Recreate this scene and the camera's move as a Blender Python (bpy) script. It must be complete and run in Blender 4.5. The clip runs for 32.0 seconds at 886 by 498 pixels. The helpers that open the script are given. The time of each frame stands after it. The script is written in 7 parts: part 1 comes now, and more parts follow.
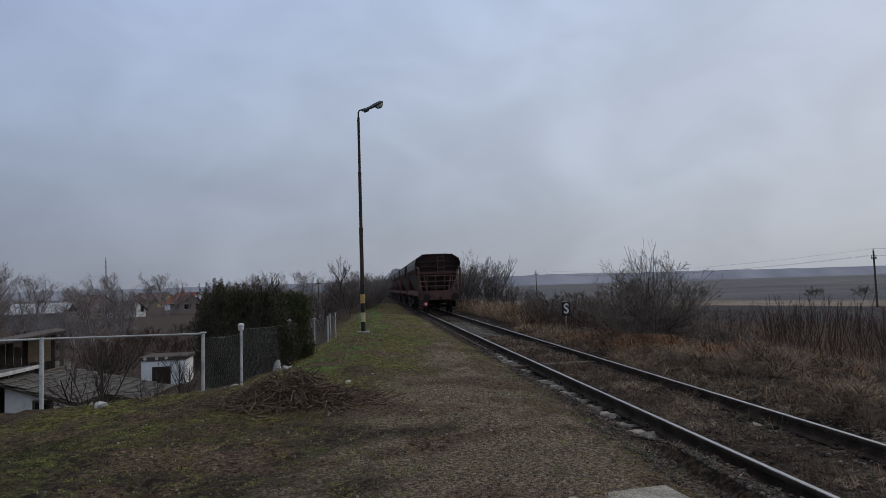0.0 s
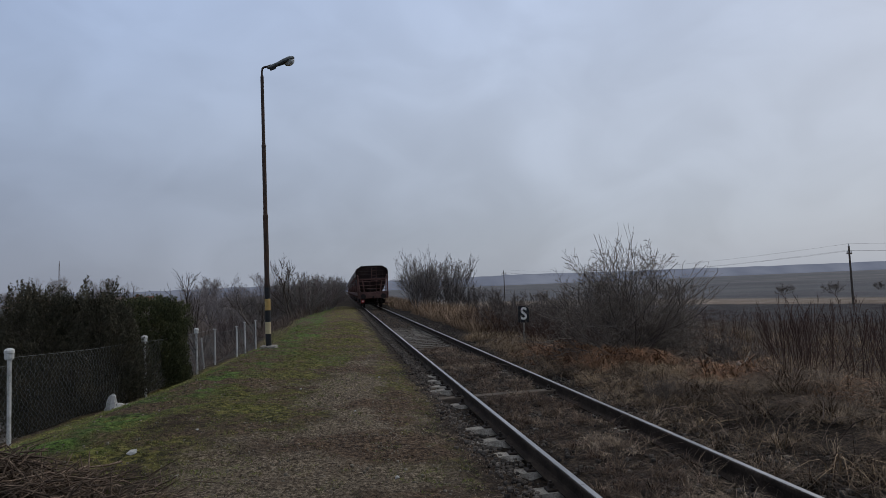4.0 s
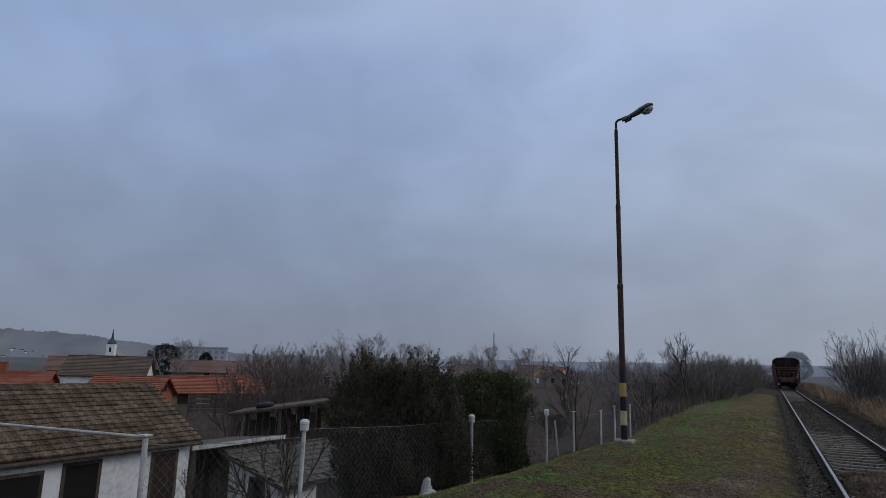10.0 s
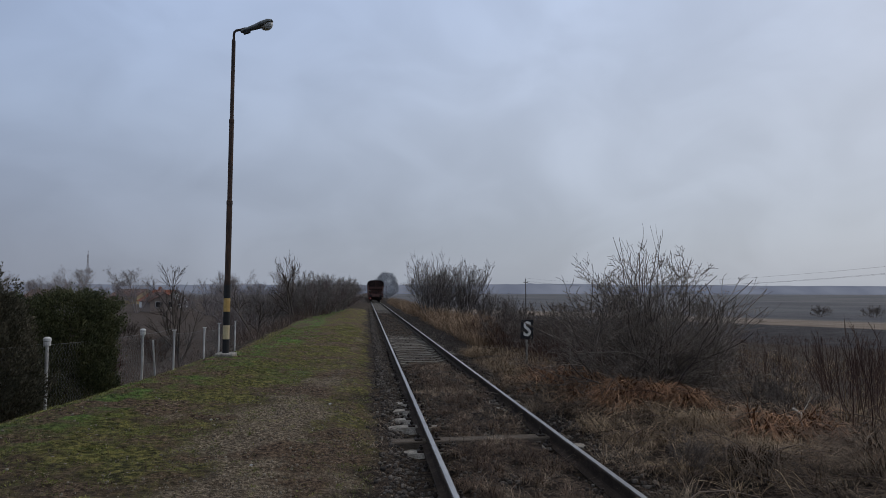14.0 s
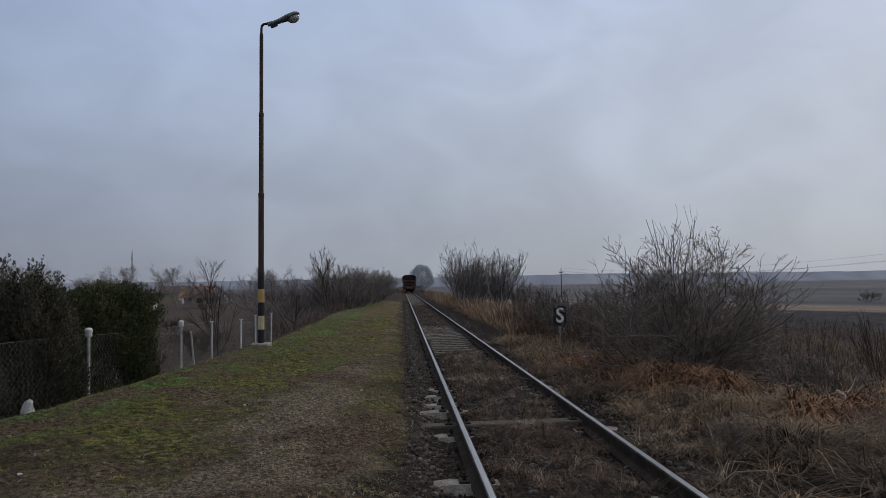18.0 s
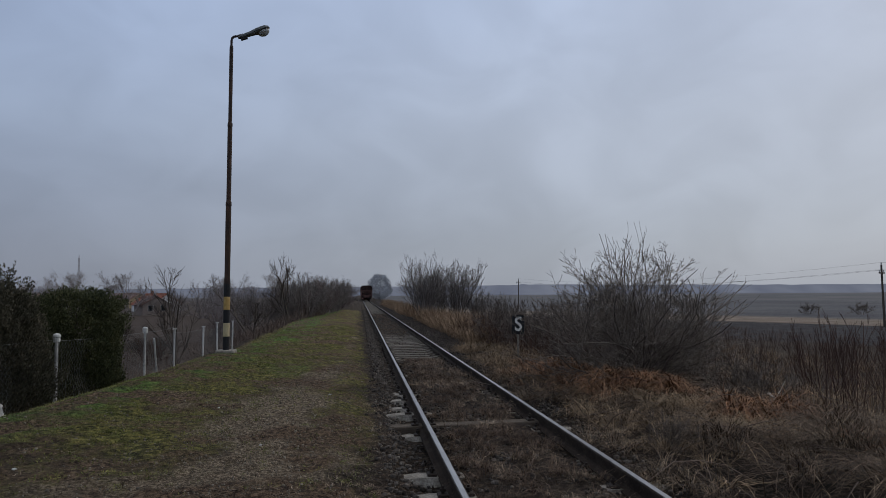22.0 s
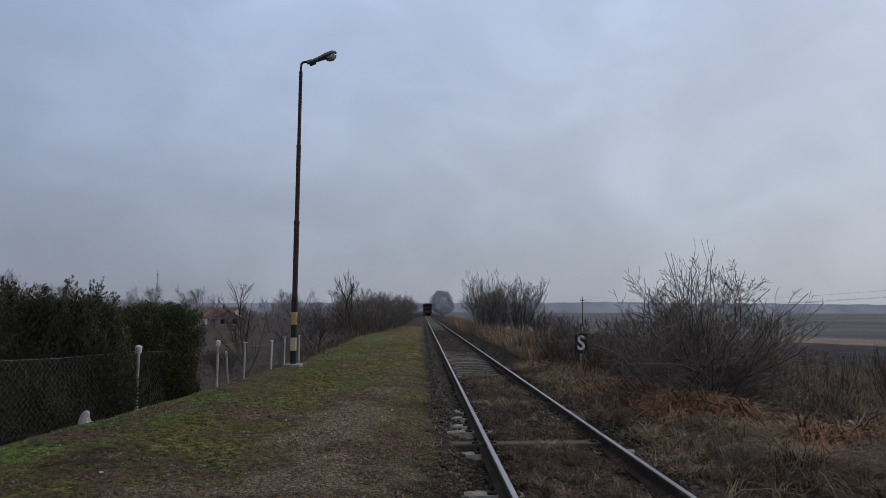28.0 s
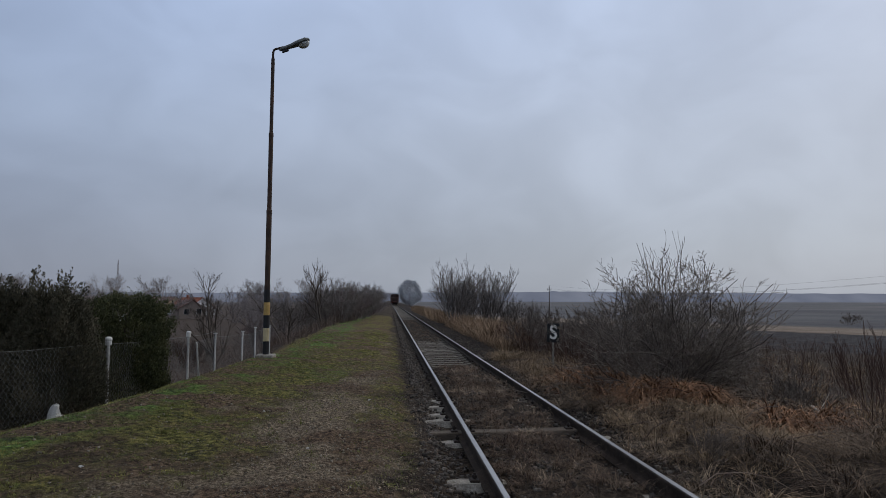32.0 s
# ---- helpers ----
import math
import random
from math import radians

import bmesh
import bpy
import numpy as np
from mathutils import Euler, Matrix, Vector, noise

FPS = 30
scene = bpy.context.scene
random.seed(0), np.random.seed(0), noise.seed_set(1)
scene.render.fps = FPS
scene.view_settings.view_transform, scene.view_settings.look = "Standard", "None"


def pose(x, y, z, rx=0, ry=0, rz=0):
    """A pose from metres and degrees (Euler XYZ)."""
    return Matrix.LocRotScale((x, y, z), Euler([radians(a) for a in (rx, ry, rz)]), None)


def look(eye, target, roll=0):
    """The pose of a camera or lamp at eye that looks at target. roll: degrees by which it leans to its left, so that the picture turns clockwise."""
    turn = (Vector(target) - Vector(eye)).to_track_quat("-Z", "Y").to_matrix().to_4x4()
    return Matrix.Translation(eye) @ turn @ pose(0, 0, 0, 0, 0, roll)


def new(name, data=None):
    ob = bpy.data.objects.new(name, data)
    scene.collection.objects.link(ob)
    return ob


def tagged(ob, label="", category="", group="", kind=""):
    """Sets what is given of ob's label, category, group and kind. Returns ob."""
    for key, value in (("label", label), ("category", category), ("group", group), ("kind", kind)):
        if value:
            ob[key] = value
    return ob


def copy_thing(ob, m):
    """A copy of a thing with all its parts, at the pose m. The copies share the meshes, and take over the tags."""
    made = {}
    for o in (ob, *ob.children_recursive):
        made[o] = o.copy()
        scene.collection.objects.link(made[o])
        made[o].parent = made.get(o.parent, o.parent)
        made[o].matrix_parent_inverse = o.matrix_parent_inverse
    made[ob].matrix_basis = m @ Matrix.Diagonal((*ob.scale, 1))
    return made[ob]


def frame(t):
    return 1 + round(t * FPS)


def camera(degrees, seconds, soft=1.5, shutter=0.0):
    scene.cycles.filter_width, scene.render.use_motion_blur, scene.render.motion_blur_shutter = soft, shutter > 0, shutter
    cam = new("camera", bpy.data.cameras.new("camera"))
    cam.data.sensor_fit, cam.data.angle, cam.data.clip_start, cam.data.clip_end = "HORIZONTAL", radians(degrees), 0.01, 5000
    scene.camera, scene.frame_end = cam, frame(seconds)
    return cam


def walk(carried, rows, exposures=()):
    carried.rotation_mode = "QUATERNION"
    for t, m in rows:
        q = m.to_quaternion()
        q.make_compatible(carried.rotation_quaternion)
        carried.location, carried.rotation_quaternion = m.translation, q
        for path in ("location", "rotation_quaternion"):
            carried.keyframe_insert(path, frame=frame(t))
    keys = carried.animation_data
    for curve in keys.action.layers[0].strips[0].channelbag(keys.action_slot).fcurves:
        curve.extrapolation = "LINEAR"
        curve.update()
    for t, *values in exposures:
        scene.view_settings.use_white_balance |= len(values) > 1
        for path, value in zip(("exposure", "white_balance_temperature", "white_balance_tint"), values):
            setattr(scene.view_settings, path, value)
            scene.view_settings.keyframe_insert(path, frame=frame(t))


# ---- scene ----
cam = camera(70.9, 32.0, 0.85)
PATH = [
    (0, (-4.168, 0.212, 1.670), (-3.940, 2.195, 1.791), -1.8),
    (0.5, (-4.160, 0.745, 1.605), (-3.835, 2.715, 1.719), -0.4),
    (1, (-4.121, 1.257, 1.612), (-3.726, 3.216, 1.693), -0.8),
    (1.5, (-4.041, 1.688, 1.607), (-3.587, 3.634, 1.683), -0.5),
    (2, (-3.856, 2.122, 1.633), (-3.362, 4.060, 1.673), 0.4),
    (2.5, (-3.603, 2.627, 1.559), (-3.127, 4.568, 1.633), 0.5),
    (4.5, (-2.329, 4.418, 1.656), (-2.081, 6.399, 1.785), -2.5),
    (5, (-2.135, 4.763, 1.664), (-1.998, 6.753, 1.807), -1.0),
    (5.5, (-1.983, 5.143, 1.632), (-1.924, 7.136, 1.783), -1.8),
    (6, (-1.948, 5.553, 1.657), (-1.908, 7.547, 1.798), -2.9),
    (6.5, (-1.899, 5.959, 1.709), (-2.05, 7.947, 1.859), -1.5),
    (7, (-1.801, 6.08, 1.72), (-2.066, 8.044, 1.989), -3.1),
    (7.5, (-1.669, 6.234, 1.707), (-2.171, 8.138, 2.057), -0.8),
    (8, (-1.568, 6.214, 1.711), (-2.166, 8.084, 2.095), -1.0),
    (8.5, (-1.591, 6.272, 1.755), (-2.272, 8.112, 2.146), -0.8),
    (9, (-1.646, 6.305, 1.728), (-2.413, 8.108, 2.128), -0.1),
    (9.5, (-1.63, 6.33, 1.745), (-2.478, 8.099, 2.138), 1.2),
    (10, (-1.645, 6.371, 1.777), (-2.557, 8.113, 2.145), 1.5),
    (10.5, (-1.694, 6.399, 1.796), (-2.615, 8.141, 2.137), 0.8),
    (11, (-1.632, 6.156, 1.742), (-2.215, 8.042, 2.064), 0.4),
    (11.5, (-1.499, 6.223, 1.599), (-1.493, 8.214, 1.789), -1.7),
    (12, (-1.475, 6.38, 1.599), (-1.412, 8.375, 1.733), -0.4),
    (12.5, (-1.461, 6.355, 1.624), (-1.261, 8.343, 1.696), -0.2),
    (13, (-1.49, 6.294, 1.64), (-1.296, 8.284, 1.685), -0.8),
    (13.5, (-1.472, 6.363, 1.643), (-1.257, 8.35, 1.719), 0.3),
    (14, (-1.481, 6.312, 1.641), (-1.24, 8.293, 1.781), 0.1),
    (14.5, (-1.481, 6.269, 1.662), (-1.282, 8.254, 1.799), -1.5),
    (15, (-1.475, 6.274, 1.669), (-1.323, 8.263, 1.807), -0.9),
    (15.5, (-1.442, 6.337, 1.624), (-1.37, 8.334, 1.716), -0.9),
    (17.5, (-1.398, 6.338, 1.557), (-1.295, 8.332, 1.672), -1.1),
    (18, (-1.384, 6.357, 1.539), (-1.253, 8.349, 1.655), -0.9),
    (18.5, (-1.414, 6.461, 1.55), (-1.213, 8.447, 1.674), 0.1),
    (19, (-1.524, 6.357, 1.569), (-1.196, 8.323, 1.74), -0.6),
    (19.5, (-1.641, 5.967, 1.534), (-1.288, 7.923, 1.756), -2.4),
    (20, (-1.647, 5.834, 1.515), (-1.364, 7.8, 1.747), -0.3),
    (20.5, (-1.556, 5.863, 1.527), (-1.324, 7.842, 1.701), 1.3),
    (21, (-1.533, 5.872, 1.533), (-1.301, 7.851, 1.703), 0.2),
    (21.5, (-1.52, 5.836, 1.535), (-1.269, 7.814, 1.688), -0.5),
    (22, (-1.548, 5.869, 1.534), (-1.284, 7.846, 1.679), -0.4),
    (22.5, (-1.547, 5.873, 1.544), (-1.259, 7.849, 1.655), -1.0),
    (23, (-1.521, 5.895, 1.577), (-1.203, 7.867, 1.668), -1.3),
    (23.5, (-1.572, 5.832, 1.528), (-1.218, 7.797, 1.63), -2.3),
    (24, (-1.566, 5.713, 1.551), (-1.262, 7.685, 1.687), -2.3),
    (24.5, (-1.539, 5.818, 1.529), (-1.258, 7.79, 1.708), -2.1),
    (26.5, (-1.53, 5.809, 1.541), (-1.322, 7.79, 1.713), -0.4),
    (27, (-1.547, 5.805, 1.539), (-1.369, 7.789, 1.715), -1.0),
    (27.5, (-1.561, 5.804, 1.563), (-1.47, 7.792, 1.756), -0.3),
    (28, (-1.54, 5.772, 1.55), (-1.475, 7.761, 1.748), 0.2),
    (28.5, (-1.527, 5.877, 1.558), (-1.441, 7.866, 1.748), 0.2),
    (29, (-1.553, 5.736, 1.523), (-1.417, 7.723, 1.711), -1.0),
    (29.5, (-1.538, 5.756, 1.547), (-1.443, 7.746, 1.718), 0.2),
    (30, (-1.558, 5.743, 1.554), (-1.458, 7.733, 1.726), 0.3),
    (30.5, (-1.603, 5.8, 1.537), (-1.503, 7.791, 1.7), 0.8),
    (31, (-1.67, 5.85, 1.553), (-1.58, 7.841, 1.717), 0.9),
    (31.5, (-1.698, 5.833, 1.554), (-1.557, 7.822, 1.716), 0.4),
    (32, (-1.696, 5.75, 1.562), (-1.527, 7.736, 1.727), 0.1),
]
walk(cam, [(t, look(eye, target, roll)) for t, eye, target, roll in PATH], [(0, 0.0, 6560, 10), (2.0, -0.04, 6500, 10), (6.6, 0.03, 6500, 10), (8.0, -0.17, 6280, 10), (10.4, -0.2, 6210, 10), (11.0, -0.26, 6220, 10), (12.0, -0.12, 6350, 10), (13.0, 0.0, 6450, 10), (17.0, -0.02, 6600, 10), (19.2, -0.04, 6680, 10), (20.0, -0.1, 6600, 10), (21.0, -0.17, 6530, 10), (22.0, -0.12, 6550, 10), (24.0, -0.04, 6640, 10), (28.0, 0.0, 6550, 10), (32, 0.0, 6550, 10)])


# ---- light ----
world = bpy.data.worlds.new("overcast_sky")
scene.world = world
world.use_nodes = True
SUN_ELEVATION, SUN_ROTATION = radians(37), radians(63)


def make_sky():
    nt = world.node_tree
    nt.nodes.clear()
    n, link = nt.nodes.new, nt.links.new
    out, bg = n("ShaderNodeOutputWorld"), n("ShaderNodeBackground")
    sky = n("ShaderNodeTexSky")
    sky.sky_type, sky.sun_disc = "NISHITA", False
    sky.sun_elevation, sky.sun_rotation = SUN_ELEVATION, SUN_ROTATION
    sky.air_density, sky.dust_density = 1.0, 3.0
    coord = n("ShaderNodeTexCoord")
    split = n("ShaderNodeSeparateXYZ")
    link(coord.outputs["Generated"], split.inputs[0])

    def heights(stops):
        node = n("ShaderNodeValToRGB")
        for k, (pos, c) in enumerate(stops):
            el = node.color_ramp.elements[k] if k < 2 else node.color_ramp.elements.new(pos)
            el.position, el.color = pos, (*c, 1)
        link(split.outputs["Z"], node.inputs[0])
        return node.outputs[0]

    # an overcast sheet: bluer and dimmer on the side away from the hidden sun, paler towards it, brightest overhead
    away = heights([(0.0, (0.251, 0.280, 0.348)), (1.0, (0.706, 0.727, 0.749)), (0.08, (0.251, 0.288, 0.379)), (0.25, (0.305, 0.379, 0.525)), (0.45, (0.353, 0.459, 0.684)), (0.7, (0.535, 0.599, 0.727))])
    towards = heights([(0.0, (0.401, 0.439, 0.508)), (1.0, (0.706, 0.728, 0.749)), (0.08, (0.423, 0.471, 0.551)), (0.25, (0.487, 0.551, 0.669)), (0.45, (0.514, 0.605, 0.786)), (0.7, (0.599, 0.642, 0.728))])
    side = n("ShaderNodeVectorMath")
    side.operation = "DOT_PRODUCT"
    side.inputs[1].default_value = (0.93, 0.36, 0.0)
    link(coord.outputs["Generated"], side.inputs[0])
    turn = n("ShaderNodeMapRange")
    turn.interpolation_type = "SMOOTHSTEP"
    turn.inputs[1].default_value, turn.inputs[2].default_value = -0.45, 0.95
    link(side.outputs["Value"], turn.inputs[0])
    sheet = n("ShaderNodeMix")
    sheet.data_type = "RGBA"
    link(turn.outputs[0], sheet.inputs["Factor"])
    link(away, sheet.inputs["A"])
    link(towards, sheet.inputs["B"])
    # soft swells of cloud at two sizes
    flat = n("ShaderNodeMapping")
    flat.inputs["Scale"].default_value = (1.0, 1.0, 1.5)
    link(coord.outputs["Generated"], flat.inputs[0])
    last = sheet.outputs["Result"]
    for scale, low, high in ((2.2, 0.93, 1.07), (6.0, 0.945, 1.055)):
        cloud = n("ShaderNodeTexNoise")
        cloud.inputs["Scale"].default_value, cloud.inputs["Detail"].default_value = scale, 4
        cloud.inputs["Roughness"].default_value, cloud.inputs["Distortion"].default_value = 0.45, 0.6
        link(flat.outputs[0], cloud.inputs["Vector"])
        band = n("ShaderNodeMapRange")
        band.interpolation_type = "SMOOTHSTEP"
        band.inputs[1].default_value, band.inputs[2].default_value = 0.3, 0.7
        band.inputs[3].default_value, band.inputs[4].default_value = low, high
        link(cloud.outputs["Fac"], band.inputs[0])
        shade = n("ShaderNodeVectorMath")
        shade.operation = "SCALE"
        link(last, shade.inputs[0])
        link(band.outputs[0], shade.inputs["Scale"])
        last = shade.outputs[0]
    dim = n("ShaderNodeVectorMath")
    dim.operation = "SCALE"
    dim.inputs["Scale"].default_value = 0.1
    link(sky.outputs[0], dim.inputs[0])
    mix = n("ShaderNodeMix")
    mix.data_type = "RGBA"
    mix.inputs["Factor"].default_value = 0.93
    link(dim.outputs[0], mix.inputs["A"])
    link(last, mix.inputs["B"])
    link(mix.outputs["Result"], bg.inputs["Color"])
    bg.inputs["Strength"].default_value = 1.0
    link(bg.outputs[0], out.inputs[0])


make_sky()
sun = new("sun", bpy.data.lights.new("sun", "SUN"))
sun.data.energy, sun.data.angle, sun.data.color = 0.6, radians(25), (1.0, 0.9, 0.76)
sun.matrix_world = look((60, 30, 50), (0, 0, 0))


# ---- materials ----
def surface(name, colours, scale=6.0, rough=0.85, bump=0.3, metal=0.0, stretch=(1, 1, 1), fine=8.0, each=0.0, island=0.0, spec=0.3, depth=0.02):
    """A procedural surface: colours blended by two scales of noise, with relief; each: variation from piece to piece."""
    m = bpy.data.materials.new(name)
    m.use_nodes = True
    nt = m.node_tree
    n, link = nt.nodes.new, nt.links.new
    b = nt.nodes["Principled BSDF"]
    b.inputs["Roughness"].default_value, b.inputs["Metallic"].default_value = rough, metal
    b.inputs["Specular IOR Level"].default_value = spec
    coord, mapping = n("ShaderNodeTexCoord"), n("ShaderNodeMapping")
    mapping.inputs["Scale"].default_value = stretch
    link(coord.outputs["Object"], mapping.inputs[0])
    big, small = n("ShaderNodeTexNoise"), n("ShaderNodeTexNoise")
    for node, s, d in ((big, scale, 4), (small, scale * fine, 6)):
        node.inputs["Scale"].default_value, node.inputs["Detail"].default_value = s, d
        node.inputs["Roughness"].default_value = 0.65
        link(mapping.outputs[0], node.inputs["Vector"])
    add = n("ShaderNodeMath")
    add.operation = "MULTIPLY_ADD"
    add.inputs[1].default_value = 0.45
    link(small.outputs["Fac"], add.inputs[0])
    half = n("ShaderNodeMath")
    half.operation = "MULTIPLY"
    half.inputs[1].default_value = 0.55
    link(big.outputs["Fac"], half.inputs[0])
    link(half.outputs[0], add.inputs[2])
    ramp = n("ShaderNodeValToRGB")
    e = ramp.color_ramp.elements
    lo, hi = 0.34, 0.66
    for k, c in enumerate(colours):
        p = lo + (hi - lo) * k / max(1, len(colours) - 1)
        el = e[k] if k < 2 else e.new(p)
        el.position, el.color = p, (*c, 1)
    link(add.outputs[0], ramp.inputs[0])
    col = ramp.outputs[0]
    for amount, node, socket in ((each, "ShaderNodeObjectInfo", "Random"), (island, "ShaderNodeNewGeometry", "Random Per Island")):
        if amount:
            info, hsv, rng = n(node), n("ShaderNodeHueSaturation"), n("ShaderNodeMapRange")
            rng.inputs[3].default_value, rng.inputs[4].default_value = 1 - amount, 1 + amount
            link(info.outputs[socket], rng.inputs[0])
            link(rng.outputs[0], hsv.inputs["Value"])
            link(col, hsv.inputs["Color"])
            col = hsv.outputs[0]
    link(col, b.inputs["Base Color"])
    if bump:
        bp = n("ShaderNodeBump")
        bp.inputs["Strength"].default_value, bp.inputs["Distance"].default_value = bump, depth
        link(small.outputs["Fac"], bp.inputs["Height"])
        link(bp.outputs[0], b.inputs["Normal"])
    return m


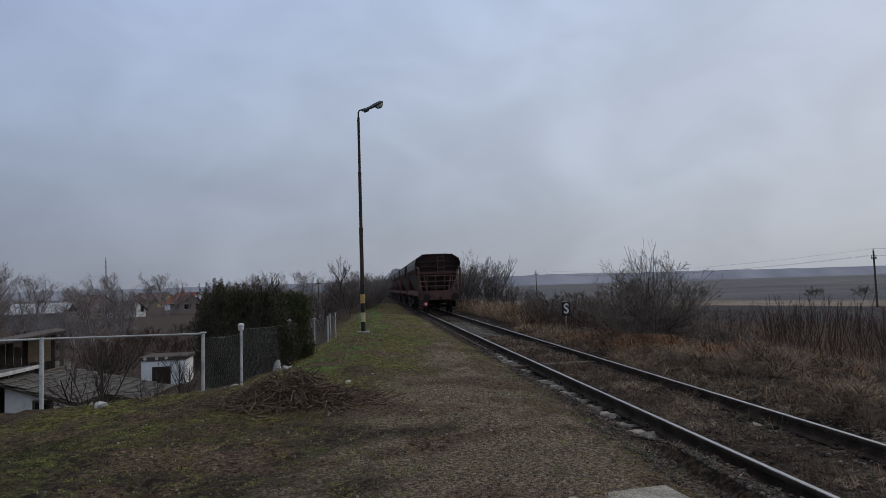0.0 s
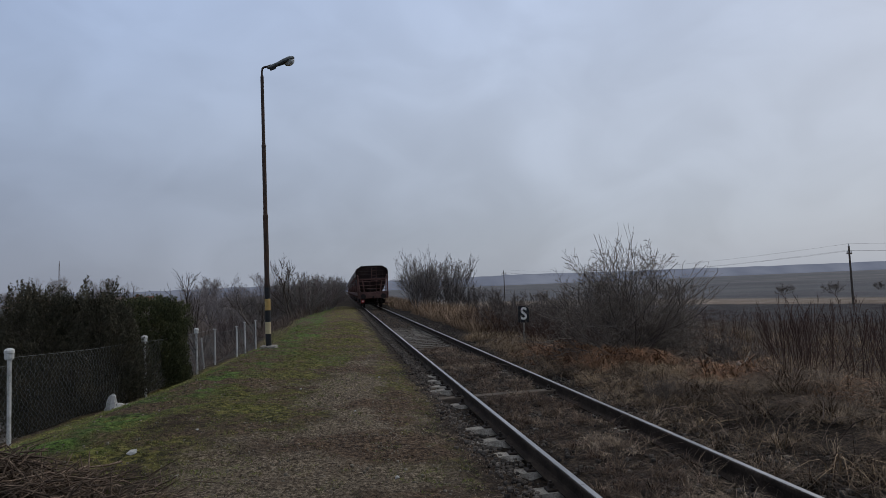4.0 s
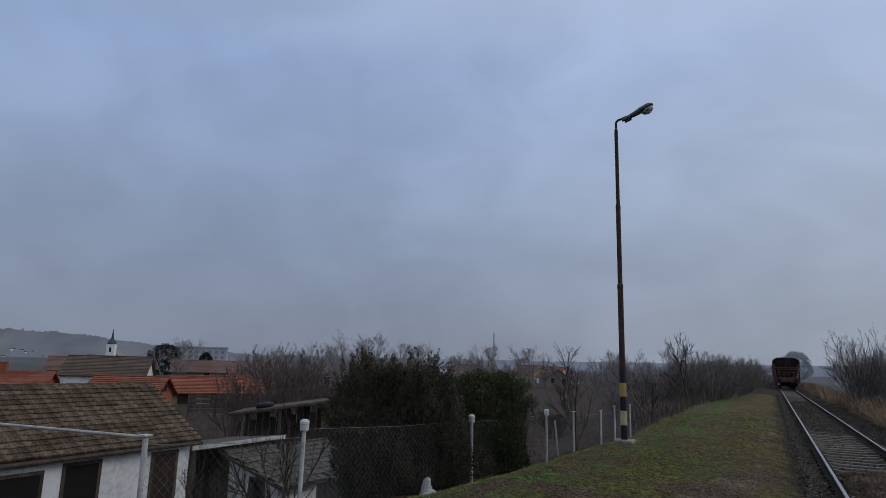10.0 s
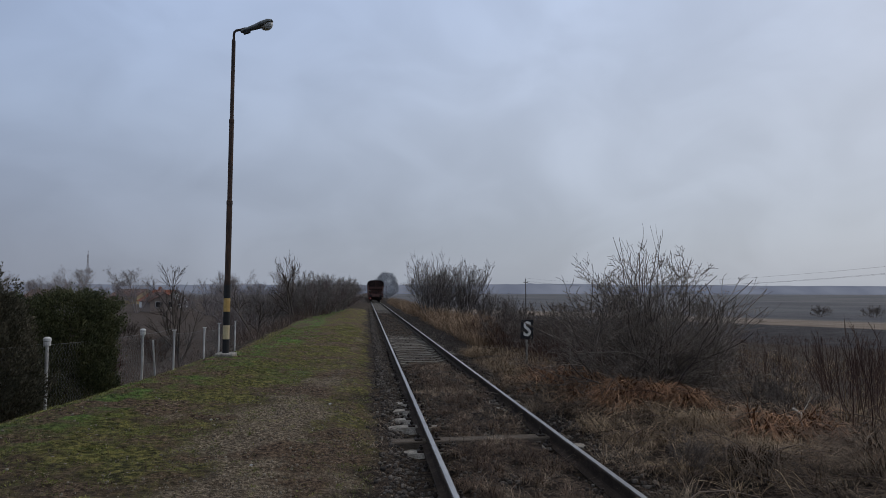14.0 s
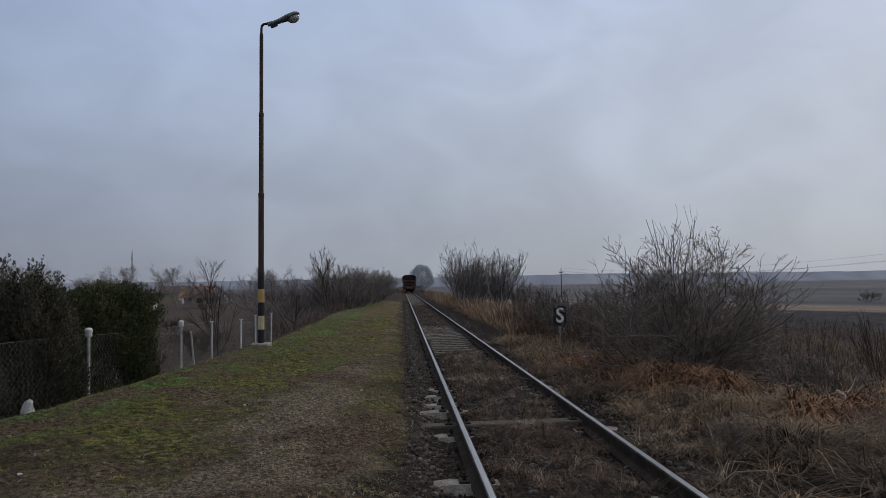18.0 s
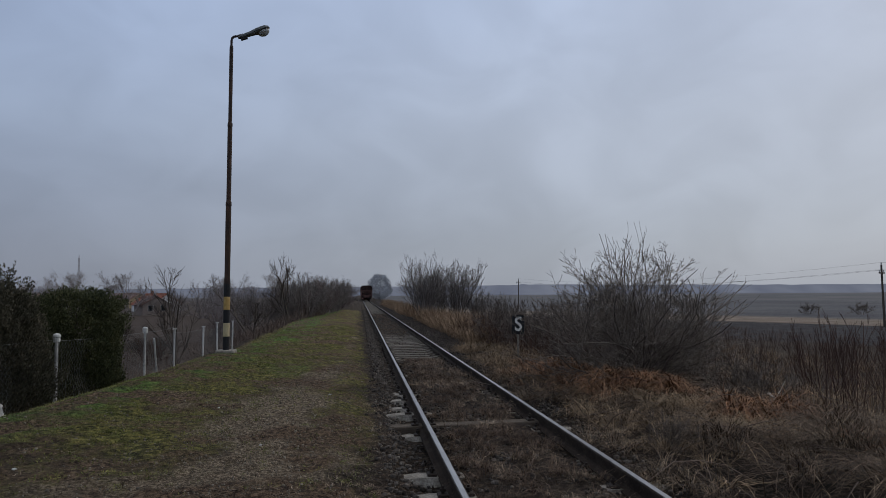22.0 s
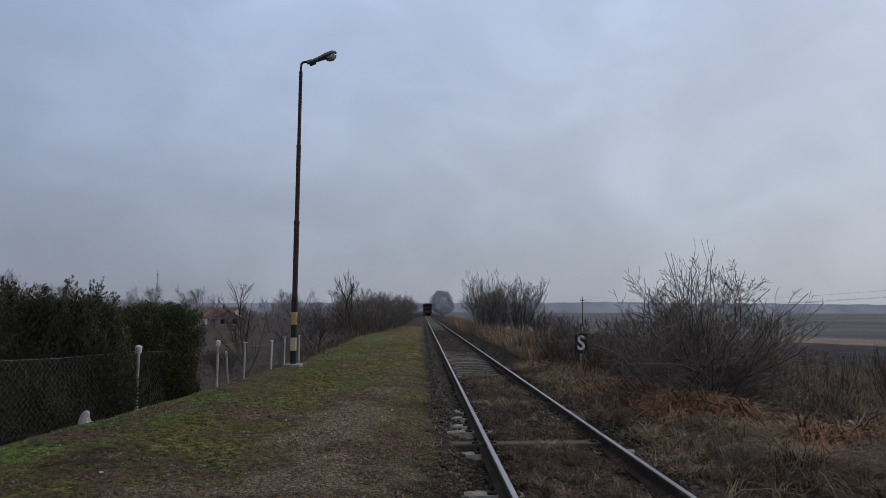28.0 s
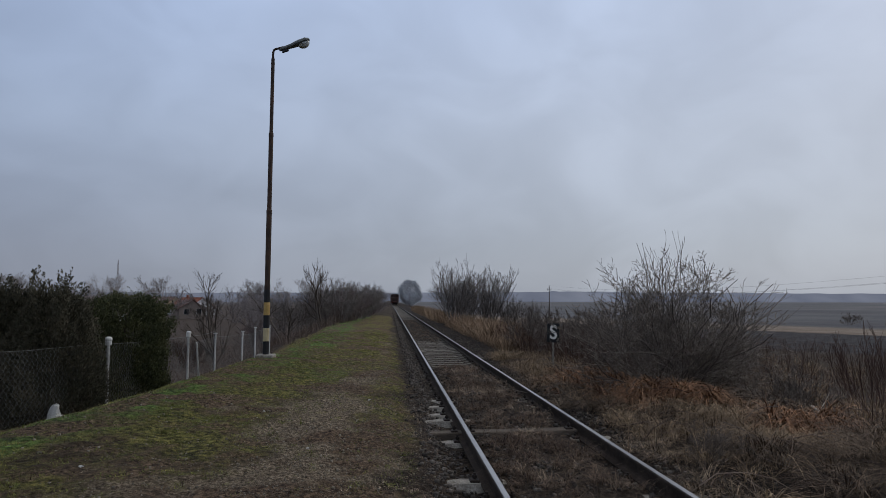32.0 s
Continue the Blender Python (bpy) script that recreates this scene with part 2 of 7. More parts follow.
M = {
    "rail_side": surface("rail_side", [(0.012, 0.009, 0.008), (0.03, 0.022, 0.017), (0.06, 0.045, 0.035)], 3, 0.9, 0.3, 0.0, fine=14, spec=0.12),
    "rail_head": surface("rail_head", [(0.2, 0.195, 0.19), (0.36, 0.355, 0.35), (0.46, 0.455, 0.45)], 1.5, 0.42, 0.05, 0.8, (6, 0.4, 1), spec=0.4),
    "concrete": surface("concrete", [(0.1, 0.088, 0.072), (0.25, 0.225, 0.19), (0.44, 0.41, 0.36)], 6, 0.9, 0.6, each=0.2),
    "concrete_dirty": surface("concrete_dirty", [(0.06, 0.052, 0.042), (0.125, 0.11, 0.092), (0.21, 0.19, 0.16)], 5, 0.9, 0.5, each=0.3),
    "sleeper_wood": surface("sleeper_wood", [(0.045, 0.034, 0.025), (0.095, 0.074, 0.056), (0.17, 0.14, 0.108)], 4, 0.9, 0.5, stretch=(0.5, 8, 8), each=0.1),
    "ballast": surface("ballast", [(0.022, 0.018, 0.015), (0.056, 0.047, 0.04), (0.135, 0.118, 0.1)], 5, 0.9, 0.4, island=0.55, each=0.3),
    "gravel_chip": surface("gravel_chip", [(0.09, 0.075, 0.055), (0.17, 0.145, 0.11), (0.3, 0.265, 0.21)], 5, 0.9, 0.2, island=0.45),
    "bolt": surface("bolt", [(0.02, 0.017, 0.015), (0.05, 0.035, 0.027)], 20, 0.7, 0.2, 0.4),
    "post_paint": surface("post_paint", [(0.28, 0.27, 0.25), (0.48, 0.47, 0.45), (0.6, 0.59, 0.57)], 5, 0.8, 0.3, fine=5, each=0.1),
    "cap_white": surface("cap_white", [(0.45, 0.45, 0.43), (0.62, 0.62, 0.6)], 12, 0.7, 0.2),
    "wire": surface("wire", [(0.11, 0.11, 0.105), (0.22, 0.22, 0.21)], 8, 0.6, 0.0, 0.2),
    "pole_steel": surface("pole_steel", [(0.018, 0.014, 0.013), (0.05, 0.032, 0.024), (0.12, 0.06, 0.035)], 4, 0.7, 0.3, 0.2, (1, 1, 0.25), fine=6),
    "black_paint": surface("black_paint", [(0.010, 0.010, 0.011), (0.02, 0.02, 0.021)], 12, 0.55, 0.2),
    "yellow_paint": surface("yellow_paint", [(0.30, 0.19, 0.06), (0.45, 0.29, 0.095), (0.50, 0.36, 0.16)], 7, 0.7, 0.3),
    "cream_paint": surface("cream_paint", [(0.34, 0.27, 0.15), (0.5, 0.41, 0.24), (0.52, 0.45, 0.3)], 7, 0.7, 0.3),
    "lamp_shell": surface("lamp_shell", [(0.05, 0.06, 0.06), (0.10, 0.11, 0.11), (0.15, 0.16, 0.16)], 8, 0.6, 0.2, 0.2),
    "sign_white": surface("sign_white", [(0.62, 0.61, 0.57), (0.78, 0.77, 0.74)], 16, 0.6, 0.1),
    "wagon_red": surface("wagon_red", [(0.048, 0.024, 0.021), (0.092, 0.046, 0.039), (0.15, 0.08, 0.066)], 0.8, 0.8, 0.2, fine=9),
    "wagon_dark": surface("wagon_dark", [(0.024, 0.015, 0.014), (0.042, 0.027, 0.024), (0.068, 0.045, 0.039)], 0.8, 0.8, 0.2, fine=9),
    "wagon_roof": surface("wagon_roof", [(0.075, 0.064, 0.06), (0.125, 0.11, 0.104), (0.18, 0.162, 0.152)], 0.6, 0.8, 0.2, fine=7, each=0.2),
    "underframe": surface("underframe", [(0.010, 0.008, 0.008), (0.02, 0.015, 0.013), (0.035, 0.026, 0.022)], 3, 0.85, 0.3),
    "tail_red": surface("tail_red", [(0.35, 0.03, 0.02), (0.5, 0.05, 0.035)], 10, 0.5, 0.1),
    "bark": surface("bark", [(0.036, 0.028, 0.023), (0.068, 0.054, 0.044), (0.11, 0.09, 0.074)], 14, 0.95, 0.3, stretch=(1, 1, 0.3), island=0.3),
    "twig_garden": surface("twig_garden", [(0.075, 0.055, 0.05), (0.12, 0.09, 0.082), (0.17, 0.135, 0.122)], 5, 0.95, 0.0, island=0.3),
    "twig_thicket": surface("twig_thicket", [(0.085, 0.064, 0.06), (0.14, 0.108, 0.1), (0.2, 0.16, 0.148)], 5, 0.95, 0.0, island=0.3),
    "weed_brown": surface("weed_brown", [(0.052, 0.038, 0.031), (0.108, 0.079, 0.065), (0.19, 0.145, 0.117)], 0.5, 0.95, 0.0, island=0.5),
    "bark_bleached": surface("bark_bleached", [(0.2, 0.175, 0.14), (0.32, 0.285, 0.235), (0.42, 0.385, 0.33)], 12, 0.9, 0.2),
    "bark_thorn": surface("bark_thorn", [(0.085, 0.068, 0.056), (0.17, 0.14, 0.116), (0.27, 0.232, 0.195)], 5, 0.95, 0.0, island=0.5),
    "bark_upswept": surface("bark_upswept", [(0.1, 0.086, 0.078), (0.16, 0.14, 0.128), (0.23, 0.205, 0.19)], 5, 0.95, 0.0, island=0.3),
    "brush": surface("brush", [(0.04, 0.027, 0.019), (0.105, 0.073, 0.052), (0.23, 0.17, 0.122)], 10, 0.95, 0.0, island=0.5),
    "twig_red": surface("twig_red", [(0.04, 0.024, 0.019), (0.075, 0.044, 0.034), (0.11, 0.068, 0.052)], 10, 0.95, 0.0, island=0.3),
    # paler copy of the bark for far things, distance haze in its colour
    "haze_bark": surface("haze_bark", [(0.16, 0.137, 0.13), (0.22, 0.192, 0.183), (0.27, 0.24, 0.23)], 6, 0.95, 0.0, island=0.2),
    "juniper": surface("juniper", [(0.04, 0.039, 0.026), (0.074, 0.067, 0.044), (0.128, 0.107, 0.072)], 2, 0.9, 0.0, island=0.4),
    "thuja": surface("thuja", [(0.032, 0.039, 0.018), (0.068, 0.074, 0.032), (0.125, 0.12, 0.052)], 2, 0.9, 0.0, island=0.4),
    "needles_far": surface("needles_far", [(0.02, 0.028, 0.026), (0.035, 0.046, 0.042)], 2, 0.9, 0.0, island=0.3),
    "stem_grey": surface("stem_grey", [(0.075, 0.06, 0.05), (0.135, 0.11, 0.092), (0.195, 0.163, 0.137)], 0.8, 0.9, 0.0, island=0.4),
    "grass_green": surface("grass_green", [(0.045, 0.058, 0.013), (0.12, 0.13, 0.03), (0.26, 0.23, 0.07)], 0.7, 0.9, 0.0, island=0.5),
    "grass_dry": surface("grass_dry", [(0.026, 0.016, 0.011), (0.095, 0.062, 0.043), (0.38, 0.295, 0.21)], 0.9, 0.9, 0.0, island=0.75),
    "grass_verge": surface("grass_verge", [(0.02, 0.013, 0.009), (0.085, 0.057, 0.038), (0.37, 0.28, 0.19)], 0.9, 0.9, 0.0, island=0.75),
    "grass_straw": surface("grass_straw", [(0.075, 0.05, 0.03), (0.2, 0.138, 0.084), (0.38, 0.28, 0.175)], 0.8, 0.9, 0.0, island=0.55),
    "fern_orange": surface("fern_orange", [(0.06, 0.029, 0.017), (0.2, 0.1, 0.052), (0.42, 0.25, 0.14)], 2.2, 0.9, 0.0, island=0.6),
    "reed": surface("reed", [(0.11, 0.072, 0.045), (0.23, 0.155, 0.097), (0.36, 0.26, 0.17)], 1.2, 0.9, 0.0, island=0.5),
    "plaster_white": surface("plaster_white", [(0.52, 0.52, 0.51), (0.78, 0.78, 0.77), (0.86, 0.86, 0.85)], 1.1, 0.9, 0.3, fine=9),
    "plaster_grey": surface("plaster_grey", [(0.14, 0.13, 0.12), (0.22, 0.205, 0.19), (0.3, 0.28, 0.26)], 0.9, 0.9, 0.3),
    "plaster_yellow": surface("plaster_yellow", [(0.24, 0.185, 0.115), (0.36, 0.285, 0.18)], 0.8, 0.9, 0.2),
    "plaster_orange": surface("plaster_orange", [(0.26, 0.088, 0.045), (0.37, 0.135, 0.068)], 0.7, 0.9, 0.2),
    # pink plaster of the far houses, desaturated to imitate haze
    "plaster_pink": surface("plaster_pink", [(0.22, 0.175, 0.15), (0.31, 0.255, 0.22)], 0.7, 0.9, 0.2),
    "tile_old": surface("tile_old", [(0.022, 0.015, 0.011), (0.07, 0.047, 0.033), (0.21, 0.165, 0.115)], 5, 0.95, 0.6, fine=6, each=0.35, spec=0.15),
    "tile_red": surface("tile_red", [(0.15, 0.05, 0.03), (0.24, 0.08, 0.046), (0.3, 0.12, 0.075)], 1.0, 0.9, 0.3, each=0.2),
    "tile_brown": surface("tile_brown", [(0.06, 0.045, 0.034), (0.098, 0.072, 0.054), (0.135, 0.104, 0.08)], 0.8, 0.9, 0.3, each=0.15),
    # red tile dulled and paled: haze over the far roofs put into colour
    "haze_tile": surface("haze_tile", [(0.12, 0.075, 0.062), (0.165, 0.1, 0.082), (0.2, 0.13, 0.11)], 0.8, 0.9, 0.2, each=0.15),
    "slate": surface("slate", [(0.05, 0.046, 0.041), (0.09, 0.083, 0.074), (0.14, 0.13, 0.115)], 1.4, 0.95, 0.4, each=0.2, spec=0.15),
    "old_wood": surface("old_wood", [(0.03, 0.025, 0.021), (0.07, 0.056, 0.045), (0.12, 0.095, 0.075)], 3, 0.9, 0.4, stretch=(1, 1, 0.2), each=0.3, island=0.3),
    # near-black panel colour stands in for the shade inside openings
    "dark_opening": surface("dark_opening", [(0.008, 0.008, 0.008), (0.015, 0.014, 0.013)], 3, 0.9, 0.0),
    "door_brown": surface("door_brown", [(0.02, 0.012, 0.009), (0.045, 0.026, 0.018)], 4, 0.7, 0.2, stretch=(1, 1, 0.2)),
    "metal_sheet": surface("metal_sheet", [(0.25, 0.26, 0.27), (0.38, 0.39, 0.4)], 0.6, 0.6, 0.1),
    "rubble": surface("rubble", [(0.3, 0.29, 0.27), (0.5, 0.49, 0.46)], 8, 0.9, 0.4, each=0.2),
    "copper_far": surface("copper_far", [(0.05, 0.065, 0.07), (0.08, 0.10, 0.105)], 1, 0.8, 0.0),
}


def glass_material():
    m = bpy.data.materials.new("pane_glass")
    m.use_nodes = True
    b = m.node_tree.nodes["Principled BSDF"]
    b.inputs["Base Color"].default_value = (0.02, 0.022, 0.025, 1)
    b.inputs["Roughness"].default_value = 0.12
    return m


def lamp_glass_material():
    m = bpy.data.materials.new("lamp_glass")
    m.use_nodes = True
    b = m.node_tree.nodes["Principled BSDF"]
    b.inputs["Base Color"].default_value = (0.5, 0.52, 0.5, 1)
    b.inputs["Roughness"].default_value = 0.25
    b.inputs["Transmission Weight"].default_value = 0.35
    return m


def haze_glow_material(name, dark, pale, scale):
    """The plain far backdrop: hills that glow by themselves, with haze put into their colour."""
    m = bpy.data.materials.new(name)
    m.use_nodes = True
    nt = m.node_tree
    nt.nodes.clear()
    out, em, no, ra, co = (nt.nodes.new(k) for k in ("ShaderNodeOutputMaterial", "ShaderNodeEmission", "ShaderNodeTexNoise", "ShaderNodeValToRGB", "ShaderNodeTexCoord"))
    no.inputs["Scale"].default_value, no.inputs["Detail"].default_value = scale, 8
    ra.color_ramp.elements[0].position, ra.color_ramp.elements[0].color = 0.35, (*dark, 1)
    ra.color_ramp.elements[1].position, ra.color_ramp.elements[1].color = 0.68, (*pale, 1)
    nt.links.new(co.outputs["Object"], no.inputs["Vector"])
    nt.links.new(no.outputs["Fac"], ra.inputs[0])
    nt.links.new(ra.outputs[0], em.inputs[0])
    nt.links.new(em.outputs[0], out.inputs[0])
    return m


# self-lit blue-grey tones imitate the haze over ridge and hill
M["haze_ridge"] = haze_glow_material("haze_ridge", (0.128, 0.145, 0.198), (0.175, 0.195, 0.252), 0.01)
M["haze_hill"] = haze_glow_material("haze_hill", (0.105, 0.118, 0.145), (0.145, 0.16, 0.19), 0.012)
# far tree and apartment block: distance haze put into pale bluish base colours
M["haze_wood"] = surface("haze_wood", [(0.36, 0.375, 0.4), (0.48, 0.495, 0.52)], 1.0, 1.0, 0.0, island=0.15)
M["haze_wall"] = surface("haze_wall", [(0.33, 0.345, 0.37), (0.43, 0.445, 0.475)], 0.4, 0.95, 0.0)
M["pane"], M["lamp_glass"] = glass_material(), lamp_glass_material()


def ground_material():
    """Soil, gravel, turf, field and far haze colours, chosen by the amounts that the sheet carries."""
    m = bpy.data.materials.new("ground_soil_and_turf")
    m.use_nodes = True
    nt = m.node_tree
    n, link = nt.nodes.new, nt.links.new
    b = nt.nodes["Principled BSDF"]
    b.inputs["Roughness"].default_value, b.inputs["Specular IOR Level"].default_value = 0.95, 0.15
    coord = n("ShaderNodeTexCoord")

    def noise_at(scale, detail=6, rough=0.65):
        t = n("ShaderNodeTexNoise")
        t.inputs["Scale"].default_value, t.inputs["Detail"].default_value, t.inputs["Roughness"].default_value = scale, detail, rough
        link(coord.outputs["Object"], t.inputs["Vector"])
        return t.outputs["Fac"]

    def ramp(fac, stops):
        r = n("ShaderNodeValToRGB")
        for k, (p, c) in enumerate(stops):
            el = r.color_ramp.elements[k] if k < 2 else r.color_ramp.elements.new(p)
            el.position, el.color = p, (*c, 1)
        link(fac, r.inputs[0])
        return r.outputs[0]

    def blend(a, c, fac):
        x = n("ShaderNodeMix")
        x.data_type = "RGBA"
        link(fac, x.inputs["Factor"])
        link(a, x.inputs["A"])
        link(c, x.inputs["B"])
        return x.outputs["Result"]

    def amount(name, ragged=0.0):
        a = n("ShaderNodeAttribute")
        a.attribute_name = name
        if not ragged:
            return a.outputs["Fac"]
        add, rng = n("ShaderNodeMath"), n("ShaderNodeMapRange")
        add.operation = "MULTIPLY_ADD"
        add.inputs[1].default_value, add.inputs[2].default_value = ragged, 0
        both, wide = n("ShaderNodeMath"), n("ShaderNodeMath")
        wide.operation = "MULTIPLY"
        wide.inputs[1].default_value = 0.55
        link(noise_at(0.8, 3), wide.inputs[0])
        both.operation = "MULTIPLY_ADD"
        both.inputs[1].default_value = 0.45
        link(noise_at(5.0, 8), both.inputs[0])
        link(wide.outputs[0], both.inputs[2])
        link(both.outputs[0], add.inputs[0])
        tot = n("ShaderNodeMath")
        link(a.outputs["Fac"], tot.inputs[0])
        link(add.outputs[0], tot.inputs[1])
        rng.inputs[1].default_value, rng.inputs[2].default_value = 0.3 + ragged * 0.5, 0.7 + ragged * 0.5
        link(tot.outputs[0], rng.inputs[0])
        return rng.outputs[0]

    soil = ramp(noise_at(14, 6, 0.78), [(0.4, (0.014, 0.01, 0.007)), (0.63, (0.105, 0.076, 0.052)), (0.5, (0.038, 0.027, 0.019))])
    grit = ramp(noise_at(26, 7, 0.82), [(0.4, (0.034, 0.024, 0.015)), (0.62, (0.43, 0.345, 0.245)), (0.5, (0.145, 0.11, 0.073))])
    moss = ramp(noise_at(11, 6, 0.8), [(0.41, (0.022, 0.021, 0.007)), (0.6, (0.27, 0.235, 0.07)), (0.5, (0.102, 0.095, 0.026))])
    lush = ramp(noise_at(12, 6, 0.8), [(0.41, (0.016, 0.028, 0.006)), (0.6, (0.18, 0.28, 0.065)), (0.5, (0.078, 0.13, 0.027))])
    worn = ramp(noise_at(19, 6, 0.8), [(0.4, (0.02, 0.012, 0.008)), (0.61, (0.24, 0.165, 0.105)), (0.5, (0.094, 0.062, 0.039))])
    turf = blend(moss, lush, amount("lush", 1.3))
    turf = blend(turf, worn, ramp(noise_at(1.5, 5, 0.65), [(0.47, (0, 0, 0)), (0.56, (0.85, 0.85, 0.85))]))
    litter = ramp(noise_at(16, 8, 0.75), [(0.42, (0.007, 0.005, 0.004)), (0.63, (0.085, 0.058, 0.038)), (0.52, (0.024, 0.016, 0.011))])
    plough = ramp(noise_at(0.9, 6, 0.7), [(0.3, (0.02, 0.018, 0.02)), (0.7, (0.065, 0.06, 0.062)), (0.5, (0.036, 0.033, 0.035))])
    stubble = ramp(noise_at(0.35, 6, 0.7), [(0.34, (0.145, 0.112, 0.085)), (0.66, (0.27, 0.215, 0.17)), (0.5, (0.2, 0.157, 0.122))])
    # far fields: blue-grey distance haze painted into the ground colour
    hazy_fields = ramp(noise_at(0.02, 6, 0.7), [(0.36, (0.07, 0.073, 0.083)), (0.66, (0.15, 0.143, 0.142)), (0.5, (0.10, 0.10, 0.107))])
    col = blend(soil, litter, amount("litter", 0.4))
    col = blend(col, grit, amount("gravel", 1.6))
    col = blend(col, turf, amount("turf", 1.5))
    col = blend(col, worn, amount("bare", 0.7))
    garden = ramp(noise_at(3, 7, 0.7), [(0.38, (0.028, 0.02, 0.016)), (0.63, (0.11, 0.082, 0.066)), (0.5, (0.058, 0.043, 0.034))])
    col = blend(col, garden, amount("garden", 0.4))
    col = blend(col, plough, amount("plough"))
    col = blend(col, stubble, amount("stubble"))
    col = blend(col, hazy_fields, amount("hazy_fields"))
    link(col, b.inputs["Base Color"])
    bp = n("ShaderNodeBump")
    bp.inputs["Strength"].default_value, bp.inputs["Distance"].default_value = 1.0, 0.07
    link(noise_at(24, 8, 0.75), bp.inputs["Height"])
    link(bp.outputs[0], b.inputs["Normal"])
    return m


# ---- mesh helpers ----
def mesh_from(name, verts, faces, material, smooth=False):
    """A mesh from vertices and faces; faces may be a list of index arrays of different widths."""
    me = bpy.data.meshes.new(name)
    if len(faces) and isinstance(faces[0], np.ndarray) and faces[0].ndim == 2:
        verts = np.asarray(verts, np.float32)
        faces = [f for f in faces if len(f)]
        flat = np.concatenate([f.ravel() for f in faces]).astype(np.int32)
        sizes = np.concatenate([np.full(len(f), f.shape[1], np.int32) for f in faces])
        me.vertices.add(len(verts))
        me.vertices.foreach_set("co", verts.ravel())
        me.loops.add(len(flat))
        me.loops.foreach_set("vertex_index", flat)
        me.polygons.add(len(sizes))
        me.polygons.foreach_set("loop_start", np.concatenate([[0], np.cumsum(sizes)[:-1]]).astype(np.int32))
        me.polygons.foreach_set("loop_total", sizes)
        me.update(calc_edges=True)
    else:
        me.from_pydata(verts, [], faces)
    me.materials.append(material)
    if smooth:
        me.polygons.foreach_set("use_smooth", [True] * len(me.polygons))
    me.update()
    return me


def part(name, bm, material, parent=None, label=""):
    """Links a bmesh, or a finished mesh, as one mesh object under its thing."""
    if isinstance(bm, bmesh.types.BMesh):
        me = bpy.data.meshes.new(name)
        bm.to_mesh(me)
        bm.free()
        me.materials.append(material)
    else:
        me = bm
    ob = new(name, me)
    if parent:
        ob.parent = parent
    return tagged(ob, label=label)


def thing(name, m, label, category, group="", kind=""):
    ob = new(name)
    ob.matrix_basis = m
    return tagged(ob, label, category, group, kind)


def add_box(bm, x0, y0, z0, x1, y1, z1, bevel=0.0, turn=None):
    r = bmesh.ops.create_cube(bm, size=1.0, matrix=Matrix.Translation(((x0 + x1) / 2, (y0 + y1) / 2, (z0 + z1) / 2)) @ Matrix.Diagonal((abs(x1 - x0), abs(y1 - y0), abs(z1 - z0), 1)))
    if bevel:
        edges = list({e for v in r["verts"] for e in v.link_edges})
        bmesh.ops.bevel(bm, geom=edges, offset=bevel, segments=1, affect="EDGES")
    if turn is not None:
        bmesh.ops.transform(bm, matrix=turn, verts=r["verts"] if not bevel else bm.verts)
    return bm


def box(x0, y0, z0, x1, y1, z1, bevel=0.0):
    return add_box(bmesh.new(), x0, y0, z0, x1, y1, z1, bevel)


def add_rod(bm, a, c, r0, r1=None, sides=8):
    a, c = Vector(a), Vector(c)
    d = c - a
    m = Matrix.Translation((a + c) / 2) @ d.to_track_quat("Z", "Y").to_matrix().to_4x4()
    bmesh.ops.create_cone(bm, cap_ends=True, segments=sides, radius1=r0, radius2=r0 if r1 is None else r1, depth=d.length, matrix=m)
    return bm


def rod(a, c, r0, r1=None, sides=8):
    return add_rod(bmesh.new(), a, c, r0, r1, sides)


def lathe(profile, sides=16, axis="Z"):
    """A turned shape from (radius, height) pairs."""
    bm = bmesh.new()
    rings = []
    for r, z in profile:
        rings.append([bm.verts.new((r * math.cos(2 * math.pi * k / sides), r * math.sin(2 * math.pi * k / sides), z)) for k in range(sides)])
    for a, b in zip(rings, rings[1:]):
        for k in range(sides):
            bm.faces.new((a[k], a[(k + 1) % sides], b[(k + 1) % sides], b[k]))
    bm.faces.new(rings[0][::-1])
    bm.faces.new(rings[-1])
    return bm


def extrude_profile(pts, y0, y1):
    """A closed outline in x and z, drawn out along y."""
    bm = bmesh.new()
    a = [bm.verts.new((x, y0, z)) for x, z in pts]
    b = [bm.verts.new((x, y1, z)) for x, z in pts]
    k = len(pts)
    for i in range(k):
        bm.faces.new((a[i], a[(i + 1) % k], b[(i + 1) % k], b[i]))
    bm.faces.new(a[::-1])
    bm.faces.new(b)
    bmesh.ops.recalc_face_normals(bm, faces=bm.faces)
    return bm


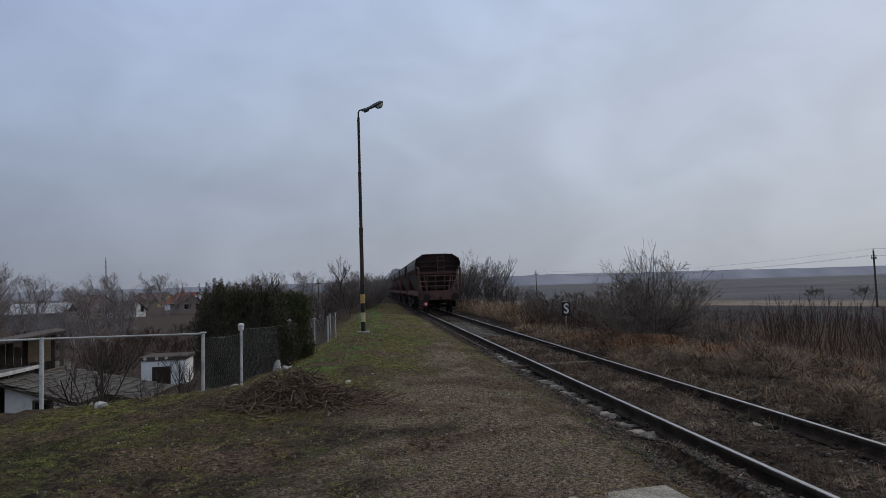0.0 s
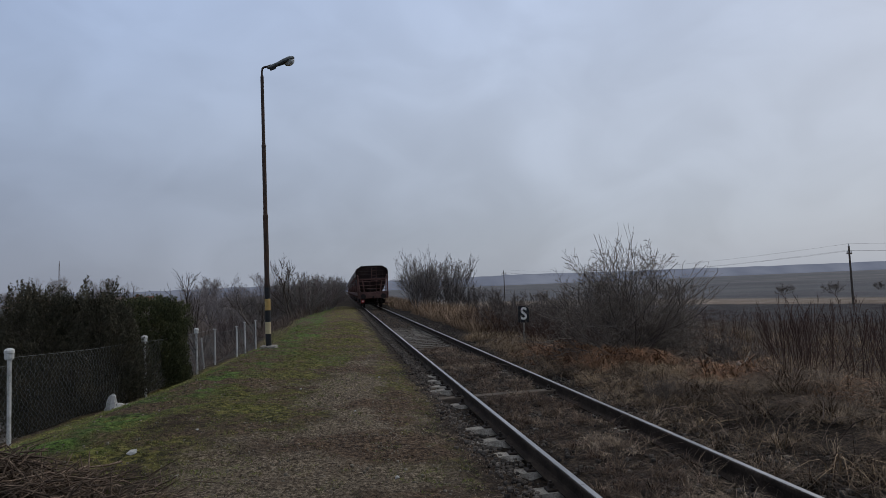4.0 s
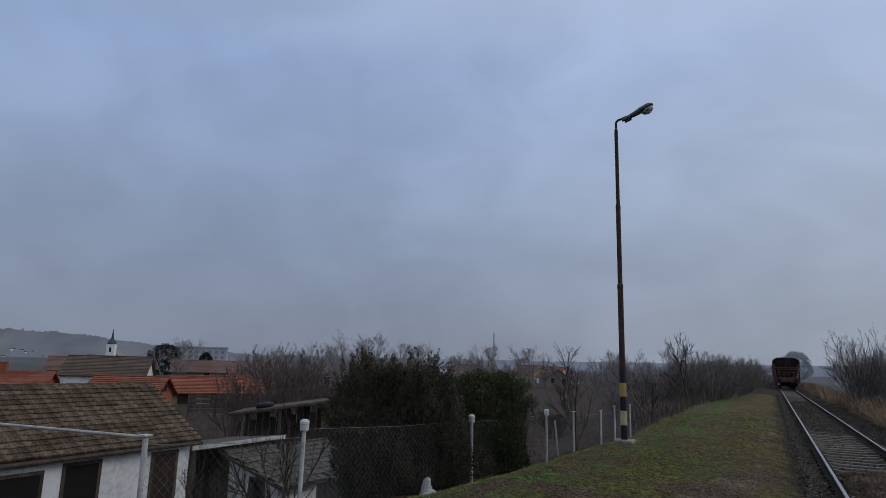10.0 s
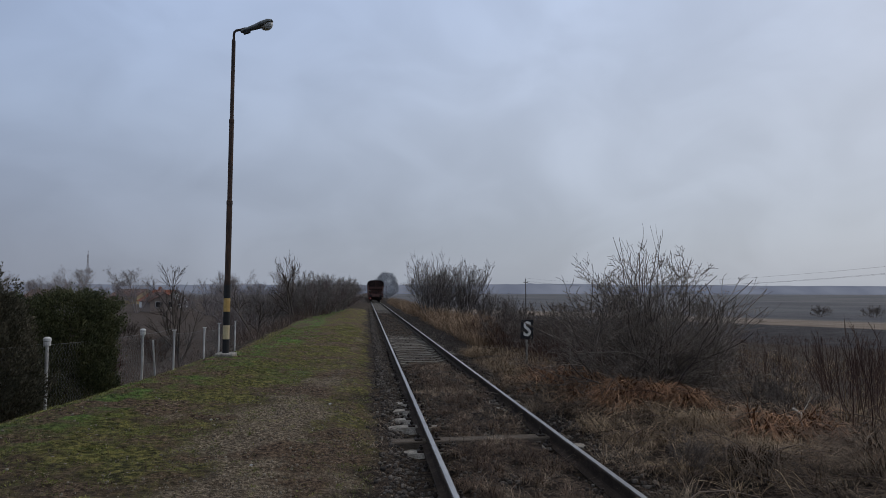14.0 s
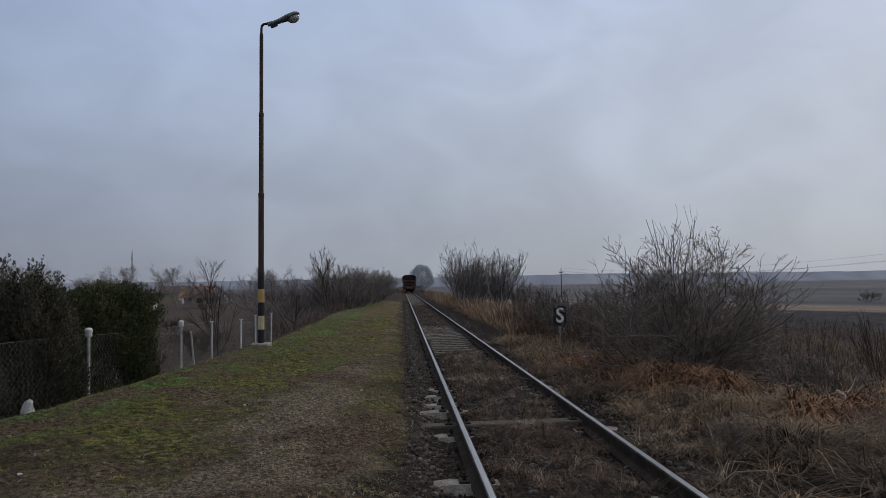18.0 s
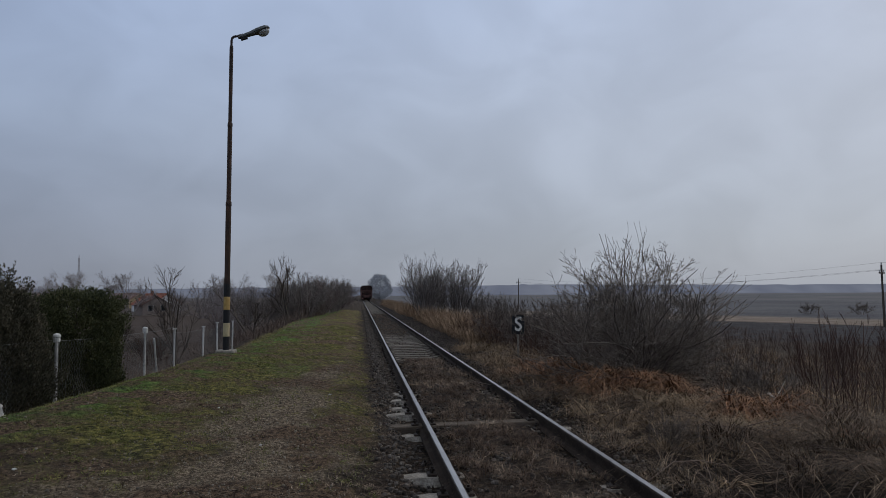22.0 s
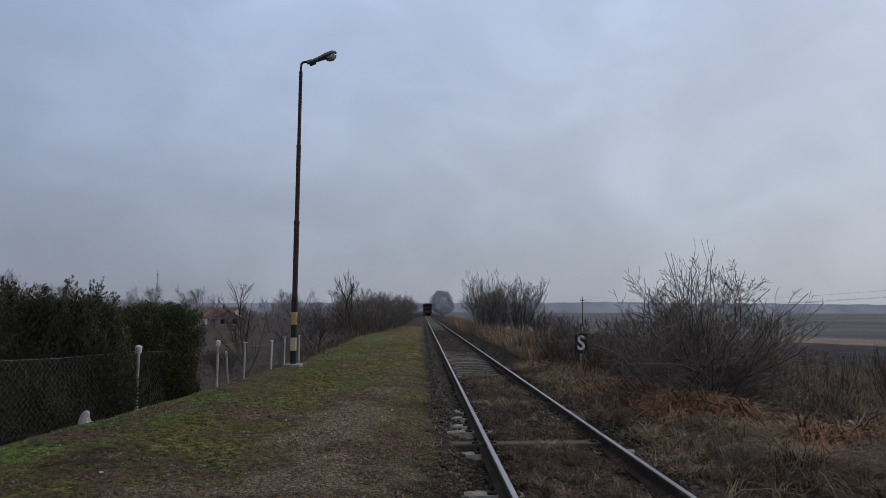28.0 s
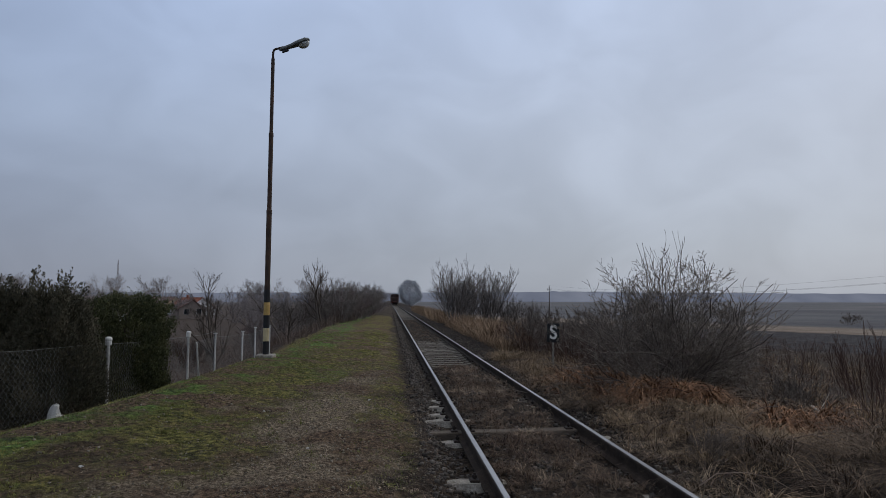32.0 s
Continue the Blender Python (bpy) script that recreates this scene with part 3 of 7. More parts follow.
def tubes(paths, radii, sides=4):
    """Tapered tubes along many paths of the same number of points, as vertices and faces."""
    P, R = np.asarray(paths, float), np.asarray(radii, float)
    n, k = P.shape[:2]
    d = np.gradient(P, axis=1)
    d /= np.linalg.norm(d, axis=2)[..., None] + 1e-9
    ref = np.where(np.abs(d[:, :1, 2:]) > 0.7, np.array([0.31, 0.95, 0.1]), np.array([0, 0, 1.0]))
    u = np.cross(d, np.broadcast_to(ref, d.shape))
    u /= np.linalg.norm(u, axis=2)[..., None] + 1e-9
    w = np.cross(d, u)
    a = 2 * math.pi * np.arange(sides) / sides
    V = P[:, :, None] + (u[:, :, None] * np.cos(a)[None, None, :, None] + w[:, :, None] * np.sin(a)[None, None, :, None]) * R[:, :, None, None]
    i, s, b = np.arange(k - 1)[:, None], np.arange(sides)[None], (np.arange(n) * k * sides)[:, None, None]
    s2 = (s + 1) % sides
    q = np.stack([i * sides + s, i * sides + s2, (i + 1) * sides + s2, (i + 1) * sides + s], -1)
    F = (q[None] + b[..., None]).reshape(-1, 4)
    return V.reshape(-1, 3), [F]


def merged(chunks):
    """Several (vertices, faces) put into one."""
    V, F, b = [], [], 0
    for v, f in chunks:
        V.append(v)
        F += [q + b for q in f]
        b += len(v)
    return np.concatenate(V), F


rng = np.random.default_rng(7)


# ---- the lie of the land: z = 0 at the rail heads, the track along y ----
FENCE_Y = (-30, 8.8, 10.4, 12.4, 16.5, 20.4, 24.0, 28.0, 45.0, 400.0)
FENCE_X = (-14, -11.5, -7.2, -6.8, -6.4, -6.3, -6.0, -5.9, -7.0, -9.0)
FENCE_Z = (0.0, -0.1, 0.0, -0.08, -0.19, -0.29, -0.28, -0.40, -0.6, -0.6)


def ground_z(x, y):
    x, y = np.broadcast_arrays(np.asarray(x, float), np.asarray(y, float))
    xf, zf = np.interp(y, FENCE_Y, FENCE_X), np.interp(y, FENCE_Y, FENCE_Z)
    crest = np.interp(y, (-20, 7, 11, 20, 30, 60), (0.1, 0.1, 0.27, 0.27, 0.1, -0.1))
    xc = np.minimum(xf + 1.75, -3.6)
    u = np.zeros(x.shape)
    # left of the track: low mound, then a bank down to the gardens
    k = [(-1.9, 0.02 + 0 * y), (-2.6, 0.09 + 0 * y), (xc, crest), (xf, zf), (xf - 0.8, zf - 0.25), (xf - 3.2, zf - 1.6), (xf - 6.5, zf * 0 - 2.6)]
    prev_x, prev_z = -1.3 + 0 * y, -0.1 + 0 * y
    u = np.full(x.shape, -2.6)
    for kx, kz in k:
        s = np.clip((prev_x - x) / np.maximum(prev_x - kx, 1e-6), 0, 1)
        s = s * s * (3 - 2 * s)
        inside = (x <= prev_x) & (x > kx)
        u = np.where(inside, prev_z + (kz - prev_z) * s, u)
        prev_x, prev_z = kx + 0 * y, kz
    # right of the track: shoulder and a shallow fall to the fields
    right = np.interp(x, (-1.3, -0.95, 0.95, 1.35, 2.4, 3.6, 6.0, 11.0, 16.0), (-0.1, -0.23, -0.23, -0.16, -0.03, -0.1, -0.5, -1.35, -1.5))
    bed = np.interp(y, (0, 20.5, 22.5, 31, 36, 60), (0.075, 0.075, 0.0, 0.0, 0.045, 0.045))
    right = right + np.where(np.abs(x) < 0.62, bed, 0) + np.where((x > 0.62) & (x < 1.3), 0.6 * bed, 0)
    right = right + np.where((x < -0.8), np.interp(y, (0, 6.2, 7.2, 15.0, 17.5, 300), (0.13, 0.13, 0, 0, 0.075, 0.075)), 0)
    u = np.where(x > -1.3, right, u)
    lumps = 0.018 * np.sin(1.7 * x + 0.6 * y) * np.sin(1.1 * y - 0.5 * x) + 0.012 * np.sin(4.1 * x + 1.3) * np.sin(3.3 * y)
    return u + np.where(np.abs(x) < 1.0, 0.0, lumps)


def steps(stops):
    """Rows of a grid: (from, to, step) stretches put end to end."""
    out = []
    for a, b, s in stops:
        out.extend(np.arange(a, b, s))
    out.append(stops[-1][1])
    return np.array(out)


def swells(x, y, size, seed):
    """Uneven patches of about the given size in metres, from -1 to 1."""
    gen = np.random.default_rng(seed)
    out = 0
    for k in range(7):
        a, f, p = gen.uniform(0, 6.28), gen.uniform(0.7, 1.5) * 3.14 / size, gen.uniform(0, 6.28)
        b = gen.uniform(0, 6.28)
        out = out + np.sin(f * (x * math.cos(a) + y * math.sin(a)) + p + 1.2 * np.sin(0.7 * f * (x * math.cos(b) + y * math.sin(b))))
    return out / 4.0


def build_ground():
    far = [64, 68, 73, 79, 86, 94, 104, 116, 130, 150, 210, 300, 450, 700, 1100, 1800, 3200]
    xs = np.concatenate([-np.array(far[::-1], float), steps([(-60, -20, 2.5), (-20, -12, 0.5), (-12, 6, 0.11), (6, 16, 0.5), (16, 60, 1.2)]), far])
    ys = np.concatenate([[-3200, -800, -200, -60], steps([(-30, 0, 1.5), (0, 32, 0.13), (32, 60, 0.4), (60, 130, 1.5)]), far[9:]])
    X, Y = np.meshgrid(xs, ys)
    Z = ground_z(X, Y)
    near = (X > -12) & (X < 6) & (Y > 0) & (Y < 60)
    Z = Z + np.where(near & (X < -1.3), rng.normal(0, 0.011, Z.shape), np.where(near, rng.normal(0, 0.006, Z.shape), 0))
    nx, ny = len(xs), len(ys)
    idx = np.arange(nx * ny).reshape(ny, nx)
    faces = np.stack([idx[:-1, :-1], idx[:-1, 1:], idx[1:, 1:], idx[1:, :-1]], -1).reshape(-1, 4)
    me = mesh_from("ground", np.stack([X, Y, Z], -1).reshape(-1, 3), [faces], ground_material(), True)

    def soft(v, a, b):
        return np.clip((v - a) / (b - a), 0, 1)

    xf = np.interp(Y, FENCE_Y, FENCE_X)
    plat = soft(X, xf - 0.3, xf + 0.3) * soft(-X + 0.22 * swells(X, Y, 0.9, 71) + 0.14 * swells(X, Y, 0.3, 72), 1.25, 1.75) * soft(72 - Y, 0, 8)
    path_x = np.interp(Y, (0, 4, 8, 12, 16, 22, 34), (-3.2, -3.1, -2.8, -2.5, -2.3, -1.9, -1.6))
    path_w = np.interp(Y, (0, 6, 10, 13, 17, 22), (2.4, 2.0, 1.5, 1.0, 0.55, 0.2))
    patch = swells(X, Y, 1.6, 3) + 0.6 * swells(X, Y, 0.6, 4)
    gravel = np.clip(np.exp(-((X - path_x) / path_w) ** 2) * np.interp(Y, (0, 12, 16, 21), (1.0, 0.95, 0.75, 0.4)) + 0.34 * patch, 0, 1) * plat
    bare = np.clip(swells(X, Y, 1.1, 8) + 0.5 * swells(X, Y, 0.4, 9) + 0.1 + 0.5 * np.exp(-((X + 1.75) / 0.4) ** 2) * soft(16 - Y, 0, 3) + 0.35 * soft(9 - Y, 0, 5) * soft(-X, 3.8, 5.5), 0, 1) * plat
    turf = plat * (1 - 0.95 * gravel) * np.interp(Y, (0, 6, 8.5, 11, 14), (0.3, 0.34, 0.5, 0.85, 1.0))
    litter = np.where(X > 0.95, soft(14 - X, 0, 3), 0.0) + np.where(X < xf, 0.1, 0) + np.where(np.abs(X) < 0.9, 0.3, 0)
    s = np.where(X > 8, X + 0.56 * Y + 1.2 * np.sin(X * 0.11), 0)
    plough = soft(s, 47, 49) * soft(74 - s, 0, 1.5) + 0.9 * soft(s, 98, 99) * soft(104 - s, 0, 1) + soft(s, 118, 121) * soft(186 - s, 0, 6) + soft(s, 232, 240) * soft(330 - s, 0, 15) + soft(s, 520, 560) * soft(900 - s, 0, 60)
    # amount of painted haze tone, rising with distance on both sides
    hazy_fields = np.maximum(soft(s, 86, 94) * 0.92, soft(-X, 120, 260))
    lush = np.exp(-((X - xf - 1.3 - 0.03 * (Y - 10)) / 0.95) ** 2) * soft(Y, 8, 11) * plat + 0.55 * np.exp(-((X + 2.9) / 0.7) ** 2 - ((Y - 18.3) / 1.6) ** 2)
    stubble = soft(s, 72.5, 74) * (1 - np.clip(plough, 0, 1))
    for name, v in (("turf", turf), ("gravel", gravel), ("litter", litter), ("plough", plough), ("stubble", stubble), ("hazy_fields", hazy_fields), ("lush", lush), ("bare", bare), ("garden", soft(xf - X, 0.3, 2.0))):
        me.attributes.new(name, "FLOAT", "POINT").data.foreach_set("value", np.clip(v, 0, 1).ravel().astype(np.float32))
    tagged(new("ground", me), "trodden gravel and patchy winter turf beside a railway", "ground", kind="structure")


build_ground()


def zg(x, y):
    return float(ground_z(x, y))


# ---- railway track ----
GAUGE = 0.75


def rail_mesh(y0, y1):
    prof = [(-0.075, -0.172), (0.075, -0.172), (0.075, -0.160), (0.02, -0.142), (0.010, -0.125), (0.010, -0.055), (0.036, -0.042), (0.036, -0.012), (0.026, -0.0), (-0.026, 0.0), (-0.036, -0.012), (-0.036, -0.042), (-0.010, -0.055), (-0.010, -0.125), (-0.02, -0.142), (-0.075, -0.160)]
    return extrude_profile(prof, y0, y1)


def build_track():
    track = thing("railway_track", pose(0, 0, 0), "single railway track with worn rails, grass between them", "railway track", kind="structure")
    for side in (-1, 1):
        for a, b in ((-40, 8.9), (8.906, 33.9), (33.906, 700)):
            bm = rail_mesh(a, b)
            bmesh.ops.translate(bm, verts=bm.verts, vec=(side * GAUGE, 0, 0))
            r = part("rail", bm, M["rail_side"], track, "rusty steel rail with a bright running face")
            top = mesh_from("running_face", [(side * GAUGE + x, y, z) for y in (a, b) for x, z in ((-0.029, -0.003), (-0.021, 0.0015), (0.021, 0.0015), (0.029, -0.003))],
                            [(0, 1, 5, 4), (1, 2, 6, 5), (2, 3, 7, 6)], M["rail_head"])
            part("running_face", top, None, r)
    # sleepers: concrete, thinner in the middle, with a shoulder under each rail
    outline = [(-1.27, -0.27), (-1.2, -0.19), (-0.98, -0.165), (-0.55, -0.172), (-0.42, -0.19), (0.42, -0.19), (0.55, -0.172), (0.98, -0.165), (1.2, -0.19), (1.27, -0.27), (1.27, -0.36), (-1.27, -0.36)]
    bm = extrude_profile(outline, -0.125, 0.125)
    for v in bm.verts:
        v.co.y *= 0.72 if v.co.z > -0.2 else 1.15
    sl = bpy.data.meshes.new("sleeper")
    bm.to_mesh(sl)
    bm.free()
    sl.materials.append(M["concrete"])
    worn_sl = sl.copy()
    worn_sl.materials.clear()
    worn_sl.materials.append(M["concrete_dirty"])
    bm = box(-1.3, -0.1, -0.32, 0.95, 0.1, -0.165, 0.012)
    wood = bpy.data.meshes.new("wooden_sleeper")
    bm.to_mesh(wood)
    bm.free()
    wood.materials.append(M["sleeper_wood"])
    # a clip: plate, bolt and nut
    bm = box(-0.045, -0.06, -0.172, 0.045, 0.06, -0.145, 0.006)
    add_rod(bm, (0, 0, -0.15), (0, 0, -0.085), 0.014, sides=6)
    add_rod(bm, (0, 0, -0.13), (0, 0, -0.105), 0.027, sides=6)
    clip = bpy.data.meshes.new("rail_clip")
    bm.to_mesh(clip)
    bm.free()
    clip.materials.append(M["bolt"])
    y = 2.2
    far_v, far_f = [], []
    while y < 200:
        if y < 62:
            is_wood = abs(y - 13.9) < 0.3
            s = new("sleeper", wood if is_wood else sl if y < 19 else worn_sl)
            s.parent = track
            s.matrix_basis = pose(rng.normal(0, 0.012), 13.9 if is_wood else y, 0.052 if is_wood else (-0.09 if 12.2 < y < 13.5 else rng.choice([0.012, -0.006, -0.03, -0.055], p=[0.4, 0.3, 0.2, 0.1])) if y < 22 else -0.02, rng.normal(0, 0.8), rng.normal(0, 0.5), rng.normal(0, 1.4))
            if is_wood:
                tagged(s, "weathered grey wooden sleeper")
            if y < 26:
                for cx in (-0.86, -0.64, 0.64, 0.86):
                    c = new("rail_clip", clip)
                    c.parent = s
                    c.matrix_basis = pose(cx, 0.0, 0.0)
        else:
            b0 = len(far_v)
            far_v += [(x, y + dy, z) for dy in (-0.125, 0.125) for x, z in ((-1.25, -0.24), (-0.98, -0.172), (0.98, -0.172), (1.25, -0.24))]
            far_f += [(b0 + i, b0 + i + 1, b0 + i + 5, b0 + i + 4) for i in range(3)]
            far_f += [(b0, b0 + 1, b0 + 2, b0 + 3)]
        y += 0.6
    tagged(part("far_sleepers", mesh_from("far_sleepers", far_v, far_f, M["concrete_dirty"]), None, track), kind="stuff")


build_track()


# ---- vegetation tools ----
def blades(centres, count, height, lean, width, spread, curl=0.5, seg=3):
    """Grass blades: count a centre, each a narrow bent strip. Arrays of vertices and faces."""
    c = np.repeat(np.asarray(centres, float), count, axis=0)
    n = len(c)
    h = np.repeat(np.broadcast_to(np.asarray(height, float), (len(centres),)), count) * rng.uniform(0.5, 1.15, n)
    a = rng.uniform(0, 2 * math.pi, n)
    out = np.stack([np.cos(a), np.sin(a), 0 * a], 1)
    root = c + out * (rng.uniform(0, 1, n) ** 0.5 * spread)[:, None]
    ln = np.abs(rng.normal(lean, lean * 0.5, n))
    side = np.stack([-np.sin(a), np.cos(a), 0 * a], 1) * (width * rng.uniform(0.6, 1.3, n))[:, None] * 0.5
    V = np.zeros((n, seg * 2 + 1, 3))
    for s in range(seg):
        f = s / seg
        p = root + out * (h * ln * f ** (1 + curl))[:, None]
        p[:, 2] += h * (f - 0.35 * ln * f * f)
        V[:, 2 * s] = p - side * (1 - 0.5 * f)
        V[:, 2 * s + 1] = p + side * (1 - 0.5 * f)
    p = root + out * (h * ln)[:, None]
    p[:, 2] += h * (1 - 0.45 * ln)
    V[:, -1] = p
    base = np.arange(n) * (seg * 2 + 1)
    F = [np.stack([base + 2 * s, base + 2 * s + 1, base + 2 * s + 3, base + 2 * s + 2], 1) for s in range(seg - 1)]
    F.append(np.stack([base + 2 * seg - 2, base + 2 * seg - 1, base + 2 * seg], 1))
    return V.reshape(-1, 3), F


def tussocks(centres, count, reach, rise, width, spread, wind=(0.0, 0.0), seg=5):
    """Heaps of long dead blades that rise from a tuft, arch over and lie down round it."""
    c = np.repeat(np.asarray(centres, float), count, axis=0)
    n = len(c)
    size = np.repeat(np.broadcast_to(np.asarray(reach, float), (len(centres),)), count) * rng.uniform(0.45, 1.25, n)
    a = rng.uniform(0, 2 * math.pi, n)
    root = c + np.stack([np.cos(a), np.sin(a), 0 * a], 1) * (spread * rng.uniform(0, 1, n) ** 0.7)[:, None]
    b = a + rng.normal(0, 0.7, n)
    gust = np.repeat(rng.normal(0, 0.25, (len(centres), 2)), count, 0) + np.array(wind)
    out = np.stack([np.cos(b), np.sin(b)], 1) + gust
    bend = rng.normal(0, 0.5, n)
    high = rise * rng.uniform(0.35, 1.25, n)
    V = np.zeros((n, seg * 2 + 1, 3))
    for q in range(seg + 1):
        f = q / seg
        turn = bend * f
        d = np.stack([out[:, 0] * np.cos(turn) - out[:, 1] * np.sin(turn), out[:, 0] * np.sin(turn) + out[:, 1] * np.cos(turn)], 1)
        p = root.copy()
        p[:, :2] += d * (size * f ** 1.15)[:, None]
        p[:, 2] += size * high * 4 * f * (1.02 - f)
        p[:, 2] = np.maximum(p[:, 2], ground_z(p[:, 0], p[:, 1]) + 0.012)
        side = np.stack([-d[:, 1], d[:, 0], 0.35 * bend], 1) * (width * 0.5 * (1.05 - 0.75 * f))
        if q < seg:
            V[:, 2 * q], V[:, 2 * q + 1] = p - side, p + side
        else:
            V[:, -1] = p
    base = np.arange(n) * (seg * 2 + 1)
    F = [np.stack([base + 2 * q, base + 2 * q + 1, base + 2 * q + 3, base + 2 * q + 2], 1) for q in range(seg - 1)]
    F.append(np.stack([base + 2 * seg - 2, base + 2 * seg - 1, base + 2 * seg], 1))
    return V.reshape(-1, 3), F


def stuff(name, chunks, material, label, category):
    return tagged(new(name, mesh_from(name, *merged(chunks), material)), label, category, kind="stuff")


def scatter(n, x0, x1, y0, y1, keep=None, near=False):
    x = rng.uniform(x0, x1, n)
    y = y0 + (y1 - y0) * (rng.uniform(0, 1, n) ** (1.7 if near else 1.0))
    if keep is not None:
        k = keep(x, y)
        x, y = x[k], y[k]
    return np.stack([x, y, ground_z(x, y)], 1)


def grow(gen, feet, aims, lengths, radii, levels, spread, wander, up, shrink=0.6, k=6, dome=None):
    """Limbs and their side shoots, level by level; levels gives the shoots on each limb. dome: half widths, height and mid height of the crown past which no shoot grows."""
    P0, D, L, R = np.asarray(feet, float), np.asarray(aims, float), np.asarray(lengths, float), np.asarray(radii, float)
    out = []
    for level in range(len(levels) + 1):
        n = len(P0)
        D = D / (np.linalg.norm(D, axis=1)[:, None] + 1e-9)
        pts, p, d = [P0], P0, D
        for i in range(k):
            d = d + gen.normal(0, wander / k ** 0.5, (n, 3)) + np.array([0, 0, up / k])
            d = d / np.linalg.norm(d, axis=1)[:, None]
            p = p + d * (L / k)[:, None]
            pts.append(p)
        P = np.stack(pts, 1)
        if dome and level:
            rx, ry, rz, zm = dome
            e = P[:, -1]
            keep = (e[:, 0] / rx) ** 2 + (e[:, 1] / ry) ** 2 + (np.maximum(e[:, 2] - zm, 0) / (rz - zm)) ** 2 < gen.uniform(0.75, 1.12, n)
            keep &= e[:, 2] > 0.03
            P, L, R = P[keep], L[keep], R[keep]
            n = len(P)
        last = level == len(levels)
        rad = R[:, None] * np.linspace(1, 0.25 if last else 0.42, k + 1)[None]
        out.append((P, rad))
        if last:
            break
        c = levels[level]
        m = np.repeat(np.arange(n), c)
        f = gen.uniform(0.18, 0.98, n * c) * k
        i = np.minimum(f.astype(int), k - 1)
        a, b = P[m, i], P[m, i + 1]
        axis = (b - a) / (np.linalg.norm(b - a, axis=1)[:, None] + 1e-9)
        side = gen.normal(0, 1, (n * c, 3))
        side -= axis * np.sum(side * axis, 1)[:, None]
        side /= np.linalg.norm(side, axis=1)[:, None] + 1e-9
        P0 = a + (b - a) * (f - i)[:, None]
        D = axis + side * (gen.uniform(0.35, 1.0, n * c) * spread)[:, None]
        L = L[m] * shrink * gen.uniform(0.55, 1.25, n * c) * (1.15 - 0.5 * f / k)
        R = rad[m, i] * 0.6
        k = max(3, k - 1)
    return out


def bare_tree(name, x, y, height, seed, stems, label, category, mat="bark", trunk=0.06, fan=0.5, levels=(5, 5, 4), spread=0.8, wander=0.3, twig=0.004, up=0.4, shrink=0.6, group="", z=None, foot=1.5, wide=1.0, dome=None):
    """A leafless tree or bush: stems with limbs as one part, its fine twigs as another."""
    gen = np.random.default_rng(seed)
    t = thing(name, pose(x, y, zg(x, y) - 0.05 if z is None else z), label, category, group)
    a = np.arange(stems) * 2.4 + gen.uniform(0, 1.2, stems)
    tilt = fan * np.linspace(0.1, 1.0, stems) ** 0.7 * gen.uniform(0.8, 1.1, stems) if stems > 1 else np.array([0.06])
    feet = np.stack([np.cos(a) * trunk * foot, np.sin(a) * trunk * foot, 0 * a], 1) * (stems > 1)
    aims = np.stack([np.sin(tilt) * np.cos(a), np.sin(tilt) * np.sin(a), np.cos(tilt)], 1)
    L = height * 0.62 * gen.uniform(0.8, 1.08, stems)
    out = grow(gen, feet, aims, L, trunk * gen.uniform(0.6, 1.0, stems), levels, spread, wander, up, shrink, dome=dome)
    f = height / max(float(np.percentile(P[:, :, 2].max(1), 99.7)) for P, _ in out)
    cut = 2 if len(out) > 2 else 1
    f = np.array([f * wide, f * wide, f])
    limbs = [tubes(P * f, np.maximum(r, twig), 5) for P, r in out[:cut]]
    twigs = [tubes(P * f, np.maximum(r, twig), 3) for P, r in out[cut:]]
    part("trunk", mesh_from("trunk", *merged(limbs), M[mat], True), None, t)
    part("crown", mesh_from("crown", *merged(twigs), M[mat]), None, t)
    return t


def again(t, x, y, turn, size, label="", z=None):
    """The same kind of tree at another place, turned and of another size."""
    c = copy_thing(t, pose(x, y, zg(x, y) - 0.05 if z is None else z, 0, 0, turn))
    c.scale = (size, size, size)
    return tagged(c, label)


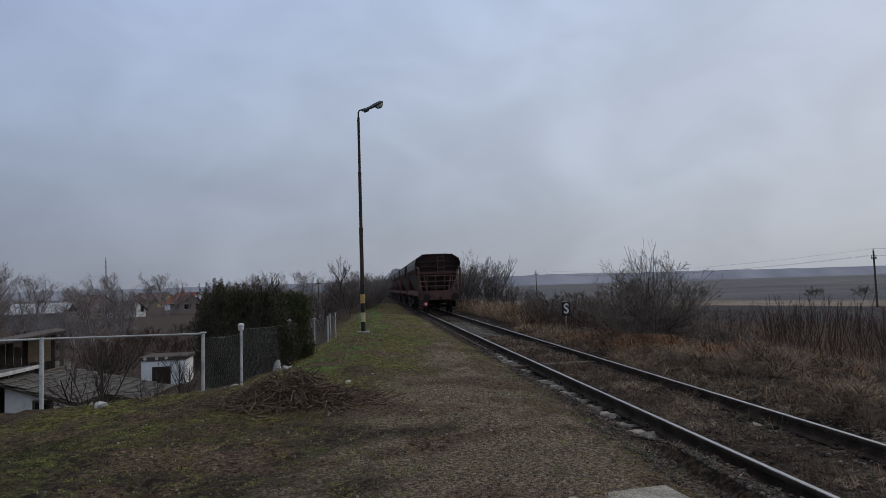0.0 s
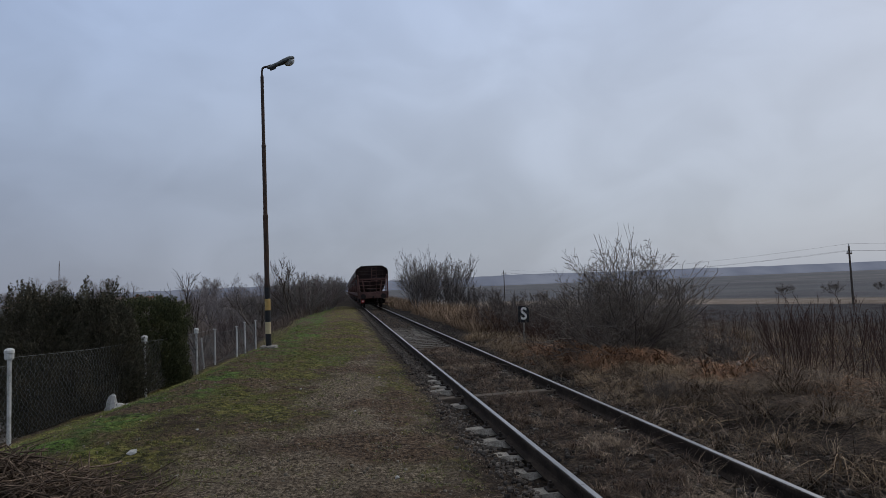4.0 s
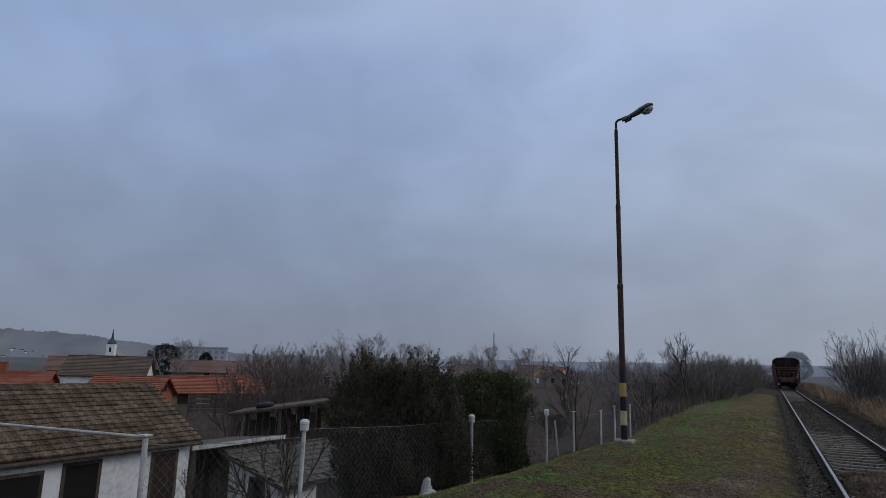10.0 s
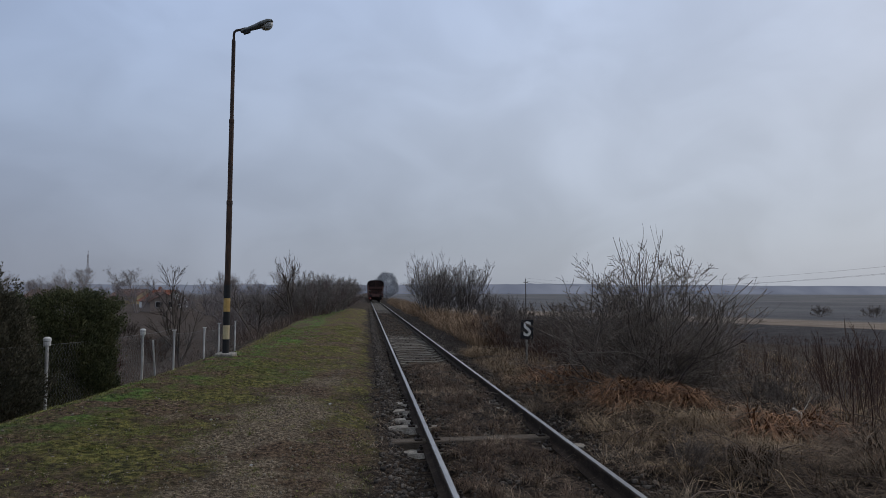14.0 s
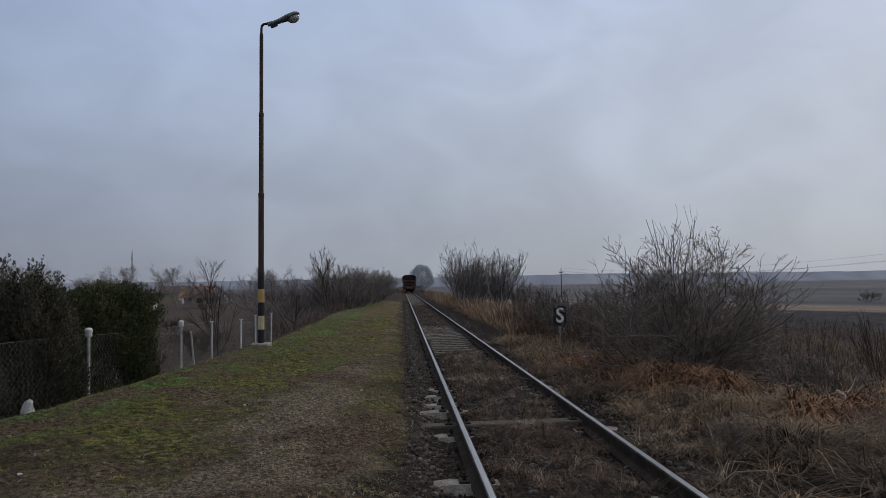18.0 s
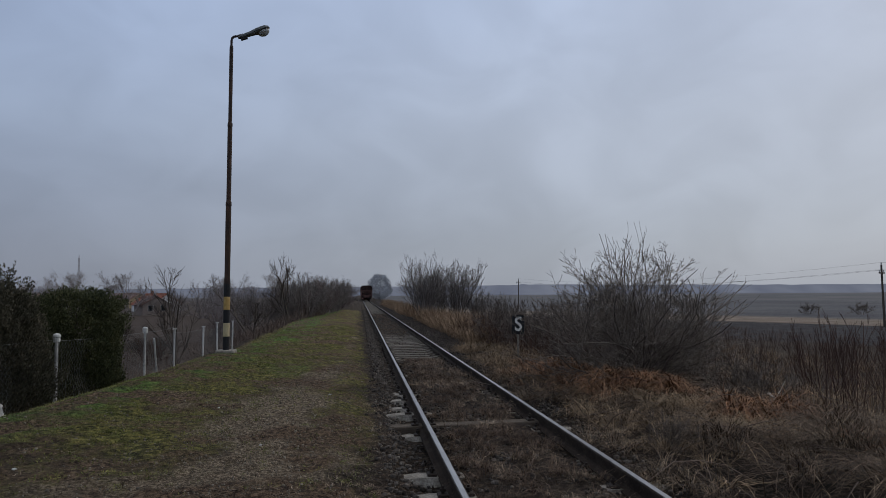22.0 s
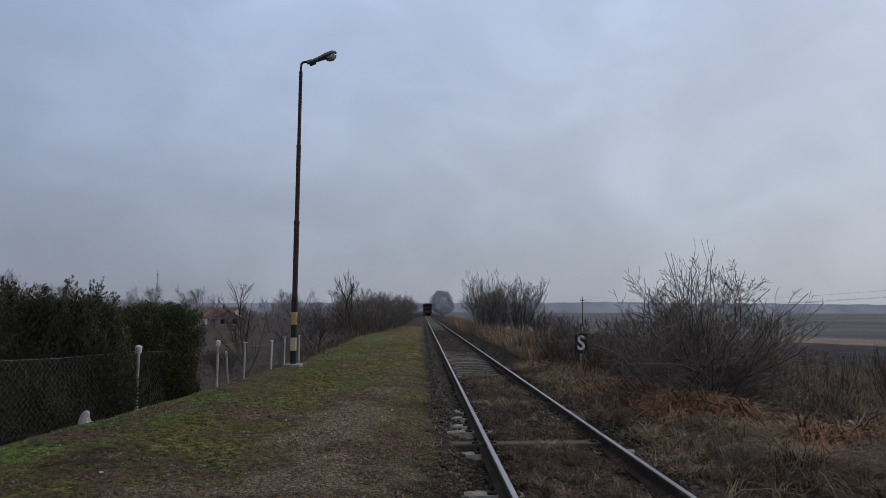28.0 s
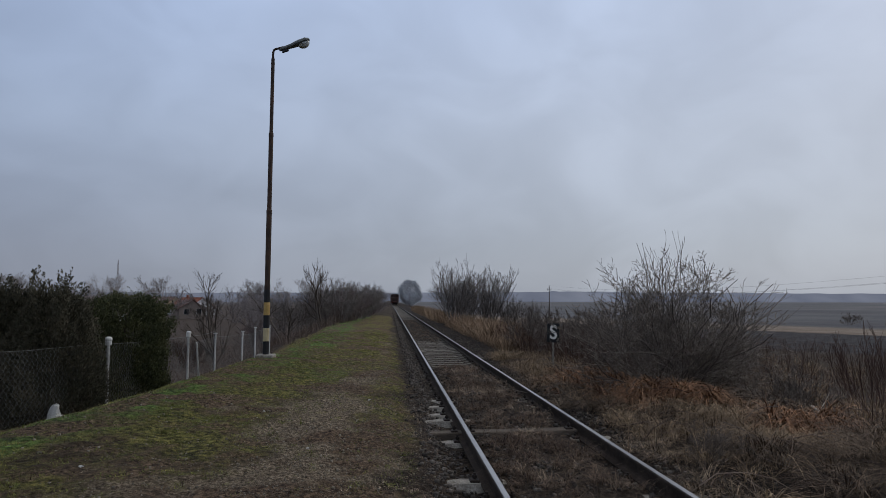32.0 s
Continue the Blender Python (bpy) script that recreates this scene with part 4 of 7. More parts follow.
# ---- street lamp ----
def build_lamp():
    x, y, z = -4.49, 20.3, 0.27
    lamp = thing("street_lamp", pose(x, y, z), "tall rusty steel street lamp with black and yellow bands", "street lamp")
    bm = box(-0.2, -0.2, -0.25, 0.2, 0.2, 0.07, 0.02)
    part("footing", bm, M["concrete"], lamp, "square concrete footing")
    part("pole", lathe([(0.068, 0.0), (0.068, 1.62), (0.062, 1.66), (0.062, 3.3), (0.052, 3.36), (0.052, 5.1), (0.042, 5.17), (0.042, 6.95), (0.03, 7.0)], 14), M["pole_steel"], lamp)
    for a, b, m, w in ((0.07, 0.36, "black_paint", "black painted band"), (0.364, 0.66, "cream_paint", "faded yellow painted band"), (0.664, 0.95, "black_paint", "black painted band"), (0.954, 1.24, "yellow_paint", "yellow painted band"), (1.244, 1.53, "black_paint", "black painted band")):
        part("band", lathe([(0.070, a), (0.0715, a + 0.004), (0.0715, b - 0.004), (0.070, b)], 14), M[m], lamp, w)
    for zc, r in ((3.33, 0.066), (5.14, 0.056)):
        part("collar", lathe([(r - 0.006, zc - 0.05), (r, zc - 0.04), (r, zc + 0.03), (r - 0.01, zc + 0.05)], 14), M["pole_steel"], lamp)
    bend = [(0, 0, 6.95), (0, 0, 7.10), (0.012, 0, 7.17), (0.05, 0.01, 7.21), (0.12, 0.03, 7.235), (0.24, 0.06, 7.29)]
    v, f = tubes([bend], [[0.027] * 6], 8)
    part("arm", mesh_from("arm", v, f, M["pole_steel"], True), None, lamp)
    # lamp head: a long hood that swells towards its end, a glass bowl below
    bm = bmesh.new()
    secs = [(0.0, 0.045, 0.03, 0.03), (0.08, 0.06, 0.045, 0.04), (0.3, 0.085, 0.06, 0.05), (0.48, 0.14, 0.085, 0.05), (0.66, 0.15, 0.09, 0.03), (0.74, 0.11, 0.06, 0.02), (0.77, 0.05, 0.025, 0.01)]
    rings = []
    for d, w, up, dn in secs:
        ring = []
        for k in range(12):
            a = 2 * math.pi * k / 12
            s, c = math.sin(a), math.cos(a)
            ring.append(bm.verts.new((d, w * c, (up if s > 0 else dn) * s)))
        rings.append(ring)
    for a, b in zip(rings, rings[1:]):
        for k in range(12):
            bm.faces.new((a[k], a[(k + 1) % 12], b[(k + 1) % 12], b[k]))
    bm.faces.new(rings[0][::-1])
    bm.faces.new(rings[-1])
    m = pose(0.14, 0.035, 7.2, 0, -26, 14)
    bmesh.ops.recalc_face_normals(bm, faces=bm.faces)
    h = part("lamp_head", bm, M["lamp_shell"], lamp, "grey weathered lamp hood")
    h.matrix_basis = m
    bm = bmesh.new()
    bmesh.ops.create_uvsphere(bm, u_segments=16, v_segments=10, radius=1.0, matrix=pose(0.6, 0, -0.03) @ Matrix.Diagonal((0.15, 0.12, 0.115, 1)))
    g = part("bowl", bm, M["lamp_glass"], h, "cloudy glass bowl")
    bm = box(0.04, -0.035, -0.085, 0.2, 0.035, -0.02, 0.01)
    part("gear_box", bm, M["black_paint"], h)


build_lamp()


# ---- lineside sign ----
def build_sign():
    x, y = 2.08, 20.0
    z = zg(x, y)
    s = thing("lineside_sign", pose(x, y, 0), "black lineside board with a white letter S on a thin post", "railway sign")
    part("post", box(-0.022, 0.012, z - 0.3, 0.022, 0.05, 0.66, 0.004), M["concrete"], s, "grey post")
    w, h, r = 0.145, 0.22, 0.03
    pts = []
    for cx, cz, a0 in ((w - r, h - r, 0), (-w + r, h - r, 90), (-w + r, -h + r, 180), (w - r, -h + r, 270)):
        pts += [(cx + r * math.cos(radians(a0 + k * 30)), cz + r * math.sin(radians(a0 + k * 30))) for k in range(4)]
    bm = extrude_profile(pts, -0.012, 0.012)
    b = part("board", bm, M["black_paint"], s, "black board with rounded corners")
    b.matrix_basis = pose(0, 0, 0.82, 0, 2, 3)
    font = bpy.data.curves.new("letter", "FONT")
    font.body, font.size, font.align_x, font.align_y = "S", 0.40, "CENTER", "CENTER"
    font.extrude, font.offset = 0.003, 0.008
    tmp = new("letter", font)
    bpy.context.view_layer.update()
    me = bpy.data.meshes.new_from_object(tmp)
    bpy.data.objects.remove(tmp)
    me.materials.clear()
    me.materials.append(M["sign_white"])
    L = part("letter", me, None, b, "white letter S")
    L.matrix_basis = pose(0, -0.016, 0.0, 90, 0, 0) @ Matrix.Diagonal((1.0, 1.12, 1, 1))
    bm = box(-0.05, 0.0, -0.03, 0.05, 0.02, 0.03, 0.004)
    br = part("bracket", bm, M["bolt"], s)
    br.matrix_basis = pose(0, 0.01, 0.65)


build_sign()


# ---- chain-link fence ----
def wire_panel(p0, p1, z0, z1, h, step=0.047, r=0.0019):
    p0, p1 = np.array(p0, float), np.array(p1, float)
    L = np.linalg.norm(p1 - p0)
    n, m = int(L / step), int(h / step)
    paths = []
    for i in range(n):
        f = (i + 0.5) / n
        j = np.arange(m + 1)
        s = f + ((j + i) % 2 - 0.5) * 0.98 / n
        xy = p0[None] + (p1 - p0)[None] * s[:, None]
        sag = 0.02 * np.sin(f * 9 + j * 0.3)
        zz = (z0 + (z1 - z0) * s) + j * h / m
        off = np.array([p1[1] - p0[1], p0[0] - p1[0]]) / L
        paths.append(np.column_stack([xy + off[None] * (sag + 0.012 * (j % 2))[:, None], zz]))
    return tubes(paths, [[r] * (m + 1)] * n, 3)


POSTS = [(-6.85, 10.46, 0.02, 1.06, 0), (-6.68, 12.5, -0.07, 1.06, 1), (-6.28, 16.5, -0.19, 0.92, 1), (-6.24, 20.45, -0.29, 0.82, 1), (-6.23, 22.6, -0.28, 0.69, 0), (-5.87, 24.03, -0.28, 0.67, 0), (-5.9, 25.9, -0.33, 0.70, 0), (-5.8, 27.7, -0.39, 0.68, 0)]


def build_fence():
    f = thing("chain_link_fence", pose(0, 0, 0), "sagging chain-link fence on white-painted posts with domed caps", "fence")
    for x, y, z0, z1, cap in POSTS:
        lx, ly = rng.normal(0, 0.008), rng.normal(0, 0.008)
        p = part("post", rod((x, y, z0 - 0.35), (x + lx, y + ly, z1 - (0.05 if cap else 0)), 0.025, sides=10), M["post_paint"], f, "white-painted round post")
        if cap:
            bm = lathe([(0.045, -0.10), (0.052, -0.085), (0.052, -0.035), (0.046, -0.03), (0.058, -0.02), (0.058, 0.012), (0.045, 0.028), (0.02, 0.04)], 12)
            c = part("cap", bm, M["cap_white"], p, "white domed cap")
            c.matrix_basis = pose(x + lx, y + ly, z1)
        else:
            c = part("cap", box(-0.045, -0.045, -0.02, 0.045, 0.045, 0.0, 0.005), M["post_paint"], p)
            c.matrix_basis = pose(x + lx, y + ly, z1 + 0.018)
    p = part("post", rod((-9.0, 10.0, -0.3), (-9.0, 10.0, 1.11), 0.029, sides=10), M["post_paint"], f)
    for x, y, z0, z1 in ((-6.3, 21.35, -0.3, 0.55),):
        part("brace", rod((x, y + 0.2, z0 - 0.2), (x, y - 0.1, z1), 0.022, sides=8), M["post_paint"], f, "thin slanting brace")
    part("top_rail", rod((-6.85, 10.46, 1.05), (-9.0, 10.0, 1.09), 0.014, sides=8), M["post_paint"], f, "pale tubular top rail")
    part("top_rail", rod((-9.0, 10.0, 1.09), (-15.0, 8.9, 1.12), 0.014, sides=8), M["post_paint"], f, "pale tubular top rail")
    for a, b in zip(POSTS, POSTS[1:]):
        h = min(a[3] - a[2], b[3] - b[2]) - 0.14
        v, fc = wire_panel(a[:2], b[:2], a[2] + 0.06, b[2] + 0.06, h)
        part("wire_mesh", mesh_from("wire_mesh", v, fc, M["wire"]), None, f, "grey diamond wire netting")
        for zz in (a[3] - a[2] - 0.08,):
            v, fc = tubes([[(a[0], a[1], a[2] + zz), ((a[0] + b[0]) / 2, (a[1] + b[1]) / 2, (a[2] + b[2]) / 2 + zz - 0.03), (b[0], b[1], b[2] + zz)]], [[0.003] * 3], 4)
            part("strand", mesh_from("strand", v, fc, M["wire"]), None, f)


build_fence()


# ---- conifer hedge ----
def leaf_cards(pts, normals, size):
    """Small pointed sprays, one a point."""
    n = len(pts)
    up = normals * 0.6 + np.array([0, 0, 0.7]) + rng.normal(0, 0.35, (n, 3))
    up /= np.linalg.norm(up, axis=1)[:, None]
    side = np.cross(up, rng.normal(0, 1, (n, 3)))
    side /= np.linalg.norm(side, axis=1)[:, None] + 1e-9
    s = size * rng.uniform(0.6, 1.4, n)
    w = s * 0.24
    V = np.stack([pts - up * s[:, None] * 0.5, pts + side * w[:, None], pts + up * s[:, None] * 0.6, pts - side * w[:, None]], 1).reshape(-1, 3)
    b = np.arange(n) * 4
    return V, [np.stack([b, b + 1, b + 2, b + 3], 1)]


def conifer(name, x, y, base, top, rx, ry, mat, label, seed, n=9000, tips=(), size=0.075, round_top=0.5, group="", ragged=0.0, foot=0.72):
    gen = np.random.default_rng(seed)
    t = thing(name, pose(x, y, base), label, "conifer", group)
    h = top - base
    part("trunk", rod((0, 0, -0.2), (0, 0, h * 0.8), 0.07, 0.02, 7), M["bark"], t)
    # boughs: each a plume of sprays that points up and out
    m = n // 60
    u, a = gen.uniform(0.0, 1.0, m), gen.uniform(0, 2 * math.pi, m)
    lump = 1 + (0.14 + 0.3 * ragged) * np.sin(3 * a + 7 * u + seed) + (0.1 + 0.2 * ragged) * np.sin(7 * a - 11 * u + 2 * seed)
    prof = np.minimum(1.0, foot + (1.6 if foot > 0.5 else 1.1) * u) * np.clip(1 - np.clip((u - round_top) / (1 - round_top), 0, 1) ** 2.4, 0, 1) ** 0.7
    r = prof * lump * (1 - 0.4 * gen.uniform(0, 1, m) ** 2)
    root = np.stack([rx * r * np.cos(a) * 0.86, ry * r * np.sin(a) * 0.86, h * (0.01 + 0.92 * u)], 1)
    aim = np.stack([np.cos(a) * rx * 0.28, np.sin(a) * ry * 0.28, 0.16 + ragged * gen.uniform(0, 1, m) * u], 1)
    s = gen.uniform(0, 1, (m, 60))
    pts = root[:, None] + aim[:, None] * s[..., None] * gen.uniform(0.6, 1.2, (m, 1, 1))
    pts = pts + gen.normal(0, 1, (m, 60, 3)) * (0.085 * (1.15 - s))[..., None] * max(1.0, rx)
    nor = np.repeat(np.stack([np.cos(a), np.sin(a), 0.3 + 0 * a], 1), 60, 0)
    chunks = [leaf_cards(pts.reshape(-1, 3), nor, size)]
    for tx, ty, tz in tips:
        for stem in range(7):
            k = 110
            uu, aa = gen.uniform(0, 1, k), gen.uniform(0, 2 * math.pi, k)
            rr = 0.085 * (1.1 - uu) * gen.uniform(0.2, 1.3, k)
            ox, oy, oz = gen.normal(0, 0.1), gen.normal(0, 0.1), gen.uniform(-0.22, 0)
            z0 = top - 0.5
            p = np.stack([tx - x + ox * uu + rr * np.cos(aa), ty - y + oy * uu + rr * np.sin(aa), z0 - base + (tz + (oz if stem else 0) - z0) * uu], 1)
            chunks.append(leaf_cards(p, np.stack([np.cos(aa), np.sin(aa), 0.5 + 0 * aa], 1), size * 0.9))
    part("crown", mesh_from("crown", *merged(chunks), M[mat]), None, t)
    return t


HEDGE = "conifer hedge"
SHAGGY, DENSE = "dark shaggy juniper grown through a wire fence", "dense dark green thuja with a rounded top"
conifer("juniper", -7.55, 15.35, -0.6, 1.72, 0.72, 0.7, "juniper", SHAGGY, 3, 72000, ((-7.7, 15.2, 2.08), (-7.86, 15.3, 2.04), (-7.6, 15.3, 1.98), (-8.1, 15.3, 1.95), (-7.5, 14.9, 1.85)), 0.037, 0.5, HEDGE, 0.3, 0.42)
conifer("juniper", -6.78, 15.75, -0.5, 1.6, 0.62, 0.62, "juniper", SHAGGY, 5, 68000, ((-6.45, 15.3, 2.06), (-6.53, 15.3, 1.95), (-6.88, 15.3, 2.08), (-6.96, 15.3, 1.92), (-7.2, 15.4, 1.9)), 0.037, 0.5, HEDGE, 0.3, 0.55)
conifer("juniper", -7.5, 16.5, -0.6, 1.55, 0.72, 0.7, "juniper", SHAGGY, 8, 58000, ((-6.9, 16.2, 1.72), (-7.5, 16.1, 1.74)), 0.037, 0.55, HEDGE, 0.3, 0.5)
conifer("thuja", -7.4, 17.4, -0.6, 1.6, 0.78, 0.72, "thuja", DENSE, 11, 70000, (), 0.038, 0.75, HEDGE)
conifer("thuja", -6.68, 18.1, -0.6, 1.7, 0.7, 0.72, "thuja", DENSE, 13, 84000, (), 0.038, 0.84, HEDGE)


# ---- goods train ----
WAGON_LENGTH, WAGONS = 12.6, 9
TRAIN = [(0, 38.2), (2, 48.6), (5, 63.6), (6, 68.6), (9, 85.6), (13, 109.5), (19, 140.0), (23, 163.0), (28, 195.0), (32, 222.0)]


def hopper_wagon(last):
    w = thing("hopper_wagon", pose(0, 0, 0), "rust-brown hopper wagon with a tapered end and open end platform", "railway wagon", "wagons of the goods train")
    prof = [(0.9, 3.77), (1.34, 3.48), (1.42, 3.22), (1.42, 2.72), (1.36, 2.57)]
    full = prof + [(-x, z) for x, z in prof[::-1]]
    bm = extrude_profile(full, 1.0, WAGON_LENGTH - 1.0)
    for v in bm.verts:
        slope = 1.75 + 0.5 * (3.77 - v.co.z) / 1.2
        v.co.y = slope if v.co.y < 2 else WAGON_LENGTH - slope
    body = part("body", bm, M["wagon_dark"], w)
    # lower hopper, drawn in towards the chutes
    bm = bmesh.new()
    rings = []
    for z, hx, y0 in ((2.565, 1.34, 2.3), (1.9, 1.15, 2.7), (1.2, 0.85, 3.8)):
        rings.append([bm.verts.new(p) for p in ((-hx, y0, z), (hx, y0, z), (hx, WAGON_LENGTH - y0, z), (-hx, WAGON_LENGTH - y0, z))])
    for a, b in zip(rings, rings[1:]):
        for k in range(4):
            bm.faces.new((a[k], a[(k + 1) % 4], b[(k + 1) % 4], b[k]))
    bm.faces.new(rings[0])
    bm.faces.new(rings[-1][::-1])
    bmesh.ops.recalc_face_normals(bm, faces=bm.faces)
    part("chute", bm, M["wagon_dark"], w)
    # roof sheet and swing hatch, rounded
    arc = [(0.88 * math.cos(radians(a)), 3.76 + 0.035 * math.sin(radians(a))) for a in range(0, 181, 20)]
    part("roof", extrude_profile(arc, 1.6, WAGON_LENGTH - 1.6), M["wagon_roof"], w, "greyish curved roof hatch")
    for sx in (-1, 1):
        bm2 = [(sx * 1.43, 2.85), (sx * 1.45, 3.18), (sx * 1.365, 3.47), (sx * 0.92, 3.76), (sx * 0.92, 3.79), (sx * 1.385, 3.5), (sx * 1.475, 3.19), (sx * 1.455, 2.85)]
        part("roof_flank", extrude_profile(bm2 if sx > 0 else bm2[::-1], 1.6, WAGON_LENGTH - 1.6), M["wagon_roof"], w, "greyish curved roof hatch")
        for k in range(9):
            y = 1.75 + k * (WAGON_LENGTH - 3.5) / 8
            part("rib", box(sx * 1.42, y - 0.04, 2.6, sx * 1.475, y + 0.04, 2.84, 0.008), M["wagon_red"], w)
        part("sill", box(sx * 1.22, 0.55, 1.12, sx * 1.36, WAGON_LENGTH - 0.55, 1.4, 0.01), M["wagon_red"], w)
        for y in (0.72, WAGON_LENGTH - 0.72):
            part("corner_post", box(sx * 1.24, y - 0.06, 1.35, sx * 1.36, y + 0.06, 2.85, 0.01), M["wagon_red"], w)
    for flip in (0, 1):
        def Y(v):
            return WAGON_LENGTH - v if flip else v

        part("buffer_beam", box(-1.32, Y(0.55), 0.86, 1.32, Y(0.72), 1.38, 0.015), M["wagon_red"], w, "red-brown buffer beam")
        part("platform", box(-1.3, Y(0.6), 1.39, 1.3, Y(2.0), 1.45), M["wagon_red"], w)
        for z in (1.72, 2.02, 2.36):
            part("handrail", rod((-1.3, Y(0.66), z), (1.3, Y(0.66), z), 0.032, sides=6), M["wagon_red"], w)
        for x in (-0.78, -0.25, 0.3, 0.8):
            part("upright", rod((x, Y(0.66), 1.42), (x, Y(0.66), 2.38), 0.03, sides=6), M["wagon_red"], w)
        for sx in (-1, 1):
            part("strut", rod((sx * 1.15, Y(0.7), 1.45), (sx * 1.25, Y(1.75), 2.75), 0.06, sides=6), M["wagon_red"], w)
            b = part("buffer", rod((sx * 0.875, Y(0.0), 1.05), (sx * 0.875, Y(0.06), 1.05), 0.23, sides=16), M["underframe"], w, "round black buffer")
            part("buffer_stem", rod((sx * 0.875, Y(0.05), 1.05), (sx * 0.875, Y(0.56), 1.05), 0.09, sides=10), M["underframe"], b)
            part("step", box(sx * 1.05, Y(0.62), 0.42, sx * 1.35, Y(0.85), 0.46), M["wagon_red"], w)
            part("step_hanger", box(sx * 1.05, Y(0.62), 0.46, sx * 1.09, Y(0.68), 0.9), M["wagon_red"], w)
        for k, z in enumerate((2.7, 3.0, 3.3)):
            part("end_rib", box(-1.2, Y(1.75 + 0.5 * (3.77 - z) / 1.2 - 0.06), z - 0.035, 1.2, Y(1.75 + 0.5 * (3.77 - z) / 1.2 + 0.02), z + 0.035), M["wagon_dark"], w)
        lad = part("ladder", rod((-0.05, Y(1.3), 2.3), (-0.05, Y(1.28), 3.72), 0.026, sides=6), M["wagon_red"], w, "iron ladder")
        part("ladder_side", rod((0.38, Y(1.3), 2.3), (0.38, Y(1.28), 3.72), 0.026, sides=6), M["wagon_red"], lad)
        for k in range(6):
            part("rung", rod((-0.05, Y(1.29), 2.42 + 0.23 * k), (0.38, Y(1.29), 2.42 + 0.23 * k), 0.018, sides=6), M["wagon_red"], lad)
        for sx in (-1, 1):
            part("brace", rod((sx * 1.25, Y(0.72), 2.8), (sx * 1.33, Y(1.7), 2.95), 0.05, sides=6), M["wagon_red"], w)
            part("leg", rod((sx * 0.7, Y(1.9), 1.42), (sx * 0.9, Y(2.02), 2.62), 0.06, sides=6), M["wagon_red"], w)
        part("crossbar", box(-1.3, Y(1.62), 2.5, 1.3, Y(1.72), 2.64, 0.01), M["wagon_red"], w)
        part("brake_cylinder", rod((-0.5, Y(1.5), 1.62), (0.35, Y(1.5), 1.62), 0.17, sides=12), M["underframe"], w)
        part("coupling_hook", box(-0.06, Y(0.2), 0.9, 0.06, Y(0.56), 1.08, 0.02), M["underframe"], w)
        part("brake_hose", rod((0.35, Y(0.5), 0.95), (0.33, Y(0.4), 0.5), 0.03, sides=6), M["underframe"], w)
    axles = []
    for yb in (2.5, WAGON_LENGTH - 2.5):
        bogie = part("bogie", box(-0.2, yb - 0.3, 0.5, 0.2, yb + 0.3, 1.1, 0.02), M["underframe"], w, "black two-axle bogie")
        for sx in (-1, 1):
            part("side_frame", box(sx * 0.95, yb - 1.25, 0.42, sx * 1.08, yb + 1.25, 0.78, 0.04), M["underframe"], bogie)
        part("bolster", box(-1.05, yb - 0.18, 0.6, 1.05, yb + 0.18, 0.95, 0.02), M["underframe"], bogie)
        for ya in (yb - 0.9, yb + 0.9):
            bm = bmesh.new()
            add_rod(bm, (-1.0, 0, 0), (1.0, 0, 0), 0.08, sides=8)
            for sx in (-1, 1):
                add_rod(bm, (sx * 0.69, 0, 0), (sx * 0.82, 0, 0), 0.46, sides=20)
                for k in range(4):
                    a = k * math.pi / 2
                    add_rod(bm, (sx * 0.825, 0.25 * math.cos(a), 0.25 * math.sin(a)), (sx * 0.835, 0.25 * math.cos(a), 0.25 * math.sin(a)), 0.05, sides=6)
            ax = part("wheelset", bm, M["underframe"], bogie, "steel wheelset")
            ax.matrix_basis = pose(0, ya, 0.46)
            axles.append((ax, ya))
    if last:
        d = part("tail_disc", rod((-0.92, 0.47, 0.64), (-0.92, 0.495, 0.64), 0.15, sides=20), M["tail_red"], w, "round red tail disc with a pale centre")
        part("tail_centre", rod((-0.92, 0.46, 0.64), (-0.92, 0.47, 0.64), 0.075, sides=16), M["sign_white"], d)
        part("bracket", box(-0.95, 0.5, 0.6, -0.89, 0.55, 1.0), M["underframe"], d)
    return w, axles


WAGON_OBJECTS = []


def build_train():
    first, axles = hopper_wagon(True)
    tagged(first, "rust-brown hopper wagon at the train's tail, with tail disc")
    WAGON_OBJECTS.append((first, axles))
    plain, ax2 = hopper_wagon(False)
    WAGON_OBJECTS.append((plain, ax2))
    for k in range(2, WAGONS):
        WAGON_OBJECTS.append((copy_thing(plain, pose(0, 0, 0)), []))


build_train()


